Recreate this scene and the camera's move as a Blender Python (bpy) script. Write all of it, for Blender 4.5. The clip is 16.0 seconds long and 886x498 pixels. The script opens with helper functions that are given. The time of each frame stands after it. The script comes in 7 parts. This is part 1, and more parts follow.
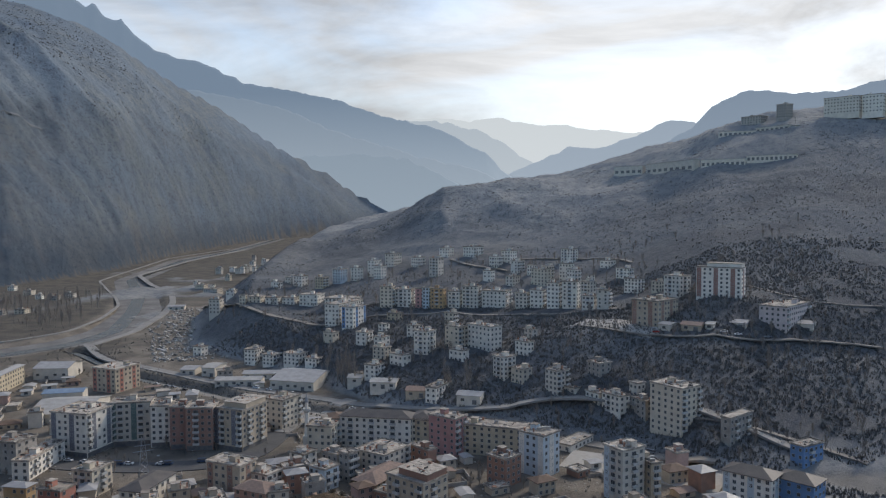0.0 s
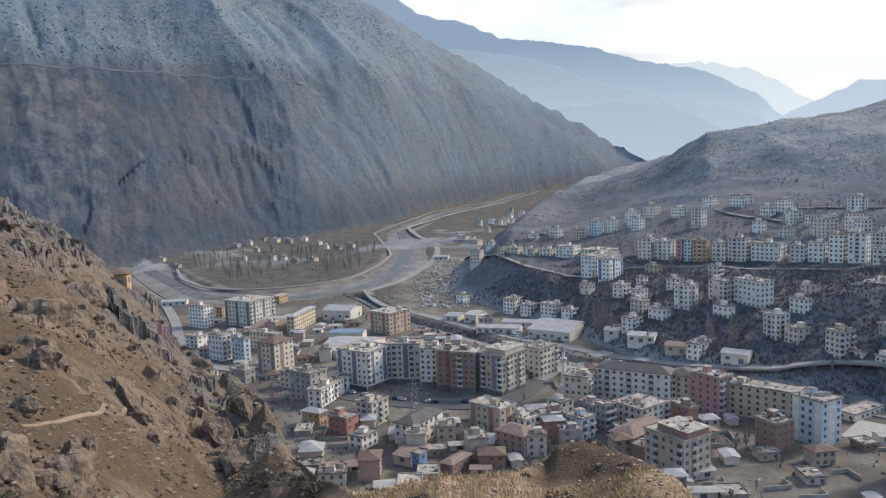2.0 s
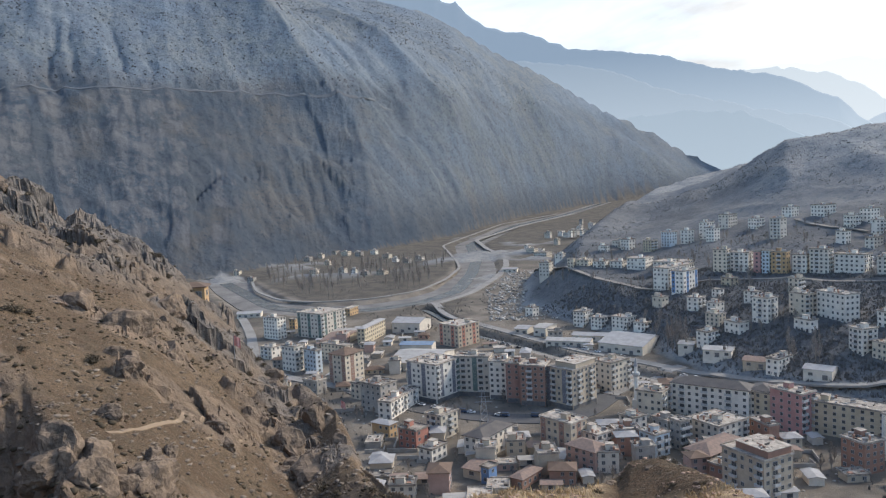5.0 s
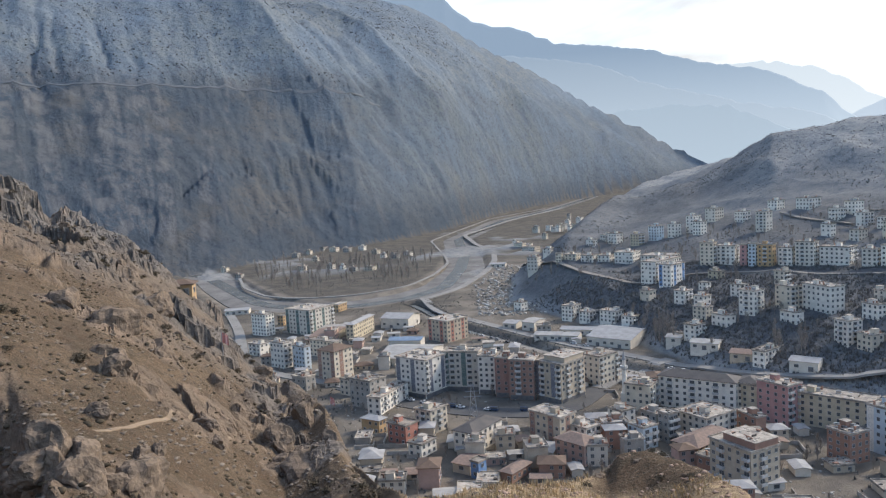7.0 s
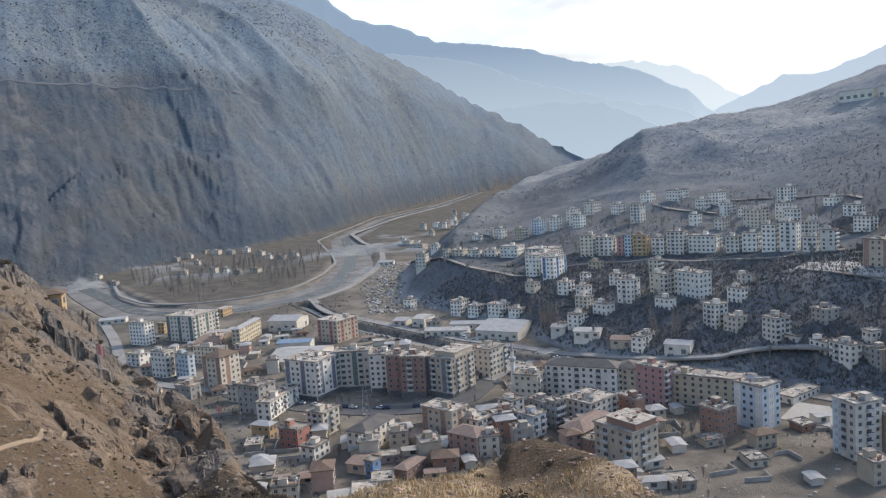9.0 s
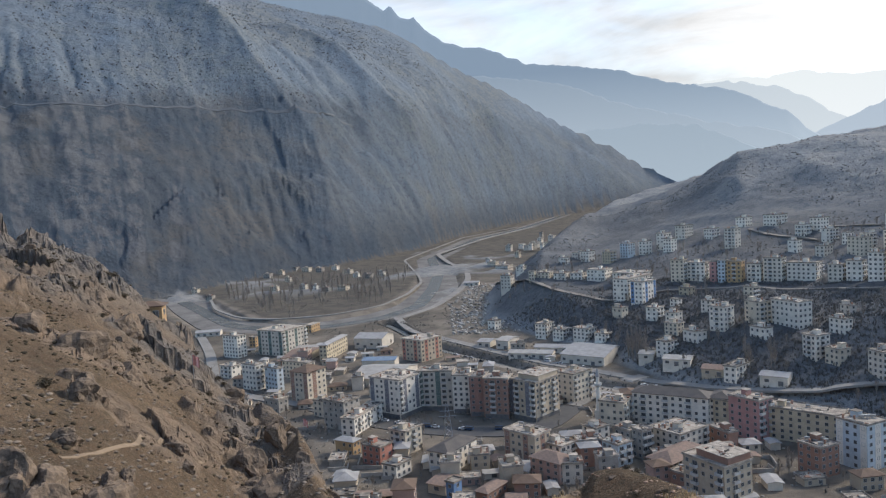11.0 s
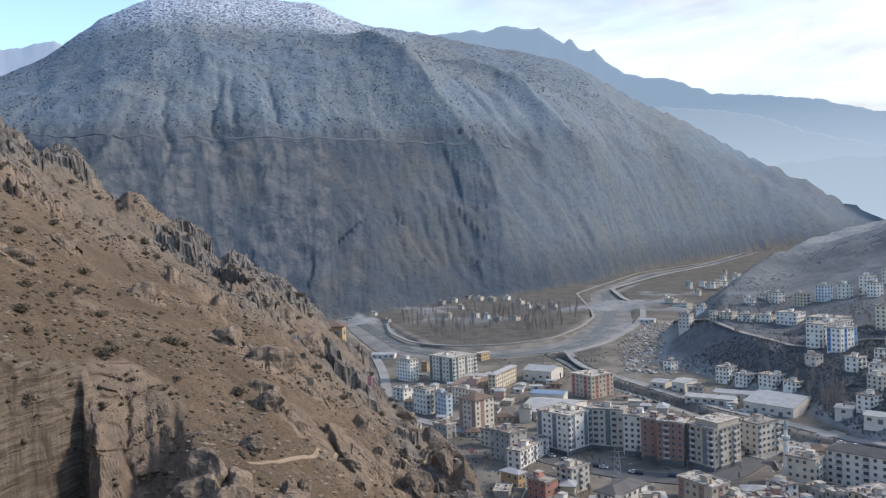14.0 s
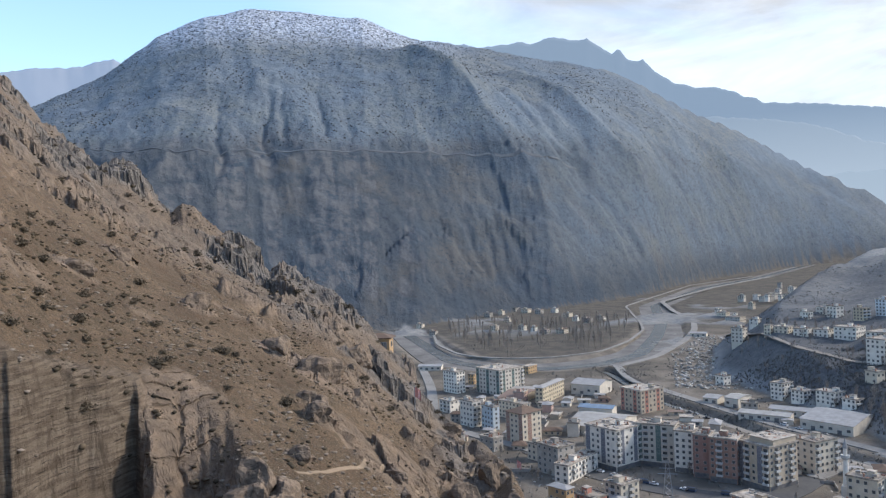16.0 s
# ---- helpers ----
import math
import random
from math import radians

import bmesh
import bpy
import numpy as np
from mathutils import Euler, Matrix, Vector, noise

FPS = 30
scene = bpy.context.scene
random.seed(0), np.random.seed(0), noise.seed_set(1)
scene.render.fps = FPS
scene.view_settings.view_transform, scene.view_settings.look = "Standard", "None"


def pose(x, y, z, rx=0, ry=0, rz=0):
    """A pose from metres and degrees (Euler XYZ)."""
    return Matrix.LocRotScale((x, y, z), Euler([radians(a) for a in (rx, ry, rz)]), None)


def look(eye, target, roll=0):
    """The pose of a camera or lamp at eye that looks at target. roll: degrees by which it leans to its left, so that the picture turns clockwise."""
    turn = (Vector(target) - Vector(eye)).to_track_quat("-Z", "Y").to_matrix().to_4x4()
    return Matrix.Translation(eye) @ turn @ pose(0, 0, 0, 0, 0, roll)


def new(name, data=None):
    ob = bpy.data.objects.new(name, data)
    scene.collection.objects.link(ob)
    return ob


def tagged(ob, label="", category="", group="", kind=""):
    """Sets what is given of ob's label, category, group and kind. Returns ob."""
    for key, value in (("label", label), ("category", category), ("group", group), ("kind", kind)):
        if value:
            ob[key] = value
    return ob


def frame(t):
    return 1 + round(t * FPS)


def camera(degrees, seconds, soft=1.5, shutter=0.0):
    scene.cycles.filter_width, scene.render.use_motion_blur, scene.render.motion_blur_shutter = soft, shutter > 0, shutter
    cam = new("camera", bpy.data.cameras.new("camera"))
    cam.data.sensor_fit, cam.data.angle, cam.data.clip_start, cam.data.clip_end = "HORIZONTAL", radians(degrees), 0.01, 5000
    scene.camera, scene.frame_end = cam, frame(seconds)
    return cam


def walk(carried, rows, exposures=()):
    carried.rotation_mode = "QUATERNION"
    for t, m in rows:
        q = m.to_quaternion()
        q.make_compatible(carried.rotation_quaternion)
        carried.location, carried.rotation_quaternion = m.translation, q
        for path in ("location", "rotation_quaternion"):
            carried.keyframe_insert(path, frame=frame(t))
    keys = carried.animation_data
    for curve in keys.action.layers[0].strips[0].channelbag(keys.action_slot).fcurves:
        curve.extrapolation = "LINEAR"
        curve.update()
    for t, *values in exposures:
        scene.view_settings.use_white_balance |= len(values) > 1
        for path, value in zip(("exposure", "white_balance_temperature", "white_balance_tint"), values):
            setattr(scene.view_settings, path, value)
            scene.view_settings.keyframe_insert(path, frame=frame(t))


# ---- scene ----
cam = camera(61.04, 16.0, soft=1.25)
# seconds, then the camera's turn in degrees (Euler XYZ); it stands on the spur and only turns
TURNS = [
    (0.0, 87.00, 0.30, -0.02),
    (0.5, 85.32, 0.20, 5.64),
    (1.0, 83.63, 0.95, 11.68),
    (1.5, 83.31, 1.14, 18.35),
    (2.0, 83.73, 2.14, 19.22),
    (2.5, 84.55, 3.16, 20.20),
    (3.0, 84.77, 3.17, 22.87),
    (3.5, 84.71, 2.96, 23.51),
    (4.0, 84.89, 2.93, 23.77),
    (4.5, 84.92, 2.90, 24.10),
    (5.0, 84.91, 2.90, 24.40),
    (7.5, 84.27, 3.46, 22.56),
    (8.0, 83.75, 3.96, 16.61),
    (8.2, 83.63, 4.06, 14.74),
    (10.3, 84.78, 3.83, 15.88),
    (10.5, 85.38, 3.67, 17.60),
    (11.0, 85.83, 3.51, 21.40),
    (11.5, 85.58, 3.80, 25.87),
    (12.0, 85.72, 3.52, 28.24),
    (12.5, 86.41, 3.00, 29.99),
    (13.0, 87.48, 2.75, 31.54),
    (13.5, 88.33, 2.35, 32.67),
    (14.0, 88.85, 2.13, 34.60),
    (14.5, 89.62, 1.58, 36.66),
    (15.0, 90.03, 1.45, 37.40),
    (15.5, 89.90, 1.98, 37.78),
    (16.0, 89.89, 2.11, 38.17),
]
EXPOSURES = [(0.0, 0.03, 6080, 10), (0.5, 0.22, 5980, 10), (1.0, 0.64, 6010, 10), (1.5, 0.98, 6020, 10), (2.0, 0.69, 6120, 10), (3.0, 0.65, 6130, 10), (8.0, 0.77, 6130, 10), (10.5, 0.55, 6120, 10), (11.0, 0.47, 6160, 10), (12.5, 0.75, 5960, 10), (16.0, 0.67, 5920, 10)]
walk(cam, [(t, pose(0, 0, 120.0, rx, ry, rz)) for t, rx, ry, rz in TURNS], EXPOSURES)

# ---- light ----
SUN_AZ, SUN_EL = 44.0, 34.0  # degrees right of +y, degrees up
world = bpy.data.worlds.new("sky")
scene.world = world
world.use_nodes = True
wt = world.node_tree
wt.nodes.clear()


def wnode(kind, **sockets):
    n = wt.nodes.new(kind)
    for k, v in sockets.items():
        n.inputs[k.replace("_", " ")].default_value = v
    return n


sky = wt.nodes.new("ShaderNodeTexSky")
sky.sky_type, sky.sun_disc = "NISHITA", False
sky.sun_elevation, sky.sun_rotation = radians(SUN_EL), radians(SUN_AZ)
sky.dust_density, sky.air_density, sky.altitude = 2.0, 1.2, 900
coord = wt.nodes.new("ShaderNodeTexCoord")
squash = wt.nodes.new("ShaderNodeMapping")
squash.inputs["Scale"].default_value = (1.0, 1.0, 3.6)
squash.inputs["Rotation"].default_value = (0.0, 0.12, 0.3)
cloud = wnode("ShaderNodeTexNoise", Scale=2.3, Detail=9.0, Roughness=0.55, Distortion=0.7)
ramp = wt.nodes.new("ShaderNodeValToRGB")
ramp.color_ramp.elements[0].position, ramp.color_ramp.elements[1].position = 0.34, 0.62
# thin cloud lies towards the sun, open blue away from it
sunward = wt.nodes.new("ShaderNodeVectorMath")
sunward.operation = "DOT_PRODUCT"
sunward.inputs[1].default_value = (math.sin(radians(16)), math.cos(radians(16)), 0.1)
overhead = wt.nodes.new("ShaderNodeVectorMath")
overhead.operation = "DOT_PRODUCT"
overhead.inputs[1].default_value = (0.8 * math.sin(radians(16)), 0.8 * math.cos(radians(16)), 0.6)
veil = wnode("ShaderNodeMapRange", From_Min=0.48, From_Max=0.74, To_Min=0.0, To_Max=1.0)
amount = wt.nodes.new("ShaderNodeMath")
amount.operation = "MULTIPLY"
lift = wt.nodes.new("ShaderNodeMath")
lift.operation = "MULTIPLY_ADD"
lift.inputs[1].default_value, lift.inputs[2].default_value = 0.5, 0.5
mixc = wt.nodes.new("ShaderNodeMixRGB")
tone = wnode("ShaderNodeTexNoise", Scale=3.1, Detail=8.0, Roughness=0.6, Distortion=0.5)
shade = wt.nodes.new("ShaderNodeMapRange")
shade.inputs["From Min"].default_value, shade.inputs["From Max"].default_value = 0.36, 0.64
shade.inputs["To Min"].default_value, shade.inputs["To Max"].default_value = 2.2, 3.8
glow = wnode("ShaderNodeMapRange", From_Min=0.93, From_Max=1.005, To_Min=0.0, To_Max=1.5)
light = wt.nodes.new("ShaderNodeMath")
light.operation = "ADD"
warm = wt.nodes.new("ShaderNodeMixRGB")
warm.blend_type, warm.inputs["Fac"].default_value = "MULTIPLY", 1.0
warm.inputs[1].default_value = (1.0, 0.975, 0.935, 1)
back = wnode("ShaderNodeBackground", Strength=0.195)
outw = wt.nodes.new("ShaderNodeOutputWorld")
for a, b in ((coord.outputs["Generated"], squash.inputs["Vector"]), (squash.outputs["Vector"], cloud.inputs["Vector"]),
             (cloud.outputs["Fac"], ramp.inputs["Fac"]), (coord.outputs["Generated"], sunward.inputs[0]),
             (coord.outputs["Generated"], overhead.inputs[0]), (overhead.outputs["Value"], veil.inputs["Value"]), (ramp.outputs["Color"], lift.inputs[0]),
             (lift.outputs["Value"], amount.inputs[0]), (veil.outputs["Result"], amount.inputs[1]),
             (amount.outputs["Value"], mixc.inputs["Fac"]), (sky.outputs["Color"], mixc.inputs[1]),
             (squash.outputs["Vector"], tone.inputs["Vector"]), (tone.outputs["Fac"], shade.inputs["Value"]), (sunward.outputs["Value"], glow.inputs["Value"]),
             (shade.outputs["Result"], light.inputs[0]), (glow.outputs["Result"], light.inputs[1]), (light.outputs["Value"], warm.inputs[2]), (warm.outputs["Color"], mixc.inputs[2]),
             (mixc.outputs["Color"], back.inputs["Color"]), (back.outputs["Background"], outw.inputs["Surface"])):
    wt.links.new(a, b)

sun = new("sun", bpy.data.lights.new("sun", "SUN"))
sun.data.energy, sun.data.angle, sun.data.color = 2.5, radians(9), (1.0, 0.87, 0.72)
away = Vector((math.sin(radians(SUN_AZ)) * math.cos(radians(SUN_EL)), math.cos(radians(SUN_AZ)) * math.cos(radians(SUN_EL)), math.sin(radians(SUN_EL))))
sun.matrix_world = look(away * 3000, (0, 0, 0))


# ---- materials ----
def material(name, colour, rough=0.9, second=None, scale=1.0, bump=0.0, metal=0.0, fine=None, spread=0.0):
    """Plain rough surface whose colour wanders between two tones at two scales; spread varies it from piece to piece."""
    m = bpy.data.materials.new(name)
    m.use_nodes = True
    nt = m.node_tree
    b = nt.nodes["Principled BSDF"]
    b.inputs["Roughness"].default_value, b.inputs["Metallic"].default_value = rough, metal
    b.inputs["Specular IOR Level"].default_value = 0.25
    second = second or tuple(c * 0.72 for c in colour)
    geo = nt.nodes.new("ShaderNodeNewGeometry")
    n1, n2 = nt.nodes.new("ShaderNodeTexNoise"), nt.nodes.new("ShaderNodeTexNoise")
    n1.inputs["Scale"].default_value, n1.inputs["Detail"].default_value = scale, 6
    n2.inputs["Scale"].default_value, n2.inputs["Detail"].default_value = fine or scale * 9, 4
    mix = nt.nodes.new("ShaderNodeMixRGB")
    mix.inputs[1].default_value, mix.inputs[2].default_value = (*colour, 1), (*second, 1)
    add = nt.nodes.new("ShaderNodeMath")
    add.operation = "MULTIPLY_ADD"
    add.inputs[1].default_value = 0.5
    ramp = nt.nodes.new("ShaderNodeMapRange")
    ramp.inputs["From Min"].default_value, ramp.inputs["From Max"].default_value = 0.55, 0.95
    for n in (n1, n2):
        nt.links.new(geo.outputs["Position"], n.inputs["Vector"])
    nt.links.new(n2.outputs["Fac"], add.inputs[0])
    nt.links.new(n1.outputs["Fac"], add.inputs[2])
    nt.links.new(add.outputs["Value"], ramp.inputs["Value"])
    nt.links.new(ramp.outputs["Result"], mix.inputs["Fac"])
    last = mix.outputs["Color"]
    if spread:
        info = nt.nodes.new("ShaderNodeObjectInfo")
        hsv = nt.nodes.new("ShaderNodeHueSaturation")
        rng = nt.nodes.new("ShaderNodeMapRange")
        rng.inputs["To Min"].default_value, rng.inputs["To Max"].default_value = 1 - spread, 1 + spread
        nt.links.new(info.outputs["Random"], rng.inputs["Value"])
        nt.links.new(rng.outputs["Result"], hsv.inputs["Value"])
        nt.links.new(last, hsv.inputs["Color"])
        last = hsv.outputs["Color"]
    nt.links.new(last, b.inputs["Base Color"])
    if bump:
        bp = nt.nodes.new("ShaderNodeBump")
        bp.inputs["Strength"].default_value, bp.inputs["Distance"].default_value = 0.6, bump
        nt.links.new(add.outputs["Value"], bp.inputs["Height"])
        nt.links.new(bp.outputs["Normal"], b.inputs["Normal"])
    return m


def land_material():
    """Ground: bare brown soil and rock on the spur, grey rock and scree on the mountain, scrub on the hill, dust in the valley."""
    m = bpy.data.materials.new("land")
    m.use_nodes = True
    nt = m.node_tree
    b = nt.nodes["Principled BSDF"]
    b.inputs["Roughness"].default_value = 0.95
    b.inputs["Specular IOR Level"].default_value = 0.15
    geo = nt.nodes.new("ShaderNodeNewGeometry")

    def tex(scale, detail=8, rough=0.6, stretch=None):
        n = nt.nodes.new("ShaderNodeTexNoise")
        n.inputs["Scale"].default_value, n.inputs["Detail"].default_value, n.inputs["Roughness"].default_value = scale, detail, rough
        if stretch:
            mp = nt.nodes.new("ShaderNodeMapping")
            mp.inputs["Scale"].default_value = stretch
            nt.links.new(geo.outputs["Position"], mp.inputs["Vector"])
            nt.links.new(mp.outputs["Vector"], n.inputs["Vector"])
        else:
            nt.links.new(geo.outputs["Position"], n.inputs["Vector"])
        return n.outputs["Fac"]

    def span(v, a, c):
        n = nt.nodes.new("ShaderNodeMapRange")
        n.interpolation_type = "SMOOTHSTEP"
        n.inputs["From Min"].default_value, n.inputs["From Max"].default_value = a, c
        nt.links.new(v, n.inputs["Value"])
        return n.outputs["Result"]

    def mix(fac, one, two):
        n = nt.nodes.new("ShaderNodeMixRGB")
        for v, s in ((one, 1), (two, 2)):
            if isinstance(v, tuple):
                n.inputs[s].default_value = (*v, 1)
            else:
                nt.links.new(v, n.inputs[s])
        nt.links.new(fac, n.inputs["Fac"])
        return n.outputs["Color"]

    def attr(name):
        n = nt.nodes.new("ShaderNodeAttribute")
        n.attribute_name = name
        return n.outputs["Fac"]

    def times(u, v):
        n = nt.nodes.new("ShaderNodeMath")
        n.operation = "MULTIPLY"
        nt.links.new(u, n.inputs[0])
        nt.links.new(v, n.inputs[1])
        return n.outputs["Value"]

    # spur: dry soil, straw patches, bare rock where steep, dark scrub dots
    soil = mix(span(tex(0.09), 0.35, 0.65), (0.125, 0.085, 0.054), (0.188, 0.133, 0.085))
    soil = mix(span(tex(0.45, 10, 0.75), 0.48, 0.60), soil, (0.120, 0.090, 0.058))
    soil = mix(span(tex(1.3, 8, 0.85), 0.53, 0.60), soil, (0.062, 0.050, 0.036))
    soil = mix(span(tex(2.6, 6, 0.8), 0.56, 0.63), soil, (0.275, 0.212, 0.15))
    soil = mix(span(tex(0.22, 9, 0.8), 0.54, 0.70), soil, (0.115, 0.092, 0.062))
    soil = mix(span(tex(5.5, 4, 0.7), 0.54, 0.60), soil, (0.060, 0.049, 0.035))
    rock = mix(span(tex(0.35, 9, 0.65), 0.35, 0.68), (0.285, 0.212, 0.150), (0.165, 0.128, 0.098))
    rock = mix(span(tex(1.5, 9, 0.8, (1.0, 1.0, 0.35)), 0.56, 0.68), rock, (0.085, 0.072, 0.06))
    rock = mix(span(tex(0.8, 8, 0.7), 0.60, 0.74), rock, (0.34, 0.275, 0.215))
    spur_c = mix(attr("steep"), soil, rock)
    dark_rock = mix(span(tex(0.3, 10, 0.75), 0.40, 0.62), (0.20, 0.175, 0.150), (0.105, 0.094, 0.085))
    spur_c = mix(attr("crest"), spur_c, dark_rock)
    straw = mix(span(tex(1.1, 8, 0.7), 0.4, 0.62), (0.504, 0.378, 0.228), (0.324, 0.234, 0.150))
    spur_c = mix(attr("straw"), spur_c, straw)
    clay = mix(span(tex(0.5, 9, 0.7, (0.5, 0.5, 3.0)), 0.4, 0.62), (0.165, 0.128, 0.092), (0.115, 0.088, 0.064))
    beds = span(tex(1.0, 6, 0.6, (0.35, 0.12, 2.6)), 0.46, 0.60)
    clay = mix(beds, clay, (0.215, 0.170, 0.126))
    clay = mix(span(tex(1.2, 8, 0.7, (0.5, 0.15, 4.0)), 0.55, 0.62), clay, (0.070, 0.055, 0.042))
    clay = mix(span(tex(0.35, 8, 0.7, (1.2, 1.2, 0.25)), 0.52, 0.68), clay, (0.088, 0.068, 0.05))
    spur_c = mix(attr("clay"), spur_c, clay)
    # mountain: rock tinted blue for haze, scree chutes, brown shoulders, thin snow on top
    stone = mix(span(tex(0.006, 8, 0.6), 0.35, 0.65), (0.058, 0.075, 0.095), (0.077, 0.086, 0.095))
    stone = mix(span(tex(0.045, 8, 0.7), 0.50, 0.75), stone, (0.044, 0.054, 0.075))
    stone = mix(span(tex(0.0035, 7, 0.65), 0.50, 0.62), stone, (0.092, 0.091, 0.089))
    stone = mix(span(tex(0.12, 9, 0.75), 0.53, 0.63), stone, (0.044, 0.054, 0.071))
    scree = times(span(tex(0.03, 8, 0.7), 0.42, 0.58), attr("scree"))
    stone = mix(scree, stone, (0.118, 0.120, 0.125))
    # above the old track thin turf and scrub, paled and blued to paint haze
    upland_haze = mix(span(tex(0.004, 7, 0.6), 0.40, 0.60), (0.163, 0.200, 0.240), (0.184, 0.201, 0.204))
    upland_haze = mix(span(tex(0.03, 9, 0.7), 0.45, 0.62), upland_haze, (0.138, 0.164, 0.194))
    upland_haze = mix(span(tex(0.16, 6, 0.7), 0.54, 0.60), upland_haze, (0.090, 0.104, 0.128))
    stone = mix(attr("upland_haze"), stone, upland_haze)
    snow = times(attr("snow"), span(tex(0.11, 8, 0.75), 0.47, 0.53))
    stone = mix(snow, stone, (0.50, 0.54, 0.62))
    # hill: winter scrub and thin turf, their colours lightened in place of haze
    turf = mix(span(tex(0.02, 8), 0.38, 0.62), (0.240, 0.240, 0.235), (0.285, 0.278, 0.258))
    turf = mix(span(tex(0.13, 10, 0.8), 0.47, 0.60), turf, (0.158, 0.168, 0.178))
    turf = mix(span(tex(0.011, 8, 0.7), 0.52, 0.66), turf, (0.190, 0.200, 0.208))
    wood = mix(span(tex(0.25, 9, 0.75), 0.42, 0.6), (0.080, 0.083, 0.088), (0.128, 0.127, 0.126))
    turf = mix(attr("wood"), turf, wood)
    # valley: dusty yards
    dust = mix(span(tex(0.035, 7), 0.38, 0.62), (0.125, 0.110, 0.092), (0.215, 0.187, 0.152))
    dust = mix(span(tex(0.2, 8, 0.7), 0.55, 0.7), dust, (0.10, 0.094, 0.085))
    field = mix(span(tex(0.05, 8), 0.4, 0.6), (0.085, 0.078, 0.068), (0.125, 0.11, 0.09))
    dust = mix(attr("on_field"), dust, field)
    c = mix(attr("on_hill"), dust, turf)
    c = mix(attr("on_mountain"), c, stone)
    c = mix(attr("on_spur"), c, spur_c)
    nt.links.new(c, b.inputs["Base Color"])
    bp = nt.nodes.new("ShaderNodeBump")
    bp.inputs["Strength"].default_value, bp.inputs["Distance"].default_value = 0.9, 0.9
    nt.links.new(tex(0.8, 12, 0.75), bp.inputs["Height"])
    coarse = nt.nodes.new("ShaderNodeBump")
    coarse.inputs["Strength"].default_value, coarse.inputs["Distance"].default_value = 0.7, 6.0
    nt.links.new(tex(0.035, 12, 0.68), coarse.inputs["Height"])
    craggy = nt.nodes.new("ShaderNodeTexNoise")
    craggy.noise_type = "RIDGED_MULTIFRACTAL"
    craggy.inputs["Scale"].default_value, craggy.inputs["Detail"].default_value = 0.35, 9
    nt.links.new(geo.outputs["Position"], craggy.inputs["Vector"])
    cracks = nt.nodes.new("ShaderNodeBump")
    cracks.inputs["Distance"].default_value = 0.8
    nt.links.new(craggy.outputs["Fac"], cracks.inputs["Height"])
    nt.links.new(times(attr("steep"), attr("on_spur")), cracks.inputs["Strength"])
    nt.links.new(coarse.outputs["Normal"], cracks.inputs["Normal"])
    far_only = attr("on_mountain")
    nt.links.new(far_only, coarse.inputs["Strength"])
    nt.links.new(cracks.outputs["Normal"], bp.inputs["Normal"])
    nt.links.new(bp.outputs["Normal"], b.inputs["Normal"])
    return m


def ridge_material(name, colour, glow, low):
    """Distant range: rock with haze painted as emission, palest low in the valley."""
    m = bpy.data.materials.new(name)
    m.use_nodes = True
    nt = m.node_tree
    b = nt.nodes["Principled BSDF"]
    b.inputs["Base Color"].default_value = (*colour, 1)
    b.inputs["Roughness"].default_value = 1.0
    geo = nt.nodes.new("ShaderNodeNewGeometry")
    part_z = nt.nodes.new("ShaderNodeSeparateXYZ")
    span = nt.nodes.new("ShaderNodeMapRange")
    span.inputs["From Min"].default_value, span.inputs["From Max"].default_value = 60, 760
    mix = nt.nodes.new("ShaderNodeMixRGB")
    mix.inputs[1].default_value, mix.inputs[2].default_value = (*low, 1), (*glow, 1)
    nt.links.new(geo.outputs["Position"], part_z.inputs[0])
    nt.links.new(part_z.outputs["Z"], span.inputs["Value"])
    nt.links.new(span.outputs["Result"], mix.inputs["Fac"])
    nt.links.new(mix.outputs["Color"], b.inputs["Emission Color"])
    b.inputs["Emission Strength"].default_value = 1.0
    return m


# ---- the lie of the land: heights in metres over the valley floor, the camera over the origin ----
EYE = 120.0


def lattice(ix, iy, seed):
    n = (ix * 374761393 + iy * 668265263 + seed * 974634777) & 0xFFFFFFFF
    n = ((n ^ (n >> 13)) * 1274126177) & 0xFFFFFFFF
    return ((n ^ (n >> 16)) & 0xFFFF) / 65535.0


def value_noise(x, y, seed):
    fx, fy = np.floor(x), np.floor(y)
    ix, iy = fx.astype(np.int64), fy.astype(np.int64)
    u, v = x - fx, y - fy
    u, v = u * u * (3 - 2 * u), v * v * (3 - 2 * v)
    a, b = lattice(ix, iy, seed), lattice(ix + 1, iy, seed)
    c, d = lattice(ix, iy + 1, seed), lattice(ix + 1, iy + 1, seed)
    return (a * (1 - u) + b * u) * (1 - v) + (c * (1 - u) + d * u) * v


def fbm(x, y, size, octaves=5, seed=0, ridged=False, gain=0.5):
    total, amp, norm = 0.0, 1.0, 0.0
    px, py = x / size, y / size
    for k in range(octaves):
        n = value_noise(px, py, seed + k)
        n = (1 - np.abs(2 * n - 1)) if ridged else n
        total, norm = total + amp * n, norm + amp
        amp *= gain
        px, py = 1.62 * px + 1.21 * py + 3.7, -1.21 * px + 1.62 * py + 1.3
    return total / norm


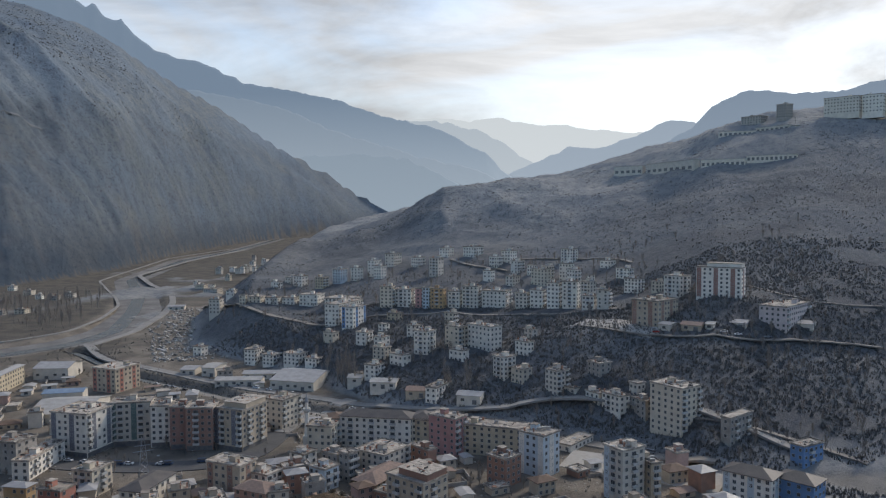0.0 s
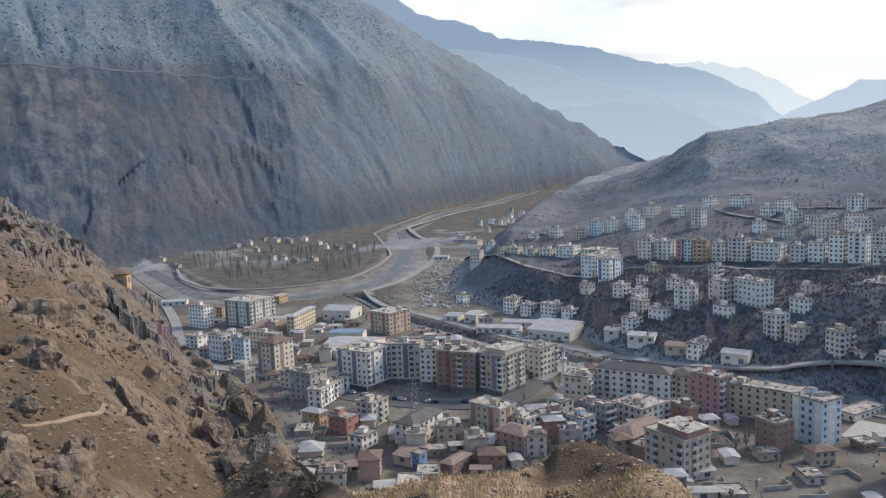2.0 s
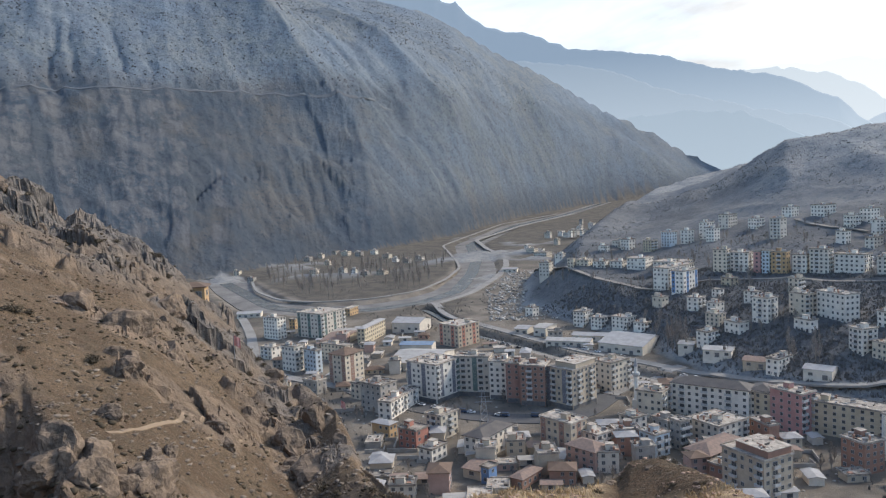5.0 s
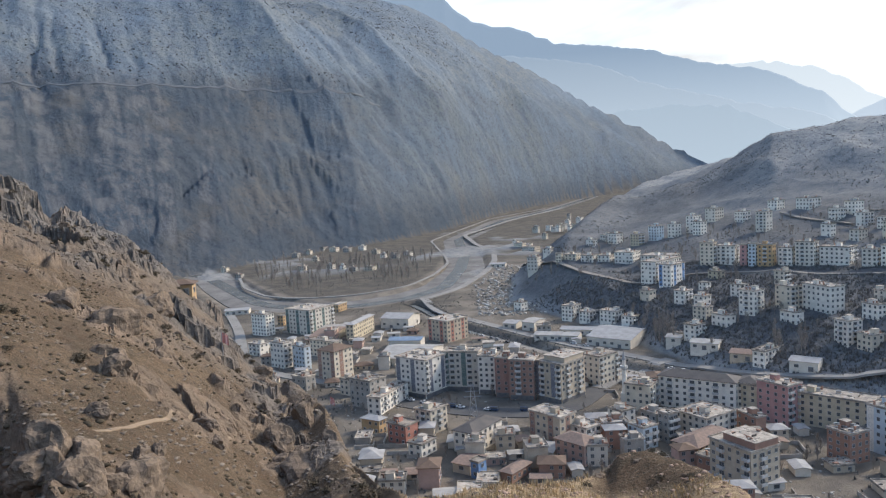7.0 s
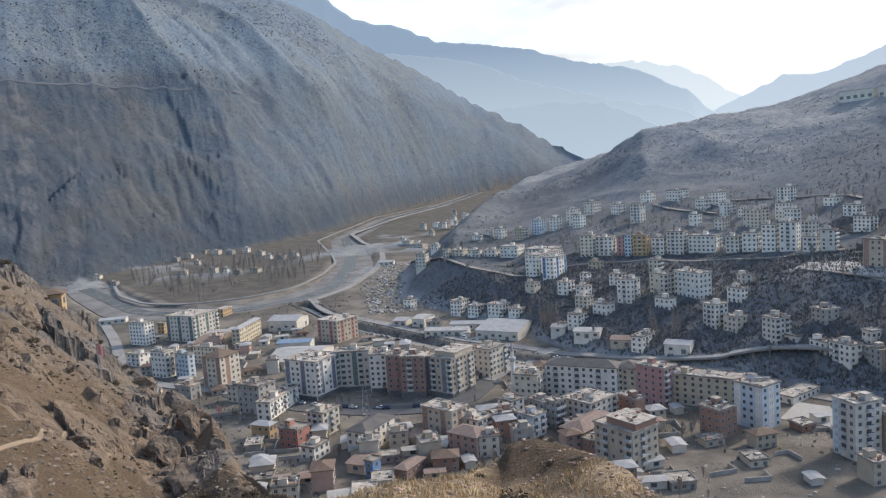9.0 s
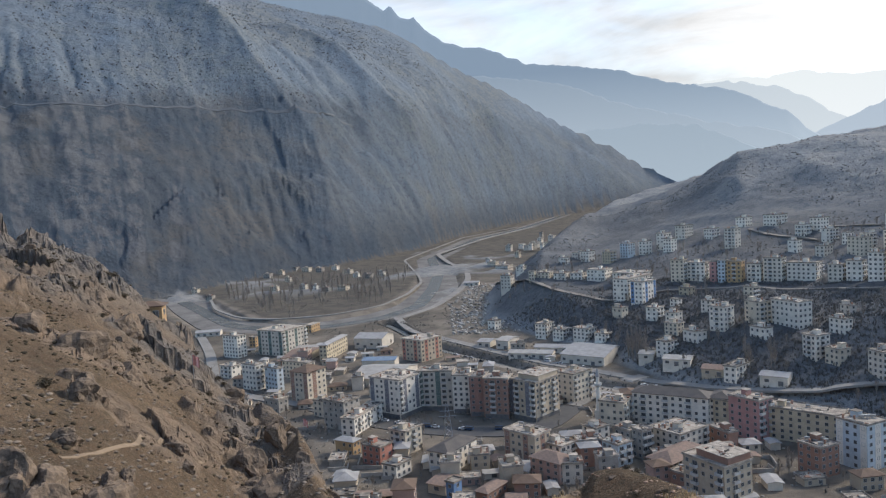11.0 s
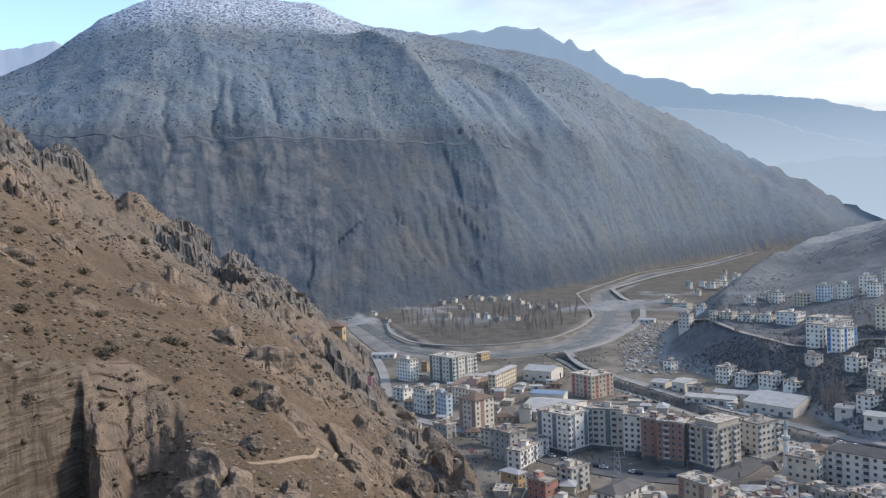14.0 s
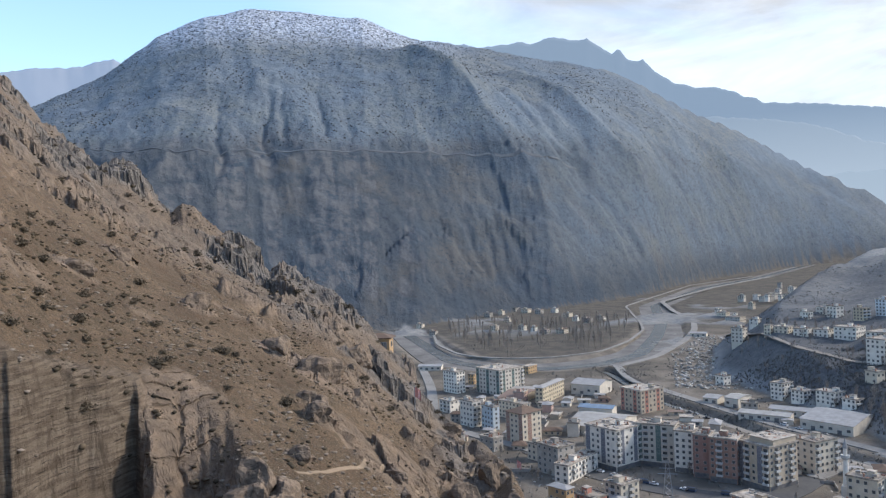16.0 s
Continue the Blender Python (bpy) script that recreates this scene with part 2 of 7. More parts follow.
def blocks(x, y, size, seed):
    """Broken rock: every cell of an uneven net is a block with its own height and tilt, about -0.5 to 0.5."""
    px, py = x / size, y / size
    ix, iy = np.floor(px).astype(np.int64), np.floor(py).astype(np.int64)
    best, out = np.full(np.shape(px), 9.0), np.zeros(np.shape(px))
    for a in (-1, 0, 1):
        for b in (-1, 0, 1):
            cx, cy = ix + a, iy + b
            dx, dy = px - cx - lattice(cx, cy, seed), py - cy - lattice(cx, cy, seed + 1)
            d = dx * dx + dy * dy
            v = lattice(cx, cy, seed + 2) - 0.5 + 0.9 * dx * (lattice(cx, cy, seed + 3) - 0.5) + 0.9 * dy * (lattice(cx, cy, seed + 4) - 0.5)
            near = d < best
            best, out = np.where(near, d, best), np.where(near, v, out)
    return out


def smooth_step(a, b, v):
    w = np.clip((v - a) / (b - a), 0, 1)
    return w * w * (3 - 2 * w)


# the spur on which the camera stands: azimuth, slope of its skyline (degrees), distance of its crest
SPUR_AZ = (-180, -120, -90, -72, -68, -66, -63.4, -62.6, -61.5, -60.4, -58.8, -58, -57.2, -56.4, -55.4, -53.1, -51.2, -50.4, -49.5, -48.5, -46.8, -45.8, -43.6, -40.8, -39.3, -37.2, -35, -33.6, -32.9, -31.8, -29.7, -26.6, -20.4, -14.6, -12, -11.1, -9, -6.1, -2.6, 2, 12, 40, 90, 180)
SPUR_EL = (12, 30, 26, 15, 11.4, 9.1, 7.0, 5.6, 6.3, 6.0, 3.9, 3.1, 3.9, 3.6, 2.3, 0.6, -1.2, -0.9, -1.5, -2.5, -3.3, -4.5, -6.6, -9.4, -12.3, -14.4, -16.1, -16.7, -18.1, -20.9, -22.5, -23.6, -22.9, -22.7, -21.9, -20.9, -20.6, -21.4, -22.5, -26, -30, -32, -30, 12)
SPUR_R = tuple(np.interp(SPUR_AZ, (-180, -120, -90, -72, -66.4, -61.7, -54.2, -47.8, -44.6, -40.4, -38, -34.6, -32, -29.3, -27.6, -20.4, -16, -13.4, -10.4, -7.6, -3.6, 2, 12, 40, 90, 180),
                         (420, 420, 330, 290, 280, 266, 248, 230, 222, 205, 185, 140, 100, 62, 46, 36, 36, 44, 46, 44, 38, 28, 24, 22, 30, 420)))
# the same slope without the notches of its skyline
SOFT_EL = tuple(np.interp(SPUR_AZ, (-180, -120, -90, -72, -66.4, -61.7, -58.4, -54.2, -51, -47.8, -44.6, -40.4, -37.2, -33.6, -31, -27.6, -20.4, -2.6, 2, 12, 40, 90, 180),
                          (12, 30, 26, 15, 9.3, 5.8, 3.5, 1.1, -1.2, -3.0, -6.0, -10.6, -14.4, -17.4, -20.8, -23.4, -22.9, -22.5, -26, -30, -32, -30, 12)))
# the mountain over the river: azimuth, skyline (degrees), distance of the crest, distance of the foot
MOUNT_AZ = (-115, -90, -75, -66.4, -62.5, -58.4, -55.2, -52, -48.7, -43.7, -40.3, -34.3, -30, -26.6, -23.2, -19.7, -15.9, -12, -7.8, -4, -1)
MOUNT_EL = (6, 7, 8, 10.3, 12.4, 15.4, 16.9, 17.5, 17.5, 17.0, 15.7, 14.6, 13.6, 13.0, 11.5, 9.2, 7.1, 4.5, 2.1, -0.2, -2.0)
MOUNT_R = (2500, 2400, 2300, 2300, 2330, 2380, 2420, 2460, 2500, 2500, 2550, 2620, 2680, 2740, 2800, 3000, 3200, 3450, 3600, 3750, 3800)
MOUNT_FOOT = (700, 700, 750, 950, 1000, 1040, 1070, 1100, 1110, 1140, 1170, 1300, 1380, 1480, 1640, 2000, 2380, 2850, 3150, 3450, 3600)
# the hill across the river: how far it leans to the side (x / y), and its heights along y
HILL_S = (-0.177, -0.087, 0.0, 0.087, 0.176, 0.268, 0.364, 0.466, 0.59)
HILL_D = (330, 440, 480, 560, 620, 720, 820, 1000, 1200)
HILL_Z = np.array([
    (0, 0, 2, 18, 28, 42, 50, 66, 70),
    (0, 2, 12, 28, 38, 50, 60, 88, 97),
    (0, 4, 22, 34, 40, 58, 76, 146, 140),
    (0, 8, 26, 38, 42, 58, 85, 152, 160),
    (0, 26, 40, 44, 48, 68, 95, 150, 182),
    (0, 34, 46, 50, 58, 85, 115, 172, 214),
    (0, 42, 60, 68, 80, 110, 145, 225, 230),
    (0, 36, 58, 72, 90, 125, 170, 250, 252),
    (0, 30, 50, 75, 100, 140, 185, 262, 266)])
# its toe along the road and up the valley: azimuth, distance
TOE = [(r * math.sin(radians(a)), r * math.cos(radians(a))) for a, r in (
    (75, 290), (40, 305), (30, 315), (22, 345), (15, 392), (5, 420), (-5, 455), (-12, 560), (-19, 700), (-18.5, 850),
    (-15, 1200), (-11, 1900), (-8, 2700), (-5, 3600))]


def toe_distance(x, y):
    """Metres inside the hill's toe; negative on the valley floor."""
    best = np.full(np.shape(x), 1e9)
    side = np.zeros(np.shape(x))
    for (ax, ay), (bx, by) in zip(TOE, TOE[1:]):
        dx, dy = bx - ax, by - ay
        u = np.clip(((x - ax) * dx + (y - ay) * dy) / (dx * dx + dy * dy), 0, 1)
        d = np.hypot(x - ax - u * dx, y - ay - u * dy)
        cross = (x - ax) * dy - (y - ay) * dx
        side = np.where(d < best, np.sign(cross), side)
        best = np.minimum(best, d)
    return best * side


def polar(x, y):
    return np.degrees(np.arctan2(x, y)), np.hypot(x, y)


# the river's bed and the stream along the hill's toe
RIVER = [(-602, 2863), (-575, 2074), (-608, 1734), (-543, 1298), (-437, 1074), (-372, 914), (-337, 764), (-348, 691), (-380, 645), (-430, 619), (-499, 633), (-617, 732), (-730, 835), (-843, 881), (-980, 900), (-1300, 880)]
STREAM = [(-322, 648), (-304, 632), (-230, 547), (-177, 512), (-129, 477), (-77, 448), (-27, 424), (23, 411), (65, 401), (105, 378), (133, 352), (153, 325), (230, 240), (330, 150)]


def line_distance(x, y, line):
    best = np.full(np.shape(x), 1e9)
    for (ax, ay), (bx, by) in zip(line, line[1:]):
        dx, dy = bx - ax, by - ay
        u = np.clip(((x - ax) * dx + (y - ay) * dy) / (dx * dx + dy * dy), 0, 1)
        best = np.minimum(best, np.hypot(x - ax - u * dx, y - ay - u * dy))
    return best


def rise(x, y):
    """The valley floor climbs gently upstream."""
    return 0.012 * np.maximum(0, np.hypot(x, y) - 1200)


def valley(x, y):
    z = rise(x, y) + 1.2 * (fbm(x, y, 60, 3, 5) - 0.5)
    z = z - 4.0 * (1 - smooth_step(24, 34, line_distance(x, y, RIVER)))
    return z - 4.0 * (1 - smooth_step(6, 10, line_distance(x, y, STREAM)))


def hill(x, y):
    s = np.clip(x / np.maximum(y, 1.0), HILL_S[0], HILL_S[-1])
    az, r = polar(x, y)
    d = np.maximum(y, 0.6 * r)
    i = np.clip(np.searchsorted(HILL_S, s) - 1, 0, len(HILL_S) - 2)
    low, high = np.array(HILL_S)[i], np.array(HILL_S)[i + 1]
    w = (s - low) / (high - low)
    z = np.zeros(np.shape(x))
    for k in range(len(HILL_S) - 1):
        m = i == k
        za = np.interp(d, HILL_D, HILL_Z[k])
        zb = np.interp(d, HILL_D, HILL_Z[k + 1])
        z = np.where(m, za * (1 - w) + zb * w, z)
    inside = toe_distance(x, y)
    z = np.minimum(z, 0.75 * np.maximum(inside, 0)) - np.where(inside < 0, 5, 0)
    rough = smooth_step(620, 1000, d)
    return z + (fbm(x, y, 140, 5, 21, True) - 0.55) * 26 * rough + (fbm(x, y, 30, 4, 24) - 0.5) * 4 * smooth_step(0, 60, inside)


def mountain_form(x, y):
    """The mountain before water cut it: skyline, folds and the long spine above the river."""
    az, r = polar(x, y)
    foot = np.interp(az, MOUNT_AZ, MOUNT_FOOT)
    crest = np.interp(az, MOUNT_AZ, MOUNT_R)
    el = np.interp(az, MOUNT_AZ, MOUNT_EL)
    jag = (fbm(az * 40, az * 0 + 7, 60, 5, 31) - 0.5) * 14
    u = (r - foot) / (crest - foot)
    uc = np.clip(u, 0, 1)
    top = EYE + crest * np.tan(np.radians(el)) + jag * smooth_step(0.8, 1.0, uc)
    base = 0.012 * np.maximum(0, foot - 1200)
    z = base + (top - base) * (0.30 * uc + 1.15 * uc ** 1.15 - 0.45 * uc ** 2)
    body = np.sin(np.pi * uc)
    fold = fbm(x + 0.5 * y, y - 0.5 * x, 620, 3, 39, True, 0.5) - 0.5
    z = z + body * (60 * fold + 26 * (fbm(x + 0.4 * y, y - 0.4 * x, 170, 4, 38, True, 0.5) - 0.5))
    # ribs run down from the crest: place along the slope, azimuths, height, width to either side
    for at, way, tall, left, right in (((0, 0.2, 0.4, 0.55, 0.8, 1), (-28.3, -32.0, -36.2, -39.0, -42.8, -47), 175, 5.0, 8.0), ((0, 0.2, 0.4, 0.6, 1), (-17, -21, -27, -32, -39), 85, 2.2, 4.5),
                                       ((0, 0.3, 0.6, 1), (-11, -15.5, -22, -30), 95, 2.6, 5.0), ((0, 0.3, 0.6, 1), (-44, -48, -52, -56), 26, 4.0, 6.0)):
        off = az - np.interp(uc, at, way) - 4.5 * (fbm(x, y, 300, 5, 35) - 0.5)
        z = z + tall * np.minimum(body, np.sin(np.pi * np.clip(1.2 * uc, 0, 1)) + 0.15 * body) * np.exp(-np.abs(off) / np.where(off < 0, left, right)) * (1 - 0.95 * smooth_step(0.38, 0.80, uc))
    z = np.where(u > 1, top - 0.55 * (r - crest), z)
    return np.where(u < 0, base + (r - foot) * 0.7, z)


def blur(h, n):
    """Mean over a window of 2n + 1 cells, twice."""
    for _ in range(2):
        for axis in (0, 1):
            p = np.pad(h, [(n + 1, n) if k == axis else (0, 0) for k in (0, 1)], "edge").cumsum(axis)
            h = (np.take(p, range(2 * n + 1, p.shape[axis]), axis) - np.take(p, range(0, p.shape[axis] - 2 * n - 1), axis)) / (2 * n + 1)
    return h


# running water cuts branching gullies into the mountain: a grid of the metres that it takes away
CELL, CUT_X, CUT_Y = 11.0, -2750.0, 250.0


def cut_gullies(rounds=9, power=0.08):
    nx, ny = 245, 320
    gx, gy = np.meshgrid(CUT_X + CELL * np.arange(nx), CUT_Y + CELL * np.arange(ny), indexing="ij")
    first = mountain_form(gx, gy)
    rng = np.random.RandomState(12)
    az, r = polar(gx, gy)
    u = (r - np.interp(az, MOUNT_AZ, MOUNT_FOOT)) / (np.interp(az, MOUNT_AZ, MOUNT_R) - np.interp(az, MOUNT_AZ, MOUNT_FOOT))
    still = ((u <= 0.0) | (u > 1.05)).reshape(-1)
    h = first + rng.uniform(-3, 3, first.shape)
    hard = 0.55 + 0.9 * fbm(gx, gy, 130, 4, 58).reshape(-1)
    steps = [(a, b) for a in (-1, 0, 1) for b in (-1, 0, 1) if a or b]
    ids = np.arange(nx * ny).reshape(nx, ny)
    for _ in range(rounds):
        p = np.pad(h, 1, "edge")
        q = np.pad(ids, 1, "edge")
        drop = np.stack([(h - p[1 + a:1 + a + nx, 1 + b:1 + b + ny]) / math.hypot(a, b) for a, b in steps])
        down = np.stack([q[1 + a:1 + a + nx, 1 + b:1 + b + ny] for a, b in steps])
        best = drop.argmax(0)
        rec = np.take_along_axis(down, best[None], 0)[0]
        rec = np.where(drop.max(0) > 0, rec, ids).reshape(-1)
        flat = h.reshape(-1)
        order = np.argsort(flat).tolist()
        area, to = [1.0] * len(order), rec.tolist()
        for i in reversed(order):
            if to[i] != i:
                area[to[i]] += area[i]
        rate = (power * hard * np.sqrt(np.minimum(area, 900.0)) * ~still).tolist()
        z = flat.tolist()
        for i in order:
            if to[i] != i:
                k = rate[i]
                z[i] = (z[i] + k * z[to[i]]) / (1 + k)
        h = np.array(z).reshape(nx, ny)
        h = 0.90 * h + 0.10 * blur(h, 1)
    wide = 22
    cut = h - first + 0.85 * (blur(first, wide) - blur(h, wide))
    depth = (0.005 + 0.15 * smooth_step(0.36, 0.60, fbm(gx, gy, 330, 3, 57)) * smooth_step(0.52, 0.36, u)) * (1 - 0.5 * smooth_step(-36, -26, az))
    return np.clip(cut, -110, 70) * depth * smooth_step(0, 0.05, u) * (1 - smooth_step(0.86, 0.99, u))


CUT = cut_gullies()


def mountain(x, y):
    az, r = polar(x, y)
    fx, fy = np.clip((x - CUT_X) / CELL, 0, CUT.shape[0] - 1.001), np.clip((y - CUT_Y) / CELL, 0, CUT.shape[1] - 1.001)
    i, j = fx.astype(int), fy.astype(int)
    a, b = fx - i, fy - j
    cut = (CUT[i, j] * (1 - a) + CUT[i + 1, j] * a) * (1 - b) + (CUT[i, j + 1] * (1 - a) + CUT[i + 1, j + 1] * a) * b
    z = mountain_form(x, y) + cut
    z = z + (6 + 12 * smooth_step(430, 330, z)) * (fbm(x + 0.3 * y, y - 0.3 * x, 60, 6, 37, True, 0.62) - 0.5)
    wx, wy = x + 40 * fbm(x, y, 70, 3, 86), y + 40 * fbm(x, y, 70, 3, 87)
    z = z + 15 * blocks(wx, wy, 75.0, 88) * smooth_step(0.40, 0.55, fbm(x, y, 380, 3, 89)) * smooth_step(20, 80, z) * smooth_step(420, 330, z)
    fade = smooth_step(-118, -100, az) * (1 - smooth_step(-2, 0, az))
    return np.where(fade > 0, z, -60) * fade - 60 * (1 - fade)


# crags on the spur: place, radius, height
CRAGS = [(-73.2, 65.7, 1.8, 3.9), (-62.9, 54.1, 1.1, 2.4), (-55.0, 41.6, 1.7, 2.5), (-50.3, 40.7, 1.8, 3.3), (-49.5, 46.1, 2.4, 3.7), (-62.6, 70.1, 1.1, 2.6), (-101.1, 128.7, 3.0, 3.9), (-57.5, 81.1, 5.6, 6.0), (-65.6, 86.2, 2.8, 4.6), (-90.5, 81.8, 5.0, 4.8), (-97.9, 80.0, 4.3, 4.6), (-86.6, 85.8, 3.7, 3.7), (-53.7, 40.3, 2.8, 3.2), (-54.0, 40.8, 2.0, 2.4), (-63.2, 54.0, 1.1, 3.0), (-73.5, 65.7, 1.8, 3.9), (-111.8, 111.4, 4.7, 5.7), (-107.6, 51.7, 3.1, 2.9), (-69.5, 98.6, 2.7, 2.9), (-107.5, 137.6, 3.0, 4.2), (-110.0, 73.2, 3.0, 3.7), (-125.3, 68.1, 3.2, 4.3), (-57.0, 41.4, 1.9, 2.5), (-52.0, 41.8, 2.3, 2.8), (-50.5, 37.0, 1.9, 2.3), (-49.9, 43.1, 1.5, 2.0), (-50.6, 46.7, 1.8, 3.7), (-67.1, 73.6, 1.5, 2.4)]


def rock_belt(x, y):
    """How far bare rock takes over from soil: the belt along the crest, the crags and a few patches."""
    az, r = polar(x, y)
    u = r / np.interp(az, SPUR_AZ, SPUR_R)
    start = np.interp(az, (-70, -63, -58, -53, -47, -42, -38), (0.46, 0.52, 0.57, 0.6, 0.63, 0.66, 0.78))
    belt = smooth_step(start - 0.05, start + 0.09, u + 0.34 * (fbm(x, y, 24, 4, 43) - 0.5)) * smooth_step(-33, -38, az) * smooth_step(-104, -90, az)
    belt = belt * (0.35 + 0.65 * smooth_step(0.40, 0.50, fbm(x + 0.5 * y, 0.4 * y - 0.2 * x, 17, 3, 96)))
    return np.maximum(belt, 0.75 * smooth_step(0.62, 0.70, fbm(x, y, 14, 4, 97)) * smooth_step(20, 40, r) * smooth_step(-30, -36, az))


BANK_AZ = (-95, -75, -68.5, -65.2, -60.6, -60.2, -58, -54.6, -53.2, -51.5, -50)
BANK_R = (88, 78, 74, 80, 86, 90, 94, 90, 82, 72, 60)


def bank_edge(x, y):
    """Distance of the rim of the earth cliff below the path: fluted clay, then pillars of rock."""
    az, r = polar(x, y)
    t = np.radians(az) * 80
    pillar = smooth_step(-61, -60, az)
    flutes = 2.2 * (fbm(t, t * 0 + 3, 4.0, 4, 49, True, 0.55) - 0.5) * (1 - pillar) + 7.0 * (fbm(t, t * 0 + 9, 5.5, 4, 52, True, 0.6) - 0.5) * pillar
    return np.interp(az, BANK_AZ, BANK_R) + flutes + 2.0 * (fbm(x, y, 8, 4, 53) - 0.5), smooth_step(-52.5, -57, az) * smooth_step(-100, -92, az), pillar


def spur(x, y):
    az, r = polar(x, y)
    crest = np.interp(az, SPUR_AZ, SPUR_R)
    notch = smooth_step(0.78, 0.97, r / crest)
    slope = np.tan(np.radians(np.interp(az, SPUR_AZ, SPUR_EL) * notch + np.interp(az, SPUR_AZ, SOFT_EL) * (1 - notch)))
    z = EYE + r * slope - np.interp(az, (-37, -31, -27, -3, 10), (30, 18, 7.5, 7.5, 22)) * (1 - r / crest)
    # soft swells and small hummocks of the soil
    z = z + smooth_step(20, 60, r) * (2.6 * (fbm(x, y, 42, 3, 44) - 0.5) + 0.9 * (fbm(x, y, 9, 4, 47) - 0.5)) + smooth_step(14, 30, r) * 0.4 * (fbm(x, y, 2.2, 4, 51) - 0.5)
    # broken rock in blocks of three sizes, its beds tilted
    rock = rock_belt(x, y)
    wx, wy = x + 4 * fbm(x, y, 7, 3, 48), y + 4 * fbm(x, y, 7, 3, 50)
    sx, sy = 0.8 * wx + 0.6 * wy, 1.5 * (0.8 * wy - 0.6 * wx)
    near = smooth_step(80, 150, r)
    z = z + rock * (1.2 * near + (0.8 + 4.8 * near) * blocks(sx, sy, 15.0, 60) + (0.6 + 2.5 * near) * blocks(sx, sy, 6.2, 64) + (0.5 + 0.5 * near) * blocks(wx, wy, 2.3, 66))
    for cx, cy, cr, ch in CRAGS:
        close = np.hypot(x - cx, y - cy) < 1.5 * cr
        if not close.any():
            continue
        px, py = x[close], y[close]
        q = np.hypot(px - cx + 0.5 * cr * (fbm(px, py, 0.7 * cr, 3, 54) - 0.5), py - cy + 0.5 * cr * (fbm(px, py, 0.7 * cr, 3, 55) - 0.5)) / cr
        z[close] += 0.34 * ch * smooth_step(1.25, 0.3, q) * (0.75 + 0.6 * blocks(px + 0.3 * py, py, 0.55 * cr, 56) + 0.3 * blocks(px, py, 0.24 * cr, 59))
    edge, bank, pillar = bank_edge(x, y)
    z = z - bank * (25 - 12 * pillar) * (1 - smooth_step(edge - 7 - 20 * pillar, edge, r)) * smooth_step(8, 25, r)
    z = np.where(r > crest, z - 1.5 * (r - crest), z)
    return np.maximum(z, EYE - 1.7 - 0.78 * r)


def land(x, y):
    """Height of the ground."""
    x, y = np.asarray(x, float), np.asarray(y, float)
    z = np.maximum(valley(x, y), hill(x, y))
    r = np.hypot(x, y)
    for form, where in ((mountain, r > 650), (spur, r < 700)):
        if where.any():
            z[where] = np.maximum(z[where], form(x[where], y[where]))
    return z


def ground_z(x, y):
    return float(land(np.array([x]), np.array([y]))[0])


# ---- the ground, one sheet round the camera ----
def ring_radii():
    return np.concatenate([[0.0], np.geomspace(1.5, 25, 22), np.geomspace(25, 60, 100)[1:], np.linspace(60, 105, 150)[1:], np.geomspace(105, 320, 190)[1:], np.linspace(320, 900, 190)[1:],
                           np.linspace(900, 2700, 190)[1:], np.linspace(2700, 4950, 40)[1:]])


def facets(x, y, z):
    """Bare rock breaks into faces that stand out sideways, which heights alone cannot give."""
    az, r = polar(x, y)
    here = (r > 28) & (r < 325) & (az > -104) & (az < 6)
    outs = [np.array(x), np.array(y), np.zeros(x.shape), np.zeros(x.shape)]
    for whole, some in zip(outs, rock_faces(x[here], y[here], z[here])):
        whole[here] = some
    return outs


def rock_faces(x, y, z):
    az, r = polar(x, y)
    edge, bank, pillar = bank_edge(x, y)
    face = bank * smooth_step(edge + 3, edge, r) * smooth_step(34, 46, r)
    bare = np.maximum(rock_belt(x, y), face * pillar) * smooth_step(30, 45, r) * smooth_step(320, 290, r)
    for cx, cy, cr, ch in CRAGS:
        bare = np.maximum(bare, smooth_step(1.15, 0.9, np.hypot(x - cx, y - cy) / cr))
    t = np.radians(az) * r
    out = bare * (0.6 + 0.4 * smooth_step(80, 150, r)) * (2.6 * (blocks(t + 0.55 * z, 0.55 * z, 3.2, 70) * 0.5 + fbm(t + 0.5 * z, 0.6 * z, 5.0, 4, 72, True) - 0.5) + 0.7 * blocks(t, z, 1.1, 75))
    side = bare * (1.5 * (fbm(t, z, 4.0, 3, 77) - 0.5) + 0.5 * blocks(t + z, z, 1.6, 78))
    out = out + face * (1 - pillar) * 1.1 * (fbm(0.10 * t, z + 0.28 * t, 1.6, 4, 79) - 0.5)
    c, s = np.cos(np.radians(az)), np.sin(np.radians(az))
    return x + out * s + side * c, y + out * c - side * s, bare, face


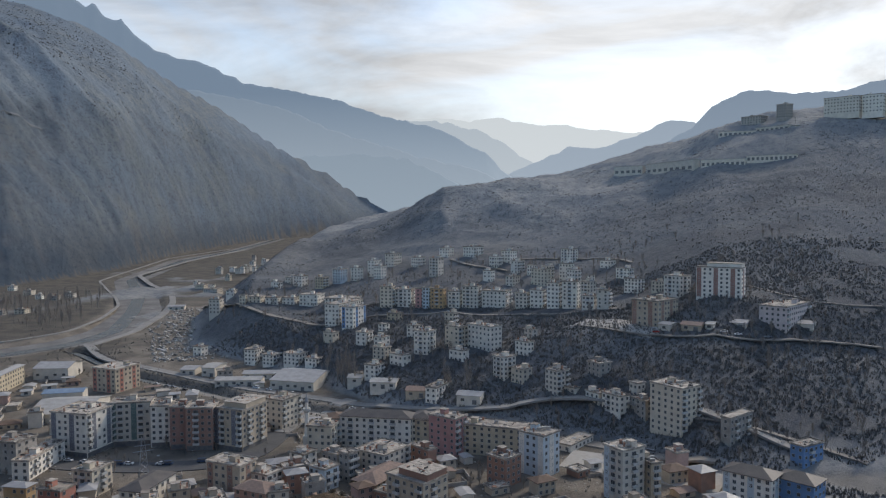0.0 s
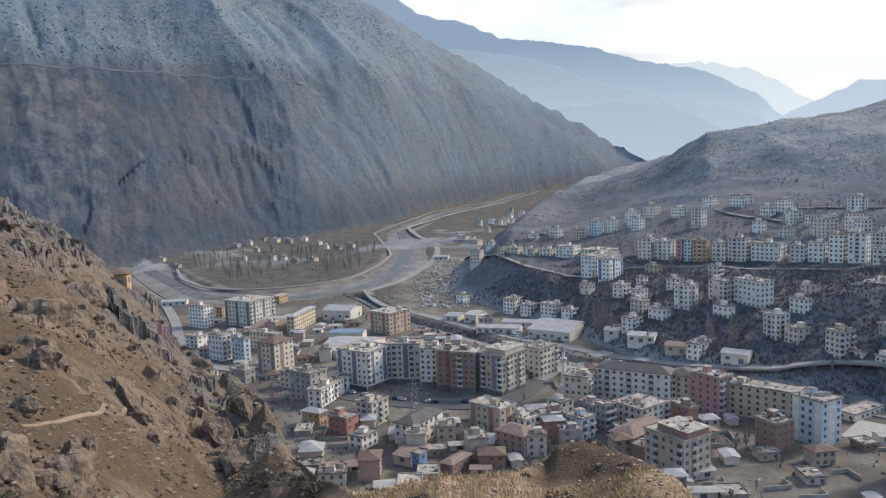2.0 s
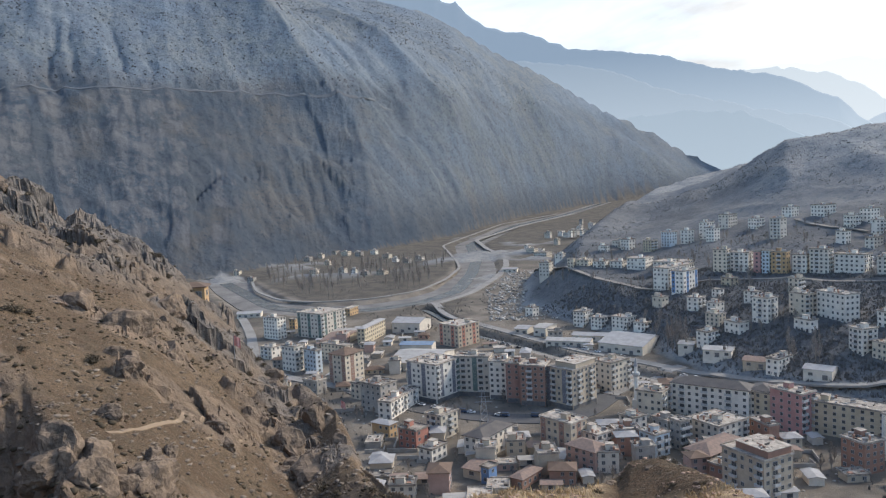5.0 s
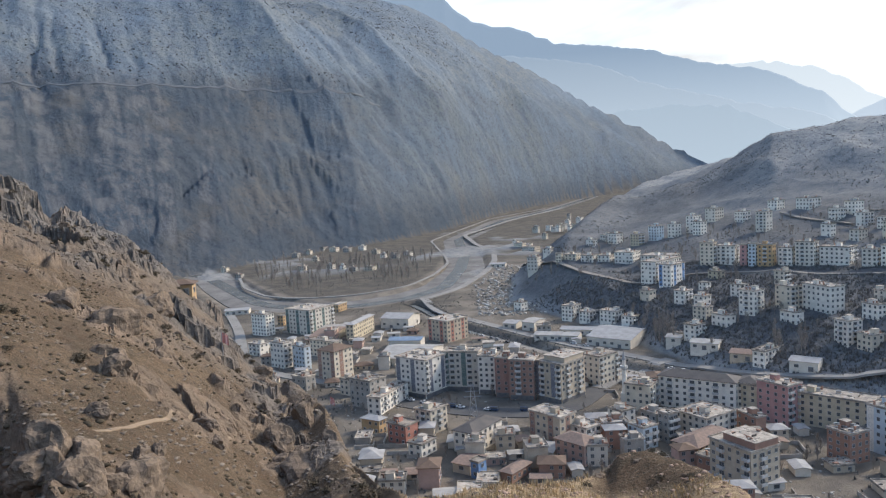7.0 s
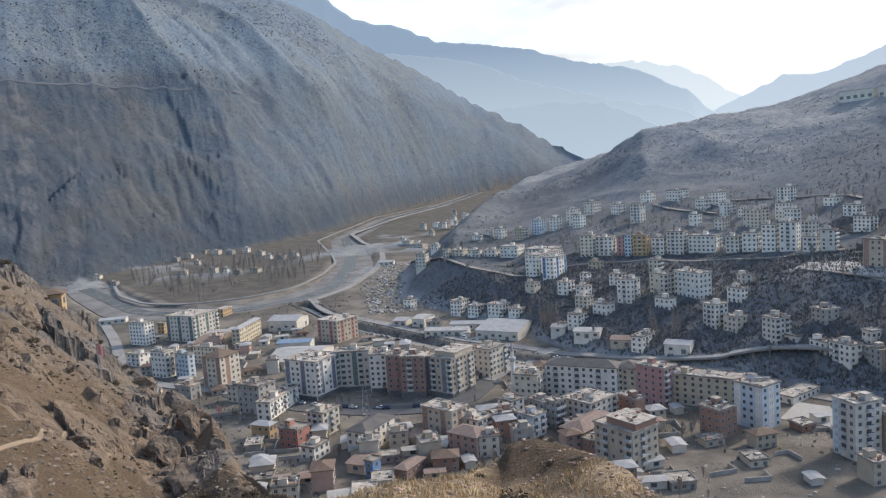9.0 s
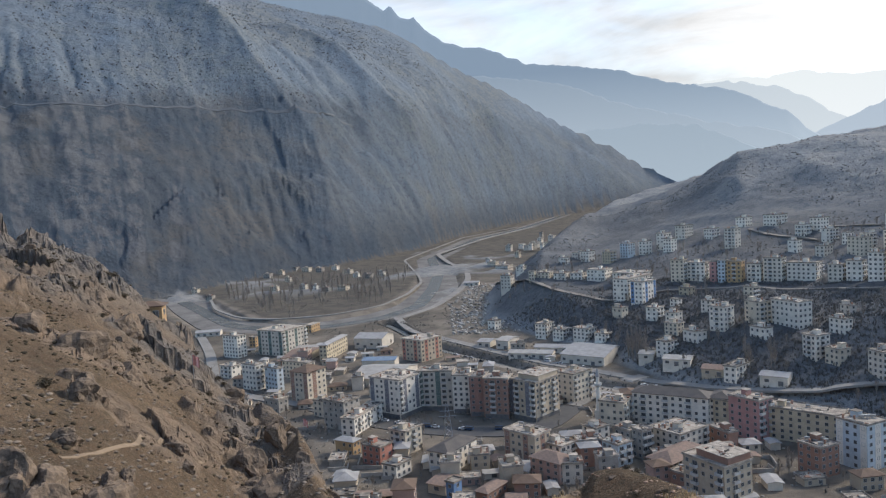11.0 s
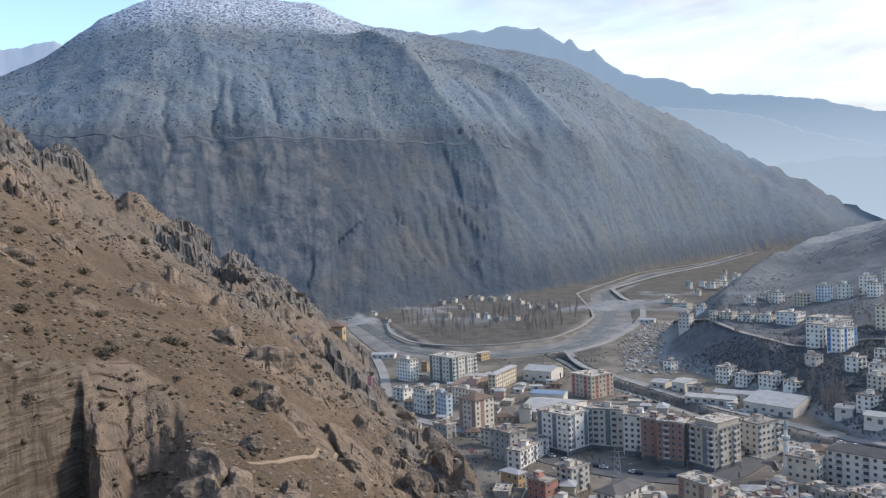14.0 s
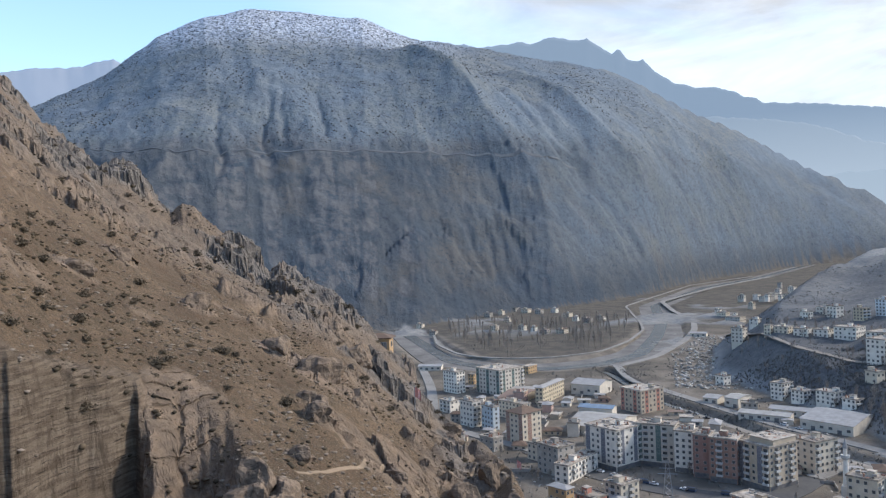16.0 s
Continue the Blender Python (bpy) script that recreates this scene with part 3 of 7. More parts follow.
def sheet(name, azimuths, radii, height, mat, closed=False, shift=None):
    """A grid over azimuths and radii with a height at every place."""
    a, r = np.meshgrid(np.radians(azimuths), radii, indexing="ij")
    x, y = r * np.sin(a), r * np.cos(a)
    z = height(x, y)
    bare = face = np.zeros(z.shape)
    px, py = x, y
    if shift:
        px, py, bare, face = shift(x, y, z)
    na, nr = a.shape
    idx = np.arange(na * nr).reshape(na, nr)
    if closed:
        idx = np.vstack([idx, idx[:1]])
    quads = np.stack([idx[:-1, :-1], idx[:-1, 1:], idx[1:, 1:], idx[1:, :-1]], -1).reshape(-1, 4)
    me = bpy.data.meshes.new(name)
    me.vertices.add(na * nr)
    me.vertices.foreach_set("co", np.stack([px, py, z], -1).reshape(-1).astype(np.float32))
    me.loops.add(quads.size)
    me.loops.foreach_set("vertex_index", quads[:, ::-1].reshape(-1).astype(np.int32))
    me.polygons.add(len(quads))
    me.polygons.foreach_set("loop_start", np.arange(0, quads.size, 4, dtype=np.int32))
    me.polygons.foreach_set("loop_total", np.full(len(quads), 4, dtype=np.int32))
    if shift:
        me.attributes.new("sharp_face", "BOOLEAN", "FACE").data.foreach_set("value", bare.reshape(-1)[quads[:, 0]] > 0.4)
    me.update(calc_edges=True)
    me.materials.append(mat)
    return new(name, me), x, y, z, bare, face


def mark(ob, name, values):
    ob.data.attributes.new(name, "FLOAT", "POINT").data.foreach_set("value", np.asarray(values, np.float32).reshape(-1))


LAND = land_material()
azimuths = np.concatenate([np.arange(-180, -80, 3.0), np.arange(-80, -74, 0.2), np.arange(-74, -30, 0.1), np.arange(-30, 36, 0.25), np.arange(36, 180, 3.0)])
ground, gx, gy, gz, g_bare, g_face = sheet("ground", azimuths, ring_radii(), land, LAND, True, facets)
tagged(ground, "mountain valley ground with brown spur, grey mountain and dusty floor", "ground", kind="structure")
g_az, g_r = polar(gx, gy)
v_h, h_h = valley(gx, gy), hill(gx, gy)
vh = np.maximum(v_h, h_h)
over = smooth_step(0.02, 0.6, gz - vh)
m_far = smooth_step(640, 700, g_r)
mark(ground, "on_spur", over * (1 - m_far))
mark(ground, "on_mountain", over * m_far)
mark(ground, "on_hill", smooth_step(-2, 3, h_h - v_h))
slope_r = np.abs(np.gradient(gz, axis=1) / np.gradient(g_r, axis=1))
slope_a = np.abs(np.gradient(gz, axis=0) / (np.maximum(g_r, 1) * np.gradient(np.radians(azimuths))[:, None]))
steep = np.hypot(slope_r, np.where((g_az > -79) & (g_az < 35), slope_a, 0))
mark(ground, "steep", np.clip(g_bare + 0.8 * smooth_step(1.0, 1.9, steep), 0, 1))
mark(ground, "on_field", smooth_step(34, 46, line_distance(gx, gy, RIVER)) * smooth_step(-22, -24, g_az) * smooth_step(660, 720, g_r) + smooth_step(950, 1150, g_r))
g_mound = smooth_step(37, 40, g_r) * smooth_step(-14, -12, g_az) * smooth_step(-3, -5, g_az)
mark(ground, "straw", (1 - g_mound) * smooth_step(60, 50, g_r) * smooth_step(-34, -29, g_az) * smooth_step(0.26, 0.46, fbm(gx, gy, 5, 3, 90)))
mark(ground, "clay", g_face * (1 - 0.75 * smooth_step(-61, -60, g_az)))
# dark woodland low on the hill; the haze-lightened turf shows higher up
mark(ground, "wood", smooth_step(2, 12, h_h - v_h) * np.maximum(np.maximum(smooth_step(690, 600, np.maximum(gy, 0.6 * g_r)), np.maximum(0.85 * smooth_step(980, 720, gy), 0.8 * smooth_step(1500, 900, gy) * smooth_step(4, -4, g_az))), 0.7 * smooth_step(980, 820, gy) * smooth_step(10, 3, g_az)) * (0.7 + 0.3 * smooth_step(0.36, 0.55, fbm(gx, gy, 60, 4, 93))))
warp_m = 90 * (fbm(gx, gy, 240, 4, 33) - 0.5)
chute_m = fbm(g_az * 22 + 0.25 * warp_m, g_r * 0.06 + 0.2 * warp_m, 26, 4, 62, False, 0.6)
mark(ground, "crest", g_bare * smooth_step(0.55, 0.75, g_r / np.interp(g_az, SPUR_AZ, SPUR_R)) * (0.45 + 0.55 * smooth_step(0.38, 0.52, fbm(gx, gy, 16, 4, 95))))
# turf above the track and on the right flank, where painted haze pales it
mark(ground, "upland_haze", 0.85 * np.maximum(smooth_step(300, 400, gz + 120 * (fbm(gx, gy, 160, 4, 63) - 0.5)), 0.7 * smooth_step(-40, -20, g_az + 9 * (fbm(gx, gy, 220, 4, 65) - 0.5)) * smooth_step(20, 120, gz)))
mark(ground, "snow", smooth_step(610, 800, gz) * smooth_step(-34, -44, g_az))
mark(ground, "scree", smooth_step(0.56, 0.70, chute_m + 0.13 * smooth_step(-38, -46, g_az)) * (1 - 0.5 * smooth_step(-34, -28, g_az)) * smooth_step(15, 60, gz) * smooth_step(430, 350, gz + 40 * fbm(gx, gy, 120, 3, 61)))

# ---- far ranges, haze painted as glow, paler with distance ----
def z_lean(r, dist):
    return 0.8 * (r - dist)


def far_range(az, el, dist, deep, mat, seed, rough):
    az0, az1 = az[0], az[-1]
    cols = np.arange(az0, az1 + 0.01, 0.2)

    def height(x, y):
        a, r = polar(x, y)
        u = np.clip((r - (dist - deep)) / deep, 0, 1)
        jag = rough * (fbm(a * 60, a * 0 + seed, 40, 6, seed) - 0.5)
        top = EYE + dist * np.tan(np.radians(np.interp(a, az, el))) + jag * smooth_step(0.86, 1.0, u)
        z = -20 + (top + 20) * u ** 0.8 + np.sin(np.pi * u) * 0.05 * top * (fbm(x + 0.6 * z_lean(r, dist), y, 330, 4, seed + 9, True) - 0.5)
        return np.where(r > dist, top - 0.8 * (r - dist), z)

    ob, *_ = sheet("backdrop", cols, np.concatenate([np.linspace(dist - deep, dist, 50), [dist + 60]]), height, mat)
    return tagged(ob, "far mountain range with haze painted as a pale glow", "mountain range", kind="structure")


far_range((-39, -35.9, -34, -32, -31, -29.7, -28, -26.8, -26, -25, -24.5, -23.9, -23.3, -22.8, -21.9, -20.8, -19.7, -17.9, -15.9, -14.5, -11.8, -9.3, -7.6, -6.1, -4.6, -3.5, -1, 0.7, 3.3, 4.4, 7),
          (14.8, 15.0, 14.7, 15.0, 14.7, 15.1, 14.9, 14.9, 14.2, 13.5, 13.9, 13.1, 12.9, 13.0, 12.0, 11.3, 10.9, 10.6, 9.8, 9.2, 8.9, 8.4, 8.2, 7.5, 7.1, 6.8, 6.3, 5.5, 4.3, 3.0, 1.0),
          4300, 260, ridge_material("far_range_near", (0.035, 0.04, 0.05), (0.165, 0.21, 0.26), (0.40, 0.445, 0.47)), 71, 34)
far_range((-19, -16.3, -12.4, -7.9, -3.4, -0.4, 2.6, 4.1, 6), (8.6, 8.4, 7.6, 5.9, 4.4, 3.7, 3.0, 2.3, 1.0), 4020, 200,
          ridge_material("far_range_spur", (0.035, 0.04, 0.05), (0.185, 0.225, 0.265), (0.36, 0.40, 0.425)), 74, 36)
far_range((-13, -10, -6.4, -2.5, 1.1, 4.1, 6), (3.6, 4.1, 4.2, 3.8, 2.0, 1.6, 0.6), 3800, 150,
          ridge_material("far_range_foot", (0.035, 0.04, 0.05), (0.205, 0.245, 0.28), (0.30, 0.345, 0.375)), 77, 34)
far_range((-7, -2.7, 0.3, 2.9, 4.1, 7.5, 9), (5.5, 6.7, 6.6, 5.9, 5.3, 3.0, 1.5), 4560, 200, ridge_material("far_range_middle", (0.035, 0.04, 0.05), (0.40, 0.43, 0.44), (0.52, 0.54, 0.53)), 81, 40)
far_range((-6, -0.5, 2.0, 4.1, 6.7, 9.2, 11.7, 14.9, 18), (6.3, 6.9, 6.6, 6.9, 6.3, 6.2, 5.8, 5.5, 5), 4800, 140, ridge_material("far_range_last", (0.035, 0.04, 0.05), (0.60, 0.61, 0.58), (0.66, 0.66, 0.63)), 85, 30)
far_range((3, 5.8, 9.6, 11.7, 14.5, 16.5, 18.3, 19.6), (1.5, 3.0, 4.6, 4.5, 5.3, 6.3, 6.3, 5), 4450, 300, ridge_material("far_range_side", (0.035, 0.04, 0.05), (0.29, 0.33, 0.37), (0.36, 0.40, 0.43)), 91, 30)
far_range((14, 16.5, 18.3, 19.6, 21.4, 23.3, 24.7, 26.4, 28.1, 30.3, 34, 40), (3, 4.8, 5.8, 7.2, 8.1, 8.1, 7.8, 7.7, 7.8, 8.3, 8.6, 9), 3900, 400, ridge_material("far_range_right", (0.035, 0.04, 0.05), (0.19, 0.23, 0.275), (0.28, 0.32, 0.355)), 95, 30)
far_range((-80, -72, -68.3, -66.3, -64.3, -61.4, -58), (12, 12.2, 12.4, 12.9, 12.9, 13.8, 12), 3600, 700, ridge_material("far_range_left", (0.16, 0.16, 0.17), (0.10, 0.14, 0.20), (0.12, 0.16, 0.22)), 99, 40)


# ---- water and roads ----
def ribbon(name, line, width, mat, lift, height=None, step=6.0, level=True, skirt=1.2):
    """A strip laid along a line on the ground."""
    pts = []
    for (ax, ay), (bx, by) in zip(line, line[1:]):
        n = max(1, int(math.hypot(bx - ax, by - ay) / step))
        pts += [(ax + (bx - ax) * k / n, ay + (by - ay) * k / n) for k in range(n)]
    pts = np.array(pts + [line[-1]], float)
    for _ in range(10):  # round the corners off
        pts[1:-1] = (pts[:-2] + 2 * pts[1:-1] + pts[2:]) / 4
    way = np.gradient(pts, axis=0)
    way /= np.linalg.norm(way, axis=1)[:, None]
    side = np.stack([-way[:, 1], way[:, 0]], 1)
    offs = np.linspace(-0.5, 0.5, 4)
    rows = [pts + side * width * o for o in offs]
    zs = [(height or land)(p[:, 0], p[:, 1]) + lift for p in rows]
    mid = 0.5 * (np.max(zs, axis=0) + np.mean(zs, axis=0))
    verts = [(x, y, z) for p, own in zip(rows, zs) for (x, y), z in zip(p, mid if level else own)]
    n = len(pts)
    faces = [(j * n + i, (j + 1) * n + i, (j + 1) * n + i + 1, j * n + i + 1)[::-1] for j in range(3) for i in range(n - 1)]
    # a skirt gives it an edge
    for j in (0, 3):
        base = len(verts)
        verts += [(verts[j * n + i][0], verts[j * n + i][1], verts[j * n + i][2] - skirt) for i in range(n)]
        faces += [(j * n + i, j * n + i + 1, base + i + 1, base + i) for i in range(n - 1)]
    me = bpy.data.meshes.new(name)
    me.from_pydata(verts, [], faces)
    me.materials.append(mat)
    return new(name, me)


ASPHALT = material("asphalt", (0.075, 0.075, 0.078), 0.9, (0.11, 0.108, 0.105), 0.08)
DIRT_ROAD = material("dirt_road", (0.275, 0.25, 0.215), 0.95, (0.19, 0.17, 0.148), 0.1)
CONCRETE_ROAD = material("concrete_road", (0.285, 0.272, 0.25), 0.9, (0.20, 0.19, 0.175), 0.06)
WATER = material("river_water", (0.11, 0.12, 0.12), 0.25, (0.17, 0.17, 0.16), 0.05, bump=0.05)
GRAVEL = material("gravel", (0.215, 0.205, 0.19), 0.95, (0.11, 0.105, 0.10), 0.035, bump=0.1)

tagged(ribbon("river_bed", RIVER, 52, GRAVEL, -2.75, rise), "grey gravel bed of the braided river", "river bed", kind="structure")
tagged(ribbon("water", [(x + 6 * math.sin(0.012 * y), y + 5 * math.sin(0.02 * x)) for x, y in RIVER], 17, WATER, -2.45, rise), "shallow grey-green river water", "water", kind="structure")
tagged(ribbon("water", STREAM, 6, WATER, -2.9, rise), "dark narrow stream in its walled channel", "water", kind="structure")
LEVEE = [(-597, 2098), (-646, 1766), (-592, 1347), (-579, 1260), (-456, 1040), (-412, 950), (-382, 835), (-374, 745), (-403, 684), (-455, 656), (-508, 666), (-580, 720), (-648, 797)]
tagged(ribbon("levee_track", LEVEE, 3.6, CONCRETE_ROAD, 0.9, rise), "pale concrete track on the river levee", "levee", kind="structure")
BANK = [(-548, 2079), (-571, 1703), (-553, 1361), (-471, 1207), (-396, 1092), (-353, 977), (-324, 864), (-306, 735), (-315, 668)]
tagged(ribbon("bank_road", BANK, 8, CONCRETE_ROAD, 0.9, rise), "pale road along the river bank", "road", kind="structure")
HILL_ROAD = [(-330, 690), (-318, 667), (-279, 612), (-228, 570), (-183, 536), (-133, 501), (-96, 483), (-61, 463), (-28, 446), (20, 431), (67, 421), (108, 398), (130, 376), (165, 350)]
tagged(ribbon("road", HILL_ROAD, 8, CONCRETE_ROAD, 0.5), "pale dusty road at the toe of the hill", "road", kind="structure")
PROMENADE = [(-202, 516), (-166, 491), (-105, 452), (-28, 409), (23, 397), (63, 385), (89, 370), (126, 340)]
tagged(ribbon("road", PROMENADE, 9, DIRT_ROAD, 0.5), "pale unpaved road beside the stream", "road", kind="structure")
tagged(ribbon("road", [(-88, 400), (-78, 434), (-72, 452), (-58, 470)], 9, CONCRETE_ROAD, 0.7), "concrete bridge road over the stream", "road", kind="structure")
tagged(ribbon("street", [(-232, 372), (-191, 353), (-158, 346), (-130, 345), (-95, 352), (-88, 400)], 14, ASPHALT, 0.4), "grey asphalt street before the shops", "street", kind="structure")
tagged(ribbon("road", [(-470, 560), (-450, 540), (-410, 498), (-365, 445), (-331, 404), (-290, 385), (-232, 372)], 8, CONCRETE_ROAD, 0.8), "pale road at the foot of the spur", "road", kind="structure")
for hill_line, wide in (([(90, 507), (106, 476), (128, 463), (149, 444), (174, 445), (204, 446), (237, 451), (264, 450)], 5), ([(215, 532), (227, 505), (244, 493), (289, 493)], 3.5),
                        ([(-305, 928), (-240, 790), (-188, 684), (-146, 637), (-113, 613), (-93, 601), (-57, 606), (7, 594), (90, 552), (128, 550)], 6), ([(9, 770), (25, 746), (63, 725)], 6),
                        ([(66, 758), (113, 747), (158, 708), (171, 676)], 5), ([(126, 372), (153, 362), (179, 353), (194, 338)], 4)):
    tagged(ribbon("road", hill_line, wide, DIRT_ROAD, 0.35, step=4.0, skirt=0.8), "pale dirt road cut into the hillside", "road", kind="structure")


TRACK = material("cut_scree", (0.135, 0.142, 0.152), 0.95, (0.090, 0.098, 0.112), 0.012)


def track_place(az):
    """Where the old track crosses this azimuth on the mountainside."""
    r = np.linspace(1150, 2600, 600)
    x, y = r * math.sin(radians(az)), r * math.cos(radians(az))
    up = (mountain(x, y) - EYE) / r - math.tan(radians(np.interp(az, (-63, -45, -36, -30, -26), (7.6, 7.5, 7.0, 6.3, 5.6))))
    k = int(np.argmax(up > 0))
    return x[k], y[k]


tagged(ribbon("mountain_track", [track_place(a) for a in np.arange(-63, -26, 0.5)], 3.6, TRACK, 1.5, step=20.0, level=False), "pale track cut across the mountainside", "track", kind="structure")


# ---- building blocks ----
def mesh_of(name, verts, faces, mats, slots=None):
    me = bpy.data.meshes.new(name)
    me.from_pydata(verts, [], faces)
    for m in mats:
        me.materials.append(m)
    if slots is not None:
        me.polygons.foreach_set("material_index", slots)
    return me


def boxes(name, items, mats, slots=None):
    """One mesh of boxes (centre x, y, bottom z, size x, y, z)."""
    verts, faces, ids = [], [], []
    for k, (cx, cy, z, sx, sy, sz) in enumerate(items):
        b = len(verts)
        verts += [(cx + sx / 2 * i, cy + sy / 2 * j, z + sz * h) for h in (0, 1) for j in (-1, 1) for i in (-1, 1)]
        faces += [tuple(b + q for q in f) for f in ((0, 2, 3, 1), (4, 5, 7, 6), (0, 1, 5, 4), (2, 6, 7, 3), (0, 4, 6, 2), (1, 3, 7, 5))]
        ids += [slots[k] if slots else 0] * 6
    return mesh_of(name, verts, faces, mats, ids)


def part(name, me, parent, place=None, label=""):
    ob = new(name, me)
    ob.parent = parent
    if place is not None:
        ob.matrix_basis = place
    if label:
        ob["label"] = label
    return ob


def plaster(name, colour):
    return material(name, colour, 0.85, tuple(0.8 * c for c in colour), 0.25, fine=1.3, spread=0.06)


WALLS = {"white": plaster("white_plaster", (0.78, 0.72, 0.62)), "pale": plaster("pale_grey_plaster", (0.62, 0.565, 0.475)), "cream": plaster("cream_plaster", (0.62, 0.545, 0.425)),
         "beige": plaster("beige_plaster", (0.50, 0.42, 0.315)), "russet": plaster("russet_plaster", (0.34, 0.21, 0.17)), "brown": plaster("brown_plaster", (0.34, 0.22, 0.17)),
         "yellow": plaster("yellow_plaster", (0.54, 0.46, 0.33)), "orange": plaster("orange_plaster", (0.48, 0.33, 0.18)), "red": plaster("red_plaster", (0.42, 0.20, 0.15)),
         "pink": plaster("pink_plaster", (0.48, 0.33, 0.27)), "rose": plaster("rose_plaster", (0.45, 0.26, 0.23)), "rosy": plaster("rosy_white_plaster", (0.62, 0.53, 0.49)),
         "ice": plaster("pale_blue_plaster", (0.55, 0.60, 0.62)), "blue": plaster("blue_plaster", (0.17, 0.27, 0.44)), "green": plaster("grey_green_plaster", (0.16, 0.21, 0.19)),
         "slate": plaster("slate_plaster", (0.20, 0.20, 0.22)), "concrete": material("bare_concrete", (0.40, 0.37, 0.325), 0.9, (0.27, 0.25, 0.22), 0.3, spread=0.08),
         "brick": material("hollow_brick", (0.36, 0.21, 0.15), 0.9, (0.27, 0.17, 0.125), 0.4, spread=0.08)}
ROOFS = {"flat": material("roof_screed", (0.44, 0.39, 0.325), 0.9, (0.17, 0.15, 0.13), 0.35, fine=1.6, spread=0.28), "hip_white": material("white_metal_roof", (0.40, 0.38, 0.35), 0.5, None, 0.3),
         "hip_dark": material("dark_metal_roof", (0.075, 0.07, 0.068), 0.6, (0.12, 0.105, 0.095), 0.2), "hip_grey": material("grey_metal_roof", (0.36, 0.35, 0.34), 0.5, None, 0.3),
         "hip_brown": material("brown_tile_roof", (0.17, 0.12, 0.09), 0.8, None, 0.5), "hip_rust": material("red_tile_roof", (0.27, 0.19, 0.15), 0.85, (0.17, 0.135, 0.115), 0.9)}
SHEETS = {"sheet_grey": ROOFS["hip_grey"], "sheet_white": ROOFS["hip_white"], "sheet_blue": material("blue_sheet_roof", (0.20, 0.27, 0.36), 0.5, None, 0.3),
          "rust": ROOFS["hip_rust"], "rosy_shed": ROOFS["hip_grey"]}
GLASS = material("window_glass", (0.075, 0.078, 0.082), 0.15, (0.13, 0.13, 0.125), 0.4)
FRAME = material("window_frame", (0.40, 0.40, 0.39), 0.5)
RAIL = material("balcony_wall", (0.55, 0.54, 0.51), 0.8, None, 0.5)
SHOP = material("shop_front", (0.10, 0.105, 0.12), 0.3, (0.20, 0.19, 0.17), 0.5)
METAL = material("galvanised_steel", (0.42, 0.43, 0.44), 0.4, metal=0.8)

WORDS = {"white": "white plastered", "pale": "pale grey plastered", "cream": "cream plastered", "beige": "beige plastered", "russet": "russet plastered", "brown": "brown plastered",
         "yellow": "yellow plastered", "orange": "orange plastered", "red": "red plastered", "pink": "faded pink plastered", "rose": "rose-red plastered", "rosy": "rosy white plastered",
         "ice": "pale blue plastered", "blue": "blue plastered", "green": "grey-green plastered", "slate": "slate grey", "concrete": "bare concrete", "brick": "unplastered brick"}
ROOF_WORDS = {"flat": "flat screed roof", "hip_white": "white hipped metal roof", "hip_dark": "dark hipped metal roof", "hip_grey": "grey hipped metal roof",
              "hip_brown": "brown hipped roof", "hip_rust": "rusty red tiled roof", "terrace": "flat roof and set-back penthouse"}


def window_mesh(w, h, glazed=True):
    """A frame that stands proud of the wall, with the pane set back in it where it is glazed in one piece."""
    f = 0.07
    rings = [(w / 2 + f, -f, h + f, 0.08), (w / 2 + f, -f, h + f, -0.10), (w / 2, 0.0, h, -0.10), (w / 2, 0.0, h, 0.02)]
    verts = [(sx * a, yy, z1 if up else z0) for a, z0, z1, yy in rings for sx, up in ((-1, 0), (1, 0), (1, 1), (-1, 1))]
    faces = [(4 * k + i, 4 * k + (i + 1) % 4, 4 * k + 4 + (i + 1) % 4, 4 * k + 4 + i) for k in range(3) for i in range(4)]
    if glazed:
        return mesh_of("window", verts, faces + [(12, 13, 14, 15)], [FRAME, GLASS], [0] * 12 + [1])
    return mesh_of("window", verts, faces, [FRAME])


def pane_mesh(w, h):
    """Glass with a mullion across it."""
    return boxes("pane", [(-w / 4, 0, 0, w / 2 - 0.04, 0.02, h), (w / 4, 0, 0, w / 2 - 0.04, 0.02, h), (0, -0.01, 0, 0.08, 0.06, h)], [GLASS, FRAME], [0, 0, 1])


WINDOW, WINDOW_FRAME, PANE = window_mesh(1.3, 1.4), window_mesh(1.3, 1.4, False), pane_mesh(1.3, 1.4)
WIDE_WINDOW, WIDE_FRAME, WIDE_PANE = window_mesh(2.2, 1.6), window_mesh(2.2, 1.6, False), pane_mesh(2.2, 1.6)
BALCONY = boxes("balcony", [(0, -0.65, -0.1, 3.0, 1.3, 0.18)], [RAIL])
PARAPET = boxes("parapet", [(0, -1.25, 0.08, 3.0, 0.1, 0.95), (-1.45, -0.62, 0.08, 0.1, 1.16, 0.95), (1.45, -0.62, 0.08, 0.1, 1.16, 0.95)], [RAIL])


def window(house, place, wide, near):
    """A window of a house; close by, its pane is a piece of its own."""
    if not near:
        return part("window", WIDE_WINDOW if wide else WINDOW, house, place)
    ob = part("window", WIDE_FRAME if wide else WINDOW_FRAME, house, place)
    part("pane", WIDE_PANE if wide else PANE, ob, pose(0, 0.01, 0), "dark reflecting glass")
    return ob


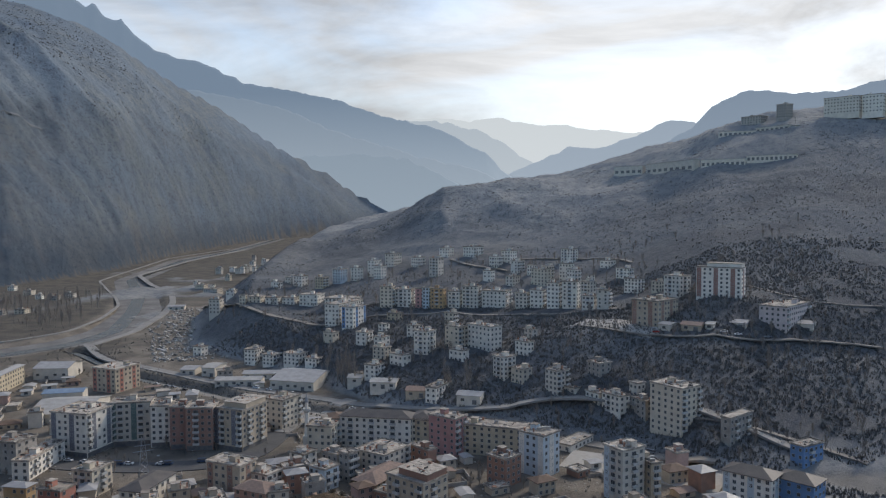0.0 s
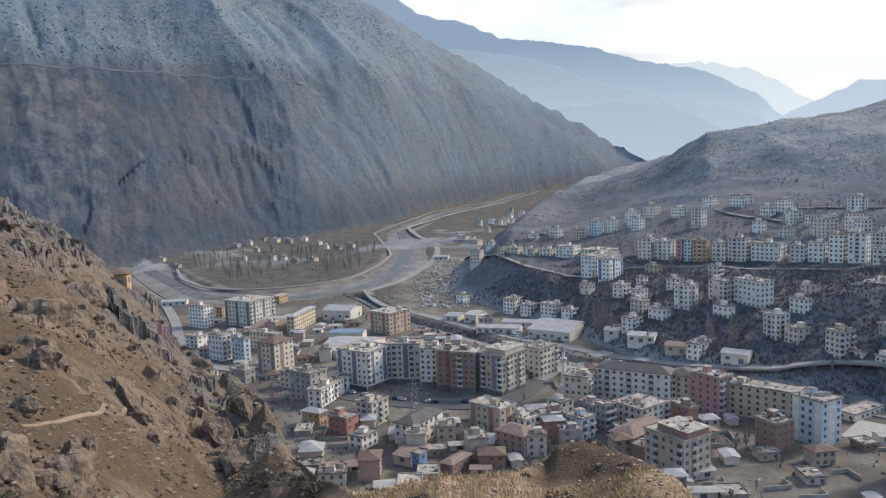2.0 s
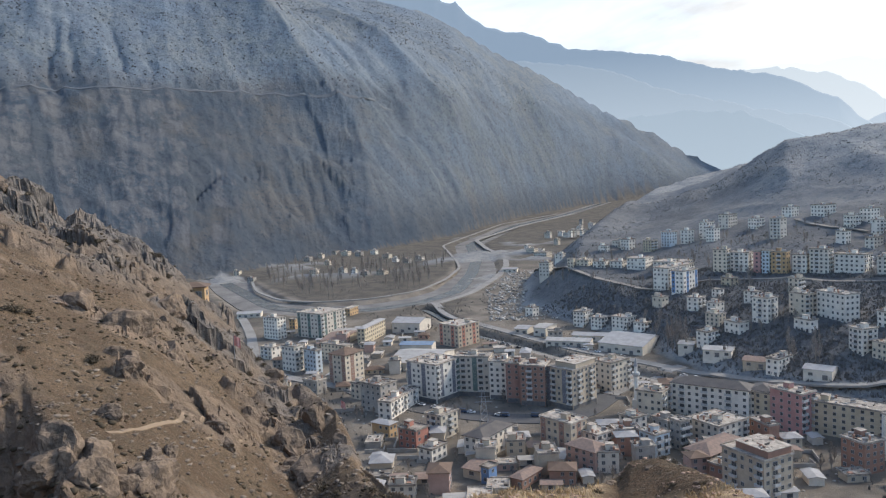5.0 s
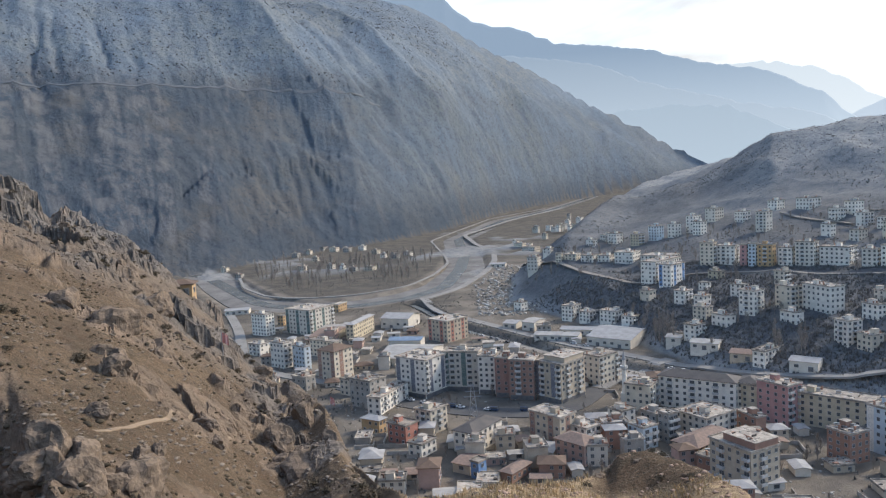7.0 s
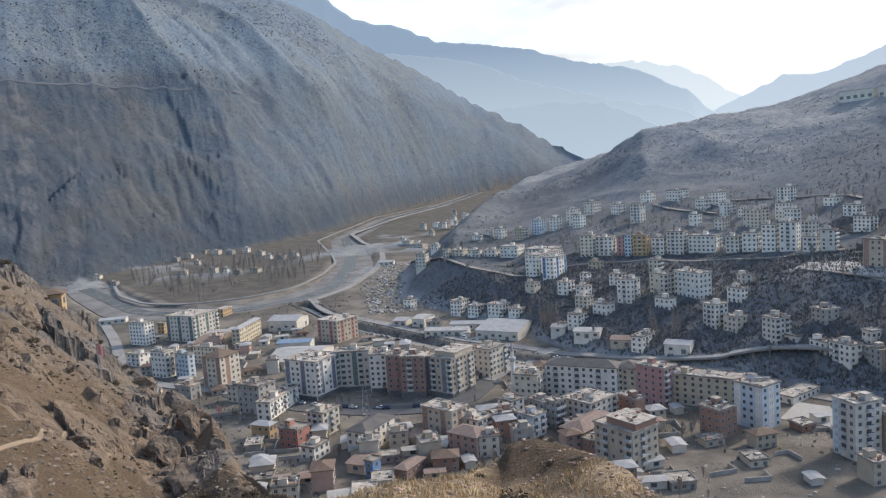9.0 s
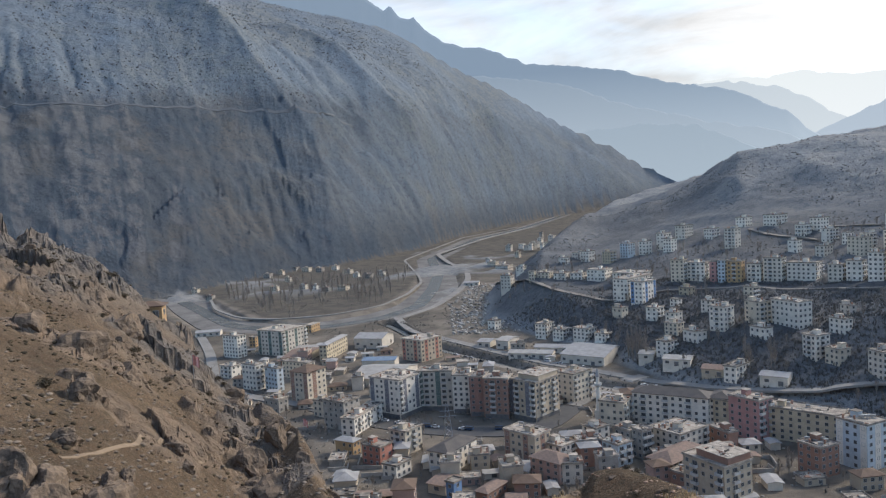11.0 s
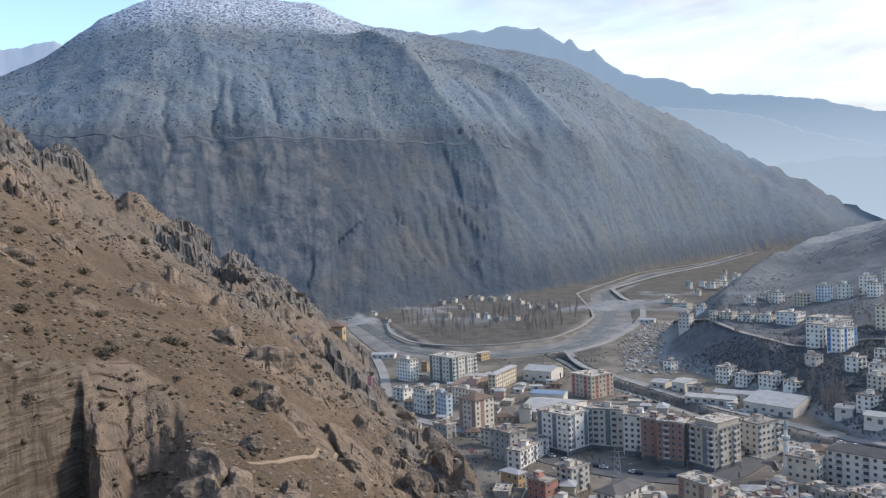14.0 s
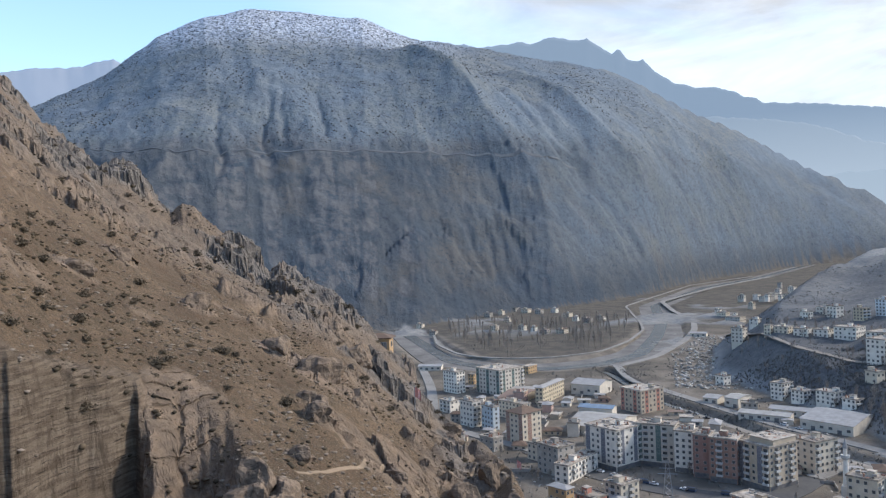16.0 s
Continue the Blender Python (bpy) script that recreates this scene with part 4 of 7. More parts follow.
TANK = boxes("water_tank", [(0, 0, 0.5, 1.9, 0.9, 0.9), (-0.8, 0, 0, 0.12, 0.7, 0.5), (0.8, 0, 0, 0.12, 0.7, 0.5), (0, -1.0, 0.1, 1.9, 1.1, 0.08)], [METAL])
CHIMNEY = boxes("chimney", [(0, 0, 0, 0.6, 0.6, 1.5), (0, 0, 1.5, 0.8, 0.8, 0.15)], [WALLS["brick"]])
dice = random.Random(5)


def hip_mesh(w, d, rise_h, over, mat):
    a, b = w / 2 + over, d / 2 + over
    run = min(a, b) * 0.98
    p, q = (a - run, 0) if a >= b else (0, b - run)
    verts = [(-a, -b, 0), (a, -b, 0), (a, b, 0), (-a, b, 0), (-p - 0.01, -q - 0.01, rise_h), (p + 0.01, q + 0.01, rise_h), (-a, -b, -0.25), (a, -b, -0.25), (a, b, -0.25), (-a, b, -0.25)]
    faces = [(0, 1, 5, 4), (2, 3, 4, 5), (1, 2, 5), (3, 0, 4)] if a >= b else [(0, 1, 4), (1, 2, 5, 4), (2, 3, 5), (3, 0, 4, 5)]
    faces += [(6, 7, 1, 0), (7, 8, 2, 1), (8, 9, 3, 2), (9, 6, 0, 3), (9, 8, 7, 6)]
    return mesh_of("roof", verts, faces, [mat])


def clutter_mesh(seed, w, d, n):
    """Planks, sheets, sacks and rubble left lying on a flat roof."""
    rng = random.Random(seed)
    items, slots = [], []
    for _ in range(n):
        lx, ly = rng.choice(((rng.uniform(0.3, 1.0), rng.uniform(0.3, 0.9)), (rng.uniform(1.2, 3.0), rng.uniform(0.12, 0.3)), (rng.uniform(0.12, 0.3), rng.uniform(1.2, 2.6)), (rng.uniform(0.8, 1.9), rng.uniform(0.8, 1.7))))
        items.append((rng.uniform(-0.44, 0.44) * w, rng.uniform(-0.44, 0.44) * d, -0.02, lx, ly, rng.choice((0.08, 0.15, 0.3, 0.6)) * rng.uniform(0.7, 1.3)))
        slots.append(rng.choice((0, 0, 1, 1, 2, 3)))
    return boxes("roof_clutter", items, [CLUTTER_PALE, CLUTTER_DARK, WALLS["brick"], METAL], slots)


CLUTTER_PALE = material("weathered_board", (0.58, 0.53, 0.45), 0.9, (0.36, 0.32, 0.27), 0.8)
CLUTTER_DARK = material("tar_felt", (0.075, 0.068, 0.062), 0.9, (0.14, 0.125, 0.11), 0.8)


def apartment(x, y, z, yaw, w, d, floors, fh, wall, balcony="", shop=False, accent="", roof="flat"):
    """A block of flats or a house: walls down into the slope, storeys of windows, balconies, roof."""
    h = floors * fh
    house = new("apartment_block" if floors > 3 else "house")
    house.matrix_basis = pose(x, y, z, 0, 0, yaw)
    mat = WALLS[wall]
    body = part("wall", boxes("wall", [(0, 0, -(7 if w > 5 else 1), w, d, (7 if w > 5 else 1) + h)], [mat]), house)
    if roof.startswith("hip"):
        part("roof", hip_mesh(w, d, min(3.2, 0.22 * min(w, d)), 0.7, ROOFS[roof]), house, pose(0, 0, h + 0.25))
    else:
        rim = [(0, 0, h, w + 1.0, d + 1.0, 0.28), (0, -d / 2 - 0.35, h + 0.28, w + 0.8, 0.18, 0.5), (0, d / 2 + 0.35, h + 0.28, w + 0.8, 0.18, 0.5),
               (-w / 2 - 0.35, 0, h + 0.28, 0.18, d + 0.5, 0.5), (w / 2 + 0.35, 0, h + 0.28, 0.18, d + 0.5, 0.5)]
        part("roof", boxes("roof", rim, [ROOFS["flat"]]), house)
        if roof == "terrace":
            part("penthouse", boxes("penthouse", [(w * 0.1, d * 0.08, h + 0.28, w * 0.76, d * 0.8, 2.6), (w * 0.1, d * 0.08, h + 2.88, w * 0.8, d * 0.86, 0.25)], [WALLS["brick"] if floors == 5 else mat, ROOFS["flat"]], [0, 1]), house)
        if w > 6 and math.hypot(x, y) < 520:
            high = 2.85 if roof == "terrace" else 0.0
            inner = (w * 0.7, d * 0.75) if high else (w, d)
            tagged(part("roof_clutter", clutter_mesh(int(abs(x) * 7 + y), *inner, int(6 + inner[0] * inner[1] * dice.uniform(0.05, 0.14))), house, pose(0.1 * w if high else 0, 0.08 * d if high else 0, h + 0.28 + high), "loose boards and rubble on the flat roof"), kind="stuff")
        if roof != "terrace" and w > 7 and floors > 1:
            sx, sy = dice.uniform(-0.25, 0.25) * w, dice.uniform(-0.2, 0.2) * d
            part("stairhead", boxes("stairhead", [(sx, sy, h + 0.28, 3.2, 3.0, 2.3), (sx, sy, h + 2.58, 3.6, 3.4, 0.2)], [mat, ROOFS["flat"]], [0, 1]), house)
            for _ in range(dice.randint(1, 3)):
                part("chimney", CHIMNEY, house, pose(dice.uniform(-0.42, 0.42) * w, dice.uniform(-0.42, 0.42) * d, h + 0.28))
            for _ in range(dice.randint(1, 4) if floors > 3 else 1):
                part("water_tank", TANK, house, pose(dice.uniform(-0.38, 0.38) * w, dice.uniform(-0.35, 0.35) * d, h + 0.28, 0, 0, -yaw + 10))
    if shop:
        part("shop_front", boxes("shop_front", [(0, -d / 2 - 0.06, 0.1, w - 0.8, 0.16, fh - 0.7), (w / 2 + 0.06, 0, 0.1, 0.16, d - 0.8, fh - 0.7)], [SHOP]), house, None, "dark glazed shop fronts")
    # the two sides with windows; on far blocks they are too small to tell apart and stay in one mesh a side
    far, near = math.hypot(x, y) > 540, math.hypot(x, y) < 335
    for side, run in ((0, w), (90, d)):
        n = max(1, int(round(run / 3.6)))
        gap = run / n
        away = d / 2 if side == 0 else w / 2
        turned = pose(0, 0, 0, 0, 0, side)
        joined = []
        for i in range(n):
            u = (i + 0.5) * gap - run / 2
            column = balcony == "stack" and n > 2 and i % 3 == 1 or balcony == "side" and side == 90 and i in (0, n - 1)
            if accent and n > 2 and i % 3 == (0 if side == 0 else 1) and not column:
                strip = boxes("wall_panel", [(0, -0.02, 0, gap * 0.8, 0.1, h - (fh if shop else 0.2) - 0.2)], [WALLS[accent]])
                part("wall_panel", strip, house, turned @ pose(u, -away, (fh if shop else 0.2)))
            for k in range(1 if shop else 0, floors):
                if column and gap > 2.4 and k > 0 and not far:
                    slab = part("balcony", BALCONY, house, turned @ pose(u, -away, k * fh))
                    part("parapet", PARAPET, slab)
                    window(house, turned @ pose(u, -away - 0.07, k * fh + 0.6), True, near)
                elif column and gap > 2.4 and k > 0:
                    joined += [(u, -away - 0.6, k * fh - 0.1, 3.0, 1.3, 1.0, 1), (u, -away - 0.03, k * fh + 0.9, 2.3, 0.12, 1.5, 0)]
                elif dice.random() > 0.06:
                    if far:
                        joined.append((u, -away - 0.03, k * fh + 0.95, 1.4, 0.12, 1.5, 0))
                    else:
                        window(house, turned @ pose(u, -away - 0.07, k * fh + 0.95), False, near)
        if joined:
            tagged(part("glazing", boxes("glazing", [q[:6] for q in joined], [GLASS, RAIL], [q[6] for q in joined]), house, turned), kind="stuff")
    if floors > 3:
        text = "%s apartment block with %s" % (WORDS[wall], ROOF_WORDS[roof])
        tagged(house, text, "apartment block", "apartment blocks of the town")
    else:
        part("door", boxes("door", [(0, -0.04, 0, 1.0, 0.1, 2.1), (0, -0.07, 2.1, 1.3, 0.16, 0.12)], [SHOP, FRAME], [0, 1]), house, pose(w * 0.3, -d / 2, 0.05))
        tagged(house, "small %s house with %s" % (WORDS[wall], ROOF_WORDS[roof]), "house", "houses of the town")
    return house


def shed(x, y, z, yaw, w, d, h, sheet_kind):
    """A low workshop with a shallow gabled sheet roof."""
    ob = new("shed")
    ob.matrix_basis = pose(x, y, z, 0, 0, yaw)
    up = 0.12 * min(w, d)
    a, b = w / 2, d / 2
    mat = WALLS["pale"] if sheet_kind != "rust" else WALLS["beige"]
    part("wall", boxes("wall", [(0, 0, -4, w, d, 4 + h)], [mat]), ob)
    e = 0.6
    verts = [(-a - e, -b - e, h), (a + e, -b - e, h), (a + e, 0, h + up), (-a - e, 0, h + up), (a + e, b + e, h), (-a - e, b + e, h)]
    verts += [(vx, vy, vz + 0.18) for vx, vy, vz in verts]
    faces = [(6, 7, 8, 9), (9, 8, 10, 11), (0, 3, 2, 1), (3, 5, 4, 2), (0, 1, 7, 6), (4, 5, 11, 10), (1, 2, 8, 7), (2, 4, 10, 8), (3, 0, 6, 9), (5, 3, 9, 11)]
    part("roof", mesh_of("roof", verts, faces, [SHEETS[sheet_kind]]), ob, pose(0, 0, 0.04))
    part("gable", mesh_of("gable", [(-a, -b, h), (-a, b, h), (-a, 0, h + up), (a, -b, h), (a, b, h), (a, 0, h + up)], [(0, 1, 2), (3, 5, 4), (0, 2, 5, 3), (1, 4, 5, 2)], [mat]), ob, pose(0, 0, 0.0))
    n = max(1, int(w / 5))
    for i in range(n):
        u = (i + 0.5) * w / n - a
        if i % 3 == 1:
            part("gate", boxes("gate", [(0, -0.03, 0, 2.6, 0.12, min(2.6, h - 0.4)), (0, -0.05, min(2.6, h - 0.4), 2.9, 0.16, 0.15)], [SHOP, FRAME], [0, 1]), ob, pose(u, -b, 0))
        else:
            part("window", WIDE_WINDOW, ob, pose(u, -b - 0.07, max(0.6, h * 0.35)))
    words = {"sheet_grey": "grey sheet roof", "sheet_white": "white sheet roof", "sheet_blue": "blue sheet roof", "rust": "rusty tiled roof", "rosy_shed": "grey sheet roof"}
    return tagged(ob, "low workshop shed with %s and pale walls" % words[sheet_kind], "shed", "sheds of the town")


# ---- the town ----

# the street row
apartment(-181.2, 373.2, -0.1, -16, 21.4, 20.3, 7, 3.03, "white", balcony="side", shop=True, accent="slate")
apartment(-161.5, 385.6, -0.2, 10, 19.8, 12.0, 7, 3.17, "pale", balcony="stack", shop=True, accent="green")
apartment(-144.9, 383.2, -0.1, 6, 9.5, 12.0, 7, 2.99, "white", shop=True)
apartment(-134.4, 379.0, 0.1, 5, 7.8, 12.0, 7, 3.04, "russet", balcony="stack", shop=True)
apartment(-122.4, 376.0, 0.3, 3, 13.3, 12.0, 7, 3.04, "brown", balcony="stack", shop=True)
apartment(-104.0, 380.0, 0.1, -23, 17.5, 20.3, 7, 2.96, "beige", balcony="stack", shop=True, accent="slate", roof="terrace")
apartment(-89.8, 415.5, -0.2, -28, 12.0, 16.6, 5, 3.25, "cream", balcony="side")

# blocks behind the row
apartment(-221.7, 504.4, -0.2, -21, 19.6, 22.1, 5, 3.14, "beige", accent="red")
apartment(-296.5, 504.3, -0.0, 6, 6.1, 40.0, 4, 3.05, "yellow", roof="hip_grey")
apartment(-348.2, 512.3, 0.2, -11, 26.9, 28.2, 6, 3.29, "pale", accent="green", balcony="side")
apartment(-380.0, 491.9, 0.4, -12, 16.8, 9.1, 6, 2.88, "white")
apartment(-300.9, 406.3, -0.1, -14, 13.1, 7.4, 5, 3.35, "white", balcony="side")
apartment(-284.2, 405.5, -0.0, -20, 13.1, 5.0, 5, 2.96, "ice")
apartment(-286.2, 437.4, 0.0, -12, 24.1, 7.1, 4, 2.84, "cream")
apartment(-248.0, 388.7, -0.1, -12, 14.1, 16.1, 6, 3.12, "cream", accent="brown", roof="hip_brown")
apartment(-338.8, 431.2, 0.3, -12, 12.2, 8.0, 3, 2.76, "white", balcony="stack")
apartment(-254.7, 363.4, 0.2, -10, 11.3, 8.0, 2, 3.81, "concrete")
apartment(-200.6, 344.8, -0.1, -15, 15.1, 12.4, 5, 2.96, "concrete")
apartment(-220.6, 359.9, -0.1, -14, 10.3, 6.6, 3, 3.03, "cream")
apartment(-188.8, 345.2, -0.1, -1, 7.8, 30.9, 3, 2.95, "white", balcony="stack")
apartment(-373.4, 599.6, 0.1, 2, 6.0, 15.9, 2, 3.37, "orange")
apartment(-390.1, 531.8, -0.0, 6, 5.7, 7.0, 3, 2.73, "orange")

# the foot of the spur
apartment(-176.7, 307.0, -0.1, -10, 10.6, 5.5, 2, 3.33, "orange", roof="hip_grey")
apartment(-156.7, 298.5, 0.0, -15, 10.8, 8.5, 3, 2.92, "red")
apartment(-149.9, 315.3, 0.1, -16, 9.7, 12.1, 4, 2.82, "cream", balcony="stack")
apartment(-121.1, 302.2, 0.1, -13, 10.5, 22.8, 3, 3.16, "white", roof="hip_dark")
apartment(-141.4, 286.6, 0.1, -14, 7.4, 10.4, 2, 2.84, "white")
apartment(-90.9, 316.3, 0.1, -25, 17.7, 10.7, 4, 3.31, "beige", accent="brown")
apartment(-78.9, 318.3, 0.0, -29, 15.3, 9.4, 3, 2.81, "white", balcony="side")
apartment(-75.3, 297.7, 0.3, -24, 15.0, 10.4, 3, 2.81, "pink", roof="hip_rust")
shed(-90.8, 298.6, 0.1, 1, 12.4, 12.0, 3.5, "sheet_grey")
shed(-115.3, 276.5, 0.3, -12, 8.4, 12.2, 3.5, "rust")
apartment(-108.6, 269.6, 0.3, -18, 4.0, 5.0, 2, 3.22, "blue")
apartment(-94.3, 273.7, 0.3, -16, 5.4, 13.8, 1, 3.61, "brick", roof="hip_rust")
apartment(-63.8, 335.3, 0.0, -34, 8.8, 8.4, 4, 2.75, "white")
apartment(-52.1, 320.2, -0.1, -36, 9.3, 8.5, 3, 3.22, "ice", balcony="side")
apartment(-49.6, 336.3, -0.0, -37, 10.0, 6.8, 3, 3.48, "concrete")
apartment(-42.7, 329.4, -0.0, -38, 6.3, 5.6, 4, 3.17, "concrete", balcony="side")
apartment(-28.1, 339.2, 0.1, -35, 16.6, 18.7, 4, 2.79, "pale", balcony="side")
apartment(-9.4, 341.5, 0.2, -49, 12.4, 5.0, 3, 3.53, "brick")
apartment(-26.4, 315.1, 0.3, -30, 11.9, 26.1, 3, 2.59, "beige", roof="hip_rust")
apartment(-20.6, 297.4, 0.3, -31, 9.9, 11.6, 2, 3.71, "brick")

# the long dark-roofed block and its neighbours
apartment(-60.5, 372.5, 0.0, -11, 12.6, 12.0, 4, 3.23, "cream", balcony="side")
apartment(-33.7, 379.9, 0.0, -11, 36.9, 12.0, 5, 3.07, "white", balcony="stack", roof="hip_dark")
apartment(-10.3, 378.9, -0.1, -13, 9.9, 12.0, 5, 3.04, "white", balcony="side", roof="hip_dark")
apartment(1.9, 367.2, -0.1, -36, 16.0, 9.9, 6, 3.09, "rose", balcony="side")
apartment(13.6, 369.3, 0.1, -20, 55.5, 12.0, 5, 2.87, "yellow")
apartment(43.4, 337.9, -0.1, -43, 13.8, 12.5, 6, 3.17, "ice", accent="white")
apartment(26.4, 325.7, -0.0, -45, 10.7, 10.4, 4, 3.03, "brick")
apartment(66.6, 375.7, 0.1, -40, 8.0, 23.0, 1, 3.28, "white", roof="flat")
apartment(-10.6, 289.6, 0.3, -40, 19.3, 14.5, 5, 3.24, "beige", balcony="stack", roof="terrace")
apartment(74.9, 307.6, -0.3, -59, 11.1, 12.3, 7, 3.13, "pale", balcony="stack", accent="ice")
apartment(85.1, 309.7, -0.3, -71, 13.0, 5.0, 5, 3.13, "beige", balcony="side")
apartment(127.7, 306.3, -0.1, -42, 19.8, 12.0, 4, 2.73, "white", accent="ice", roof="hip_dark")
apartment(145.5, 301.8, 0.0, -47, 15.5, 12.0, 3, 3.20, "blue", roof="hip_dark")

# along the hill road
apartment(118.0, 378.3, 6.7, -56, 19.7, 15.0, 8, 3.02, "cream", balcony="side")
apartment(141.3, 357.5, 7.2, -51, 4.9, 20.1, 4, 3.38, "concrete", balcony="stack")
apartment(167.7, 342.0, 1.3, -61, 6.9, 14.0, 3, 3.38, "blue", balcony="stack")
apartment(93.3, 403.0, 7.6, -58, 13.2, 7.5, 4, 3.05, "white", balcony="stack")
apartment(84.4, 413.1, 11.9, -57, 10.5, 5.0, 2, 3.29, "white")
apartment(106.3, 407.9, 17.6, -60, 6.0, 5.9, 2, 3.60, "pale")
apartment(105.4, 394.8, 8.0, -65, 11.4, 5.0, 4, 2.71, "concrete")
apartment(65.5, 429.0, 13.3, -54, 9.6, 9.6, 5, 2.90, "pale", balcony="side")
apartment(37.9, 463.3, 14.5, -50, 9.4, 10.4, 5, 2.90, "white", balcony="stack")
apartment(47.6, 453.1, 14.6, -51, 9.7, 8.2, 3, 3.00, "cream")
apartment(90.2, 430.7, 23.6, -57, 10.0, 9.0, 3, 2.64, "concrete")
apartment(-0.8, 458.3, 4.0, -27, 7.3, 30.5, 3, 3.16, "white", balcony="stack")
apartment(75.0, 425.5, 15.2, -50, 8.3, 8.9, 1, 3.51, "pale")
shed(-168.4, 546.9, 0.1, -13, 10.4, 17.7, 6.5, "sheet_white")
shed(-140.9, 514.3, 0.1, 2, 31.4, 12.0, 4.0, "sheet_white")
shed(-130.4, 535.2, 0.0, 1, 24.9, 12.0, 4.0, "sheet_grey")
shed(-96.6, 516.6, -0.2, -15, 31.9, 40.0, 6.0, "sheet_grey")
shed(-185.9, 549.9, 0.3, -7, 10.8, 14.2, 4.0, "sheet_grey")
shed(-57.3, 490.9, 6.6, -9, 9.5, 12.0, 4.0, "sheet_white")
shed(-37.1, 468.8, 8.7, -8, 16.2, 12.0, 4.0, "sheet_white")
shed(-15.7, 456.2, 6.3, -11, 13.0, 12.0, 4.0, "rust")
shed(16.0, 441.6, 5.8, -15, 14.3, 12.0, 5.0, "sheet_grey")
shed(-221.9, 441.8, -0.0, 6, 32.1, 40.0, 5.0, "sheet_white")
shed(-238.9, 469.4, -0.1, 11, 23.3, 12.0, 7.0, "sheet_blue")
shed(-280.7, 542.4, 0.2, 2, 24.4, 23.2, 8.0, "sheet_grey")
shed(-317.8, 494.4, 0.1, 8, 18.9, 40.0, 4.0, "rust")
shed(-325.2, 515.8, 0.1, 16, 21.1, 12.0, 4.0, "sheet_white")
shed(-470.4, 572.0, 0.3, 27, 22.6, 12.0, 4.0, "sheet_grey")
shed(-325.6, 915.2, -0.1, 9, 18.7, 12.0, 4.0, "sheet_grey")

# houses on the hill
apartment(-202.6, 621.3, -0.1, -25, 8.8, 7.7, 2, 3.72, "white")
apartment(-148.1, 583.3, 0.2, -20, 9.3, 13.0, 4, 3.03, "white", balcony="side")
apartment(-131.3, 571.6, 2.0, -28, 10.5, 10.5, 3, 2.68, "white", balcony="side")
apartment(-110.1, 554.7, 5.6, -26, 14.4, 10.4, 3, 2.86, "white")
apartment(-94.1, 538.7, 7.7, -27, 9.6, 7.3, 2, 2.91, "white", balcony="side")
apartment(-117.8, 728.1, 44.3, -35, 10.1, 8.3, 4, 2.67, "yellow", balcony="side")
apartment(-101.8, 739.9, 47.8, -33, 9.8, 10.6, 5, 2.77, "ice")
apartment(-85.4, 743.3, 50.1, -33, 8.5, 9.0, 4, 3.20, "white")
apartment(-68.8, 752.1, 53.7, -32, 8.5, 11.1, 5, 3.15, "white", balcony="side")
apartment(-61.7, 734.5, 53.0, -36, 9.3, 7.9, 4, 3.02, "white")
apartment(-52.2, 789.6, 61.2, -34, 11.5, 13.3, 4, 3.21, "pale")
apartment(-25.5, 764.5, 61.3, -40, 9.4, 10.3, 3, 3.34, "white", balcony="side")
apartment(-6.4, 720.4, 56.3, -35, 10.5, 8.7, 6, 2.86, "pale", balcony="stack")
apartment(3.8, 785.0, 70.6, -37, 10.5, 10.6, 3, 3.07, "white")
apartment(31.3, 777.5, 71.0, -42, 14.1, 15.1, 3, 3.47, "white", balcony="side")
apartment(42.3, 690.8, 53.5, -39, 8.9, 6.4, 3, 3.39, "white")
apartment(52.4, 740.7, 62.8, -45, 9.7, 9.2, 3, 3.55, "white", balcony="stack")
apartment(66.3, 749.3, 65.9, -41, 10.5, 11.4, 4, 3.17, "white")
apartment(71.6, 720.5, 58.7, -48, 8.9, 9.5, 4, 2.91, "white", balcony="side")
apartment(82.9, 698.9, 58.5, -44, 5.6, 7.3, 3, 3.15, "white", balcony="stack")
apartment(86.9, 665.4, 52.2, -52, 16.1, 8.5, 5, 2.92, "cream")
apartment(95.1, 682.3, 56.6, -53, 9.7, 6.2, 4, 2.91, "white", balcony="side")
apartment(122.9, 729.8, 67.0, -51, 11.4, 10.9, 5, 2.79, "white", balcony="stack")
apartment(110.3, 668.3, 55.5, -48, 10.0, 8.3, 5, 3.15, "white")
apartment(114.5, 656.1, 54.2, -54, 9.6, 7.7, 4, 3.23, "white", balcony="side")
apartment(129.5, 654.2, 57.2, -48, 4.2, 5.0, 2, 2.43, "white", balcony="stack")
apartment(150.3, 683.0, 66.0, -47, 8.7, 12.1, 2, 3.53, "white", balcony="stack")
apartment(156.9, 646.2, 60.0, -54, 12.2, 9.1, 3, 2.94, "white", balcony="stack")
apartment(152.0, 595.3, 53.5, -50, 12.8, 8.4, 4, 2.74, "white", balcony="side")
apartment(164.9, 575.1, 56.1, -53, 7.1, 5.9, 3, 2.58, "cream", balcony="stack")
apartment(167.9, 536.7, 57.0, -57, 13.8, 11.9, 5, 2.99, "white", balcony="stack")
apartment(-84.8, 563.7, 20.5, -33, 8.9, 7.2, 2, 3.80, "cream")
apartment(-57.8, 545.5, 22.1, -28, 8.8, 9.0, 3, 2.99, "white", balcony="side")
apartment(-43.8, 530.3, 21.5, -32, 7.6, 8.6, 3, 2.91, "white", balcony="stack")
apartment(-42.4, 512.2, 18.2, -31, 10.0, 7.3, 3, 2.60, "cream")
apartment(-28.7, 496.0, 17.0, -43, 12.4, 7.9, 2, 3.64, "white")
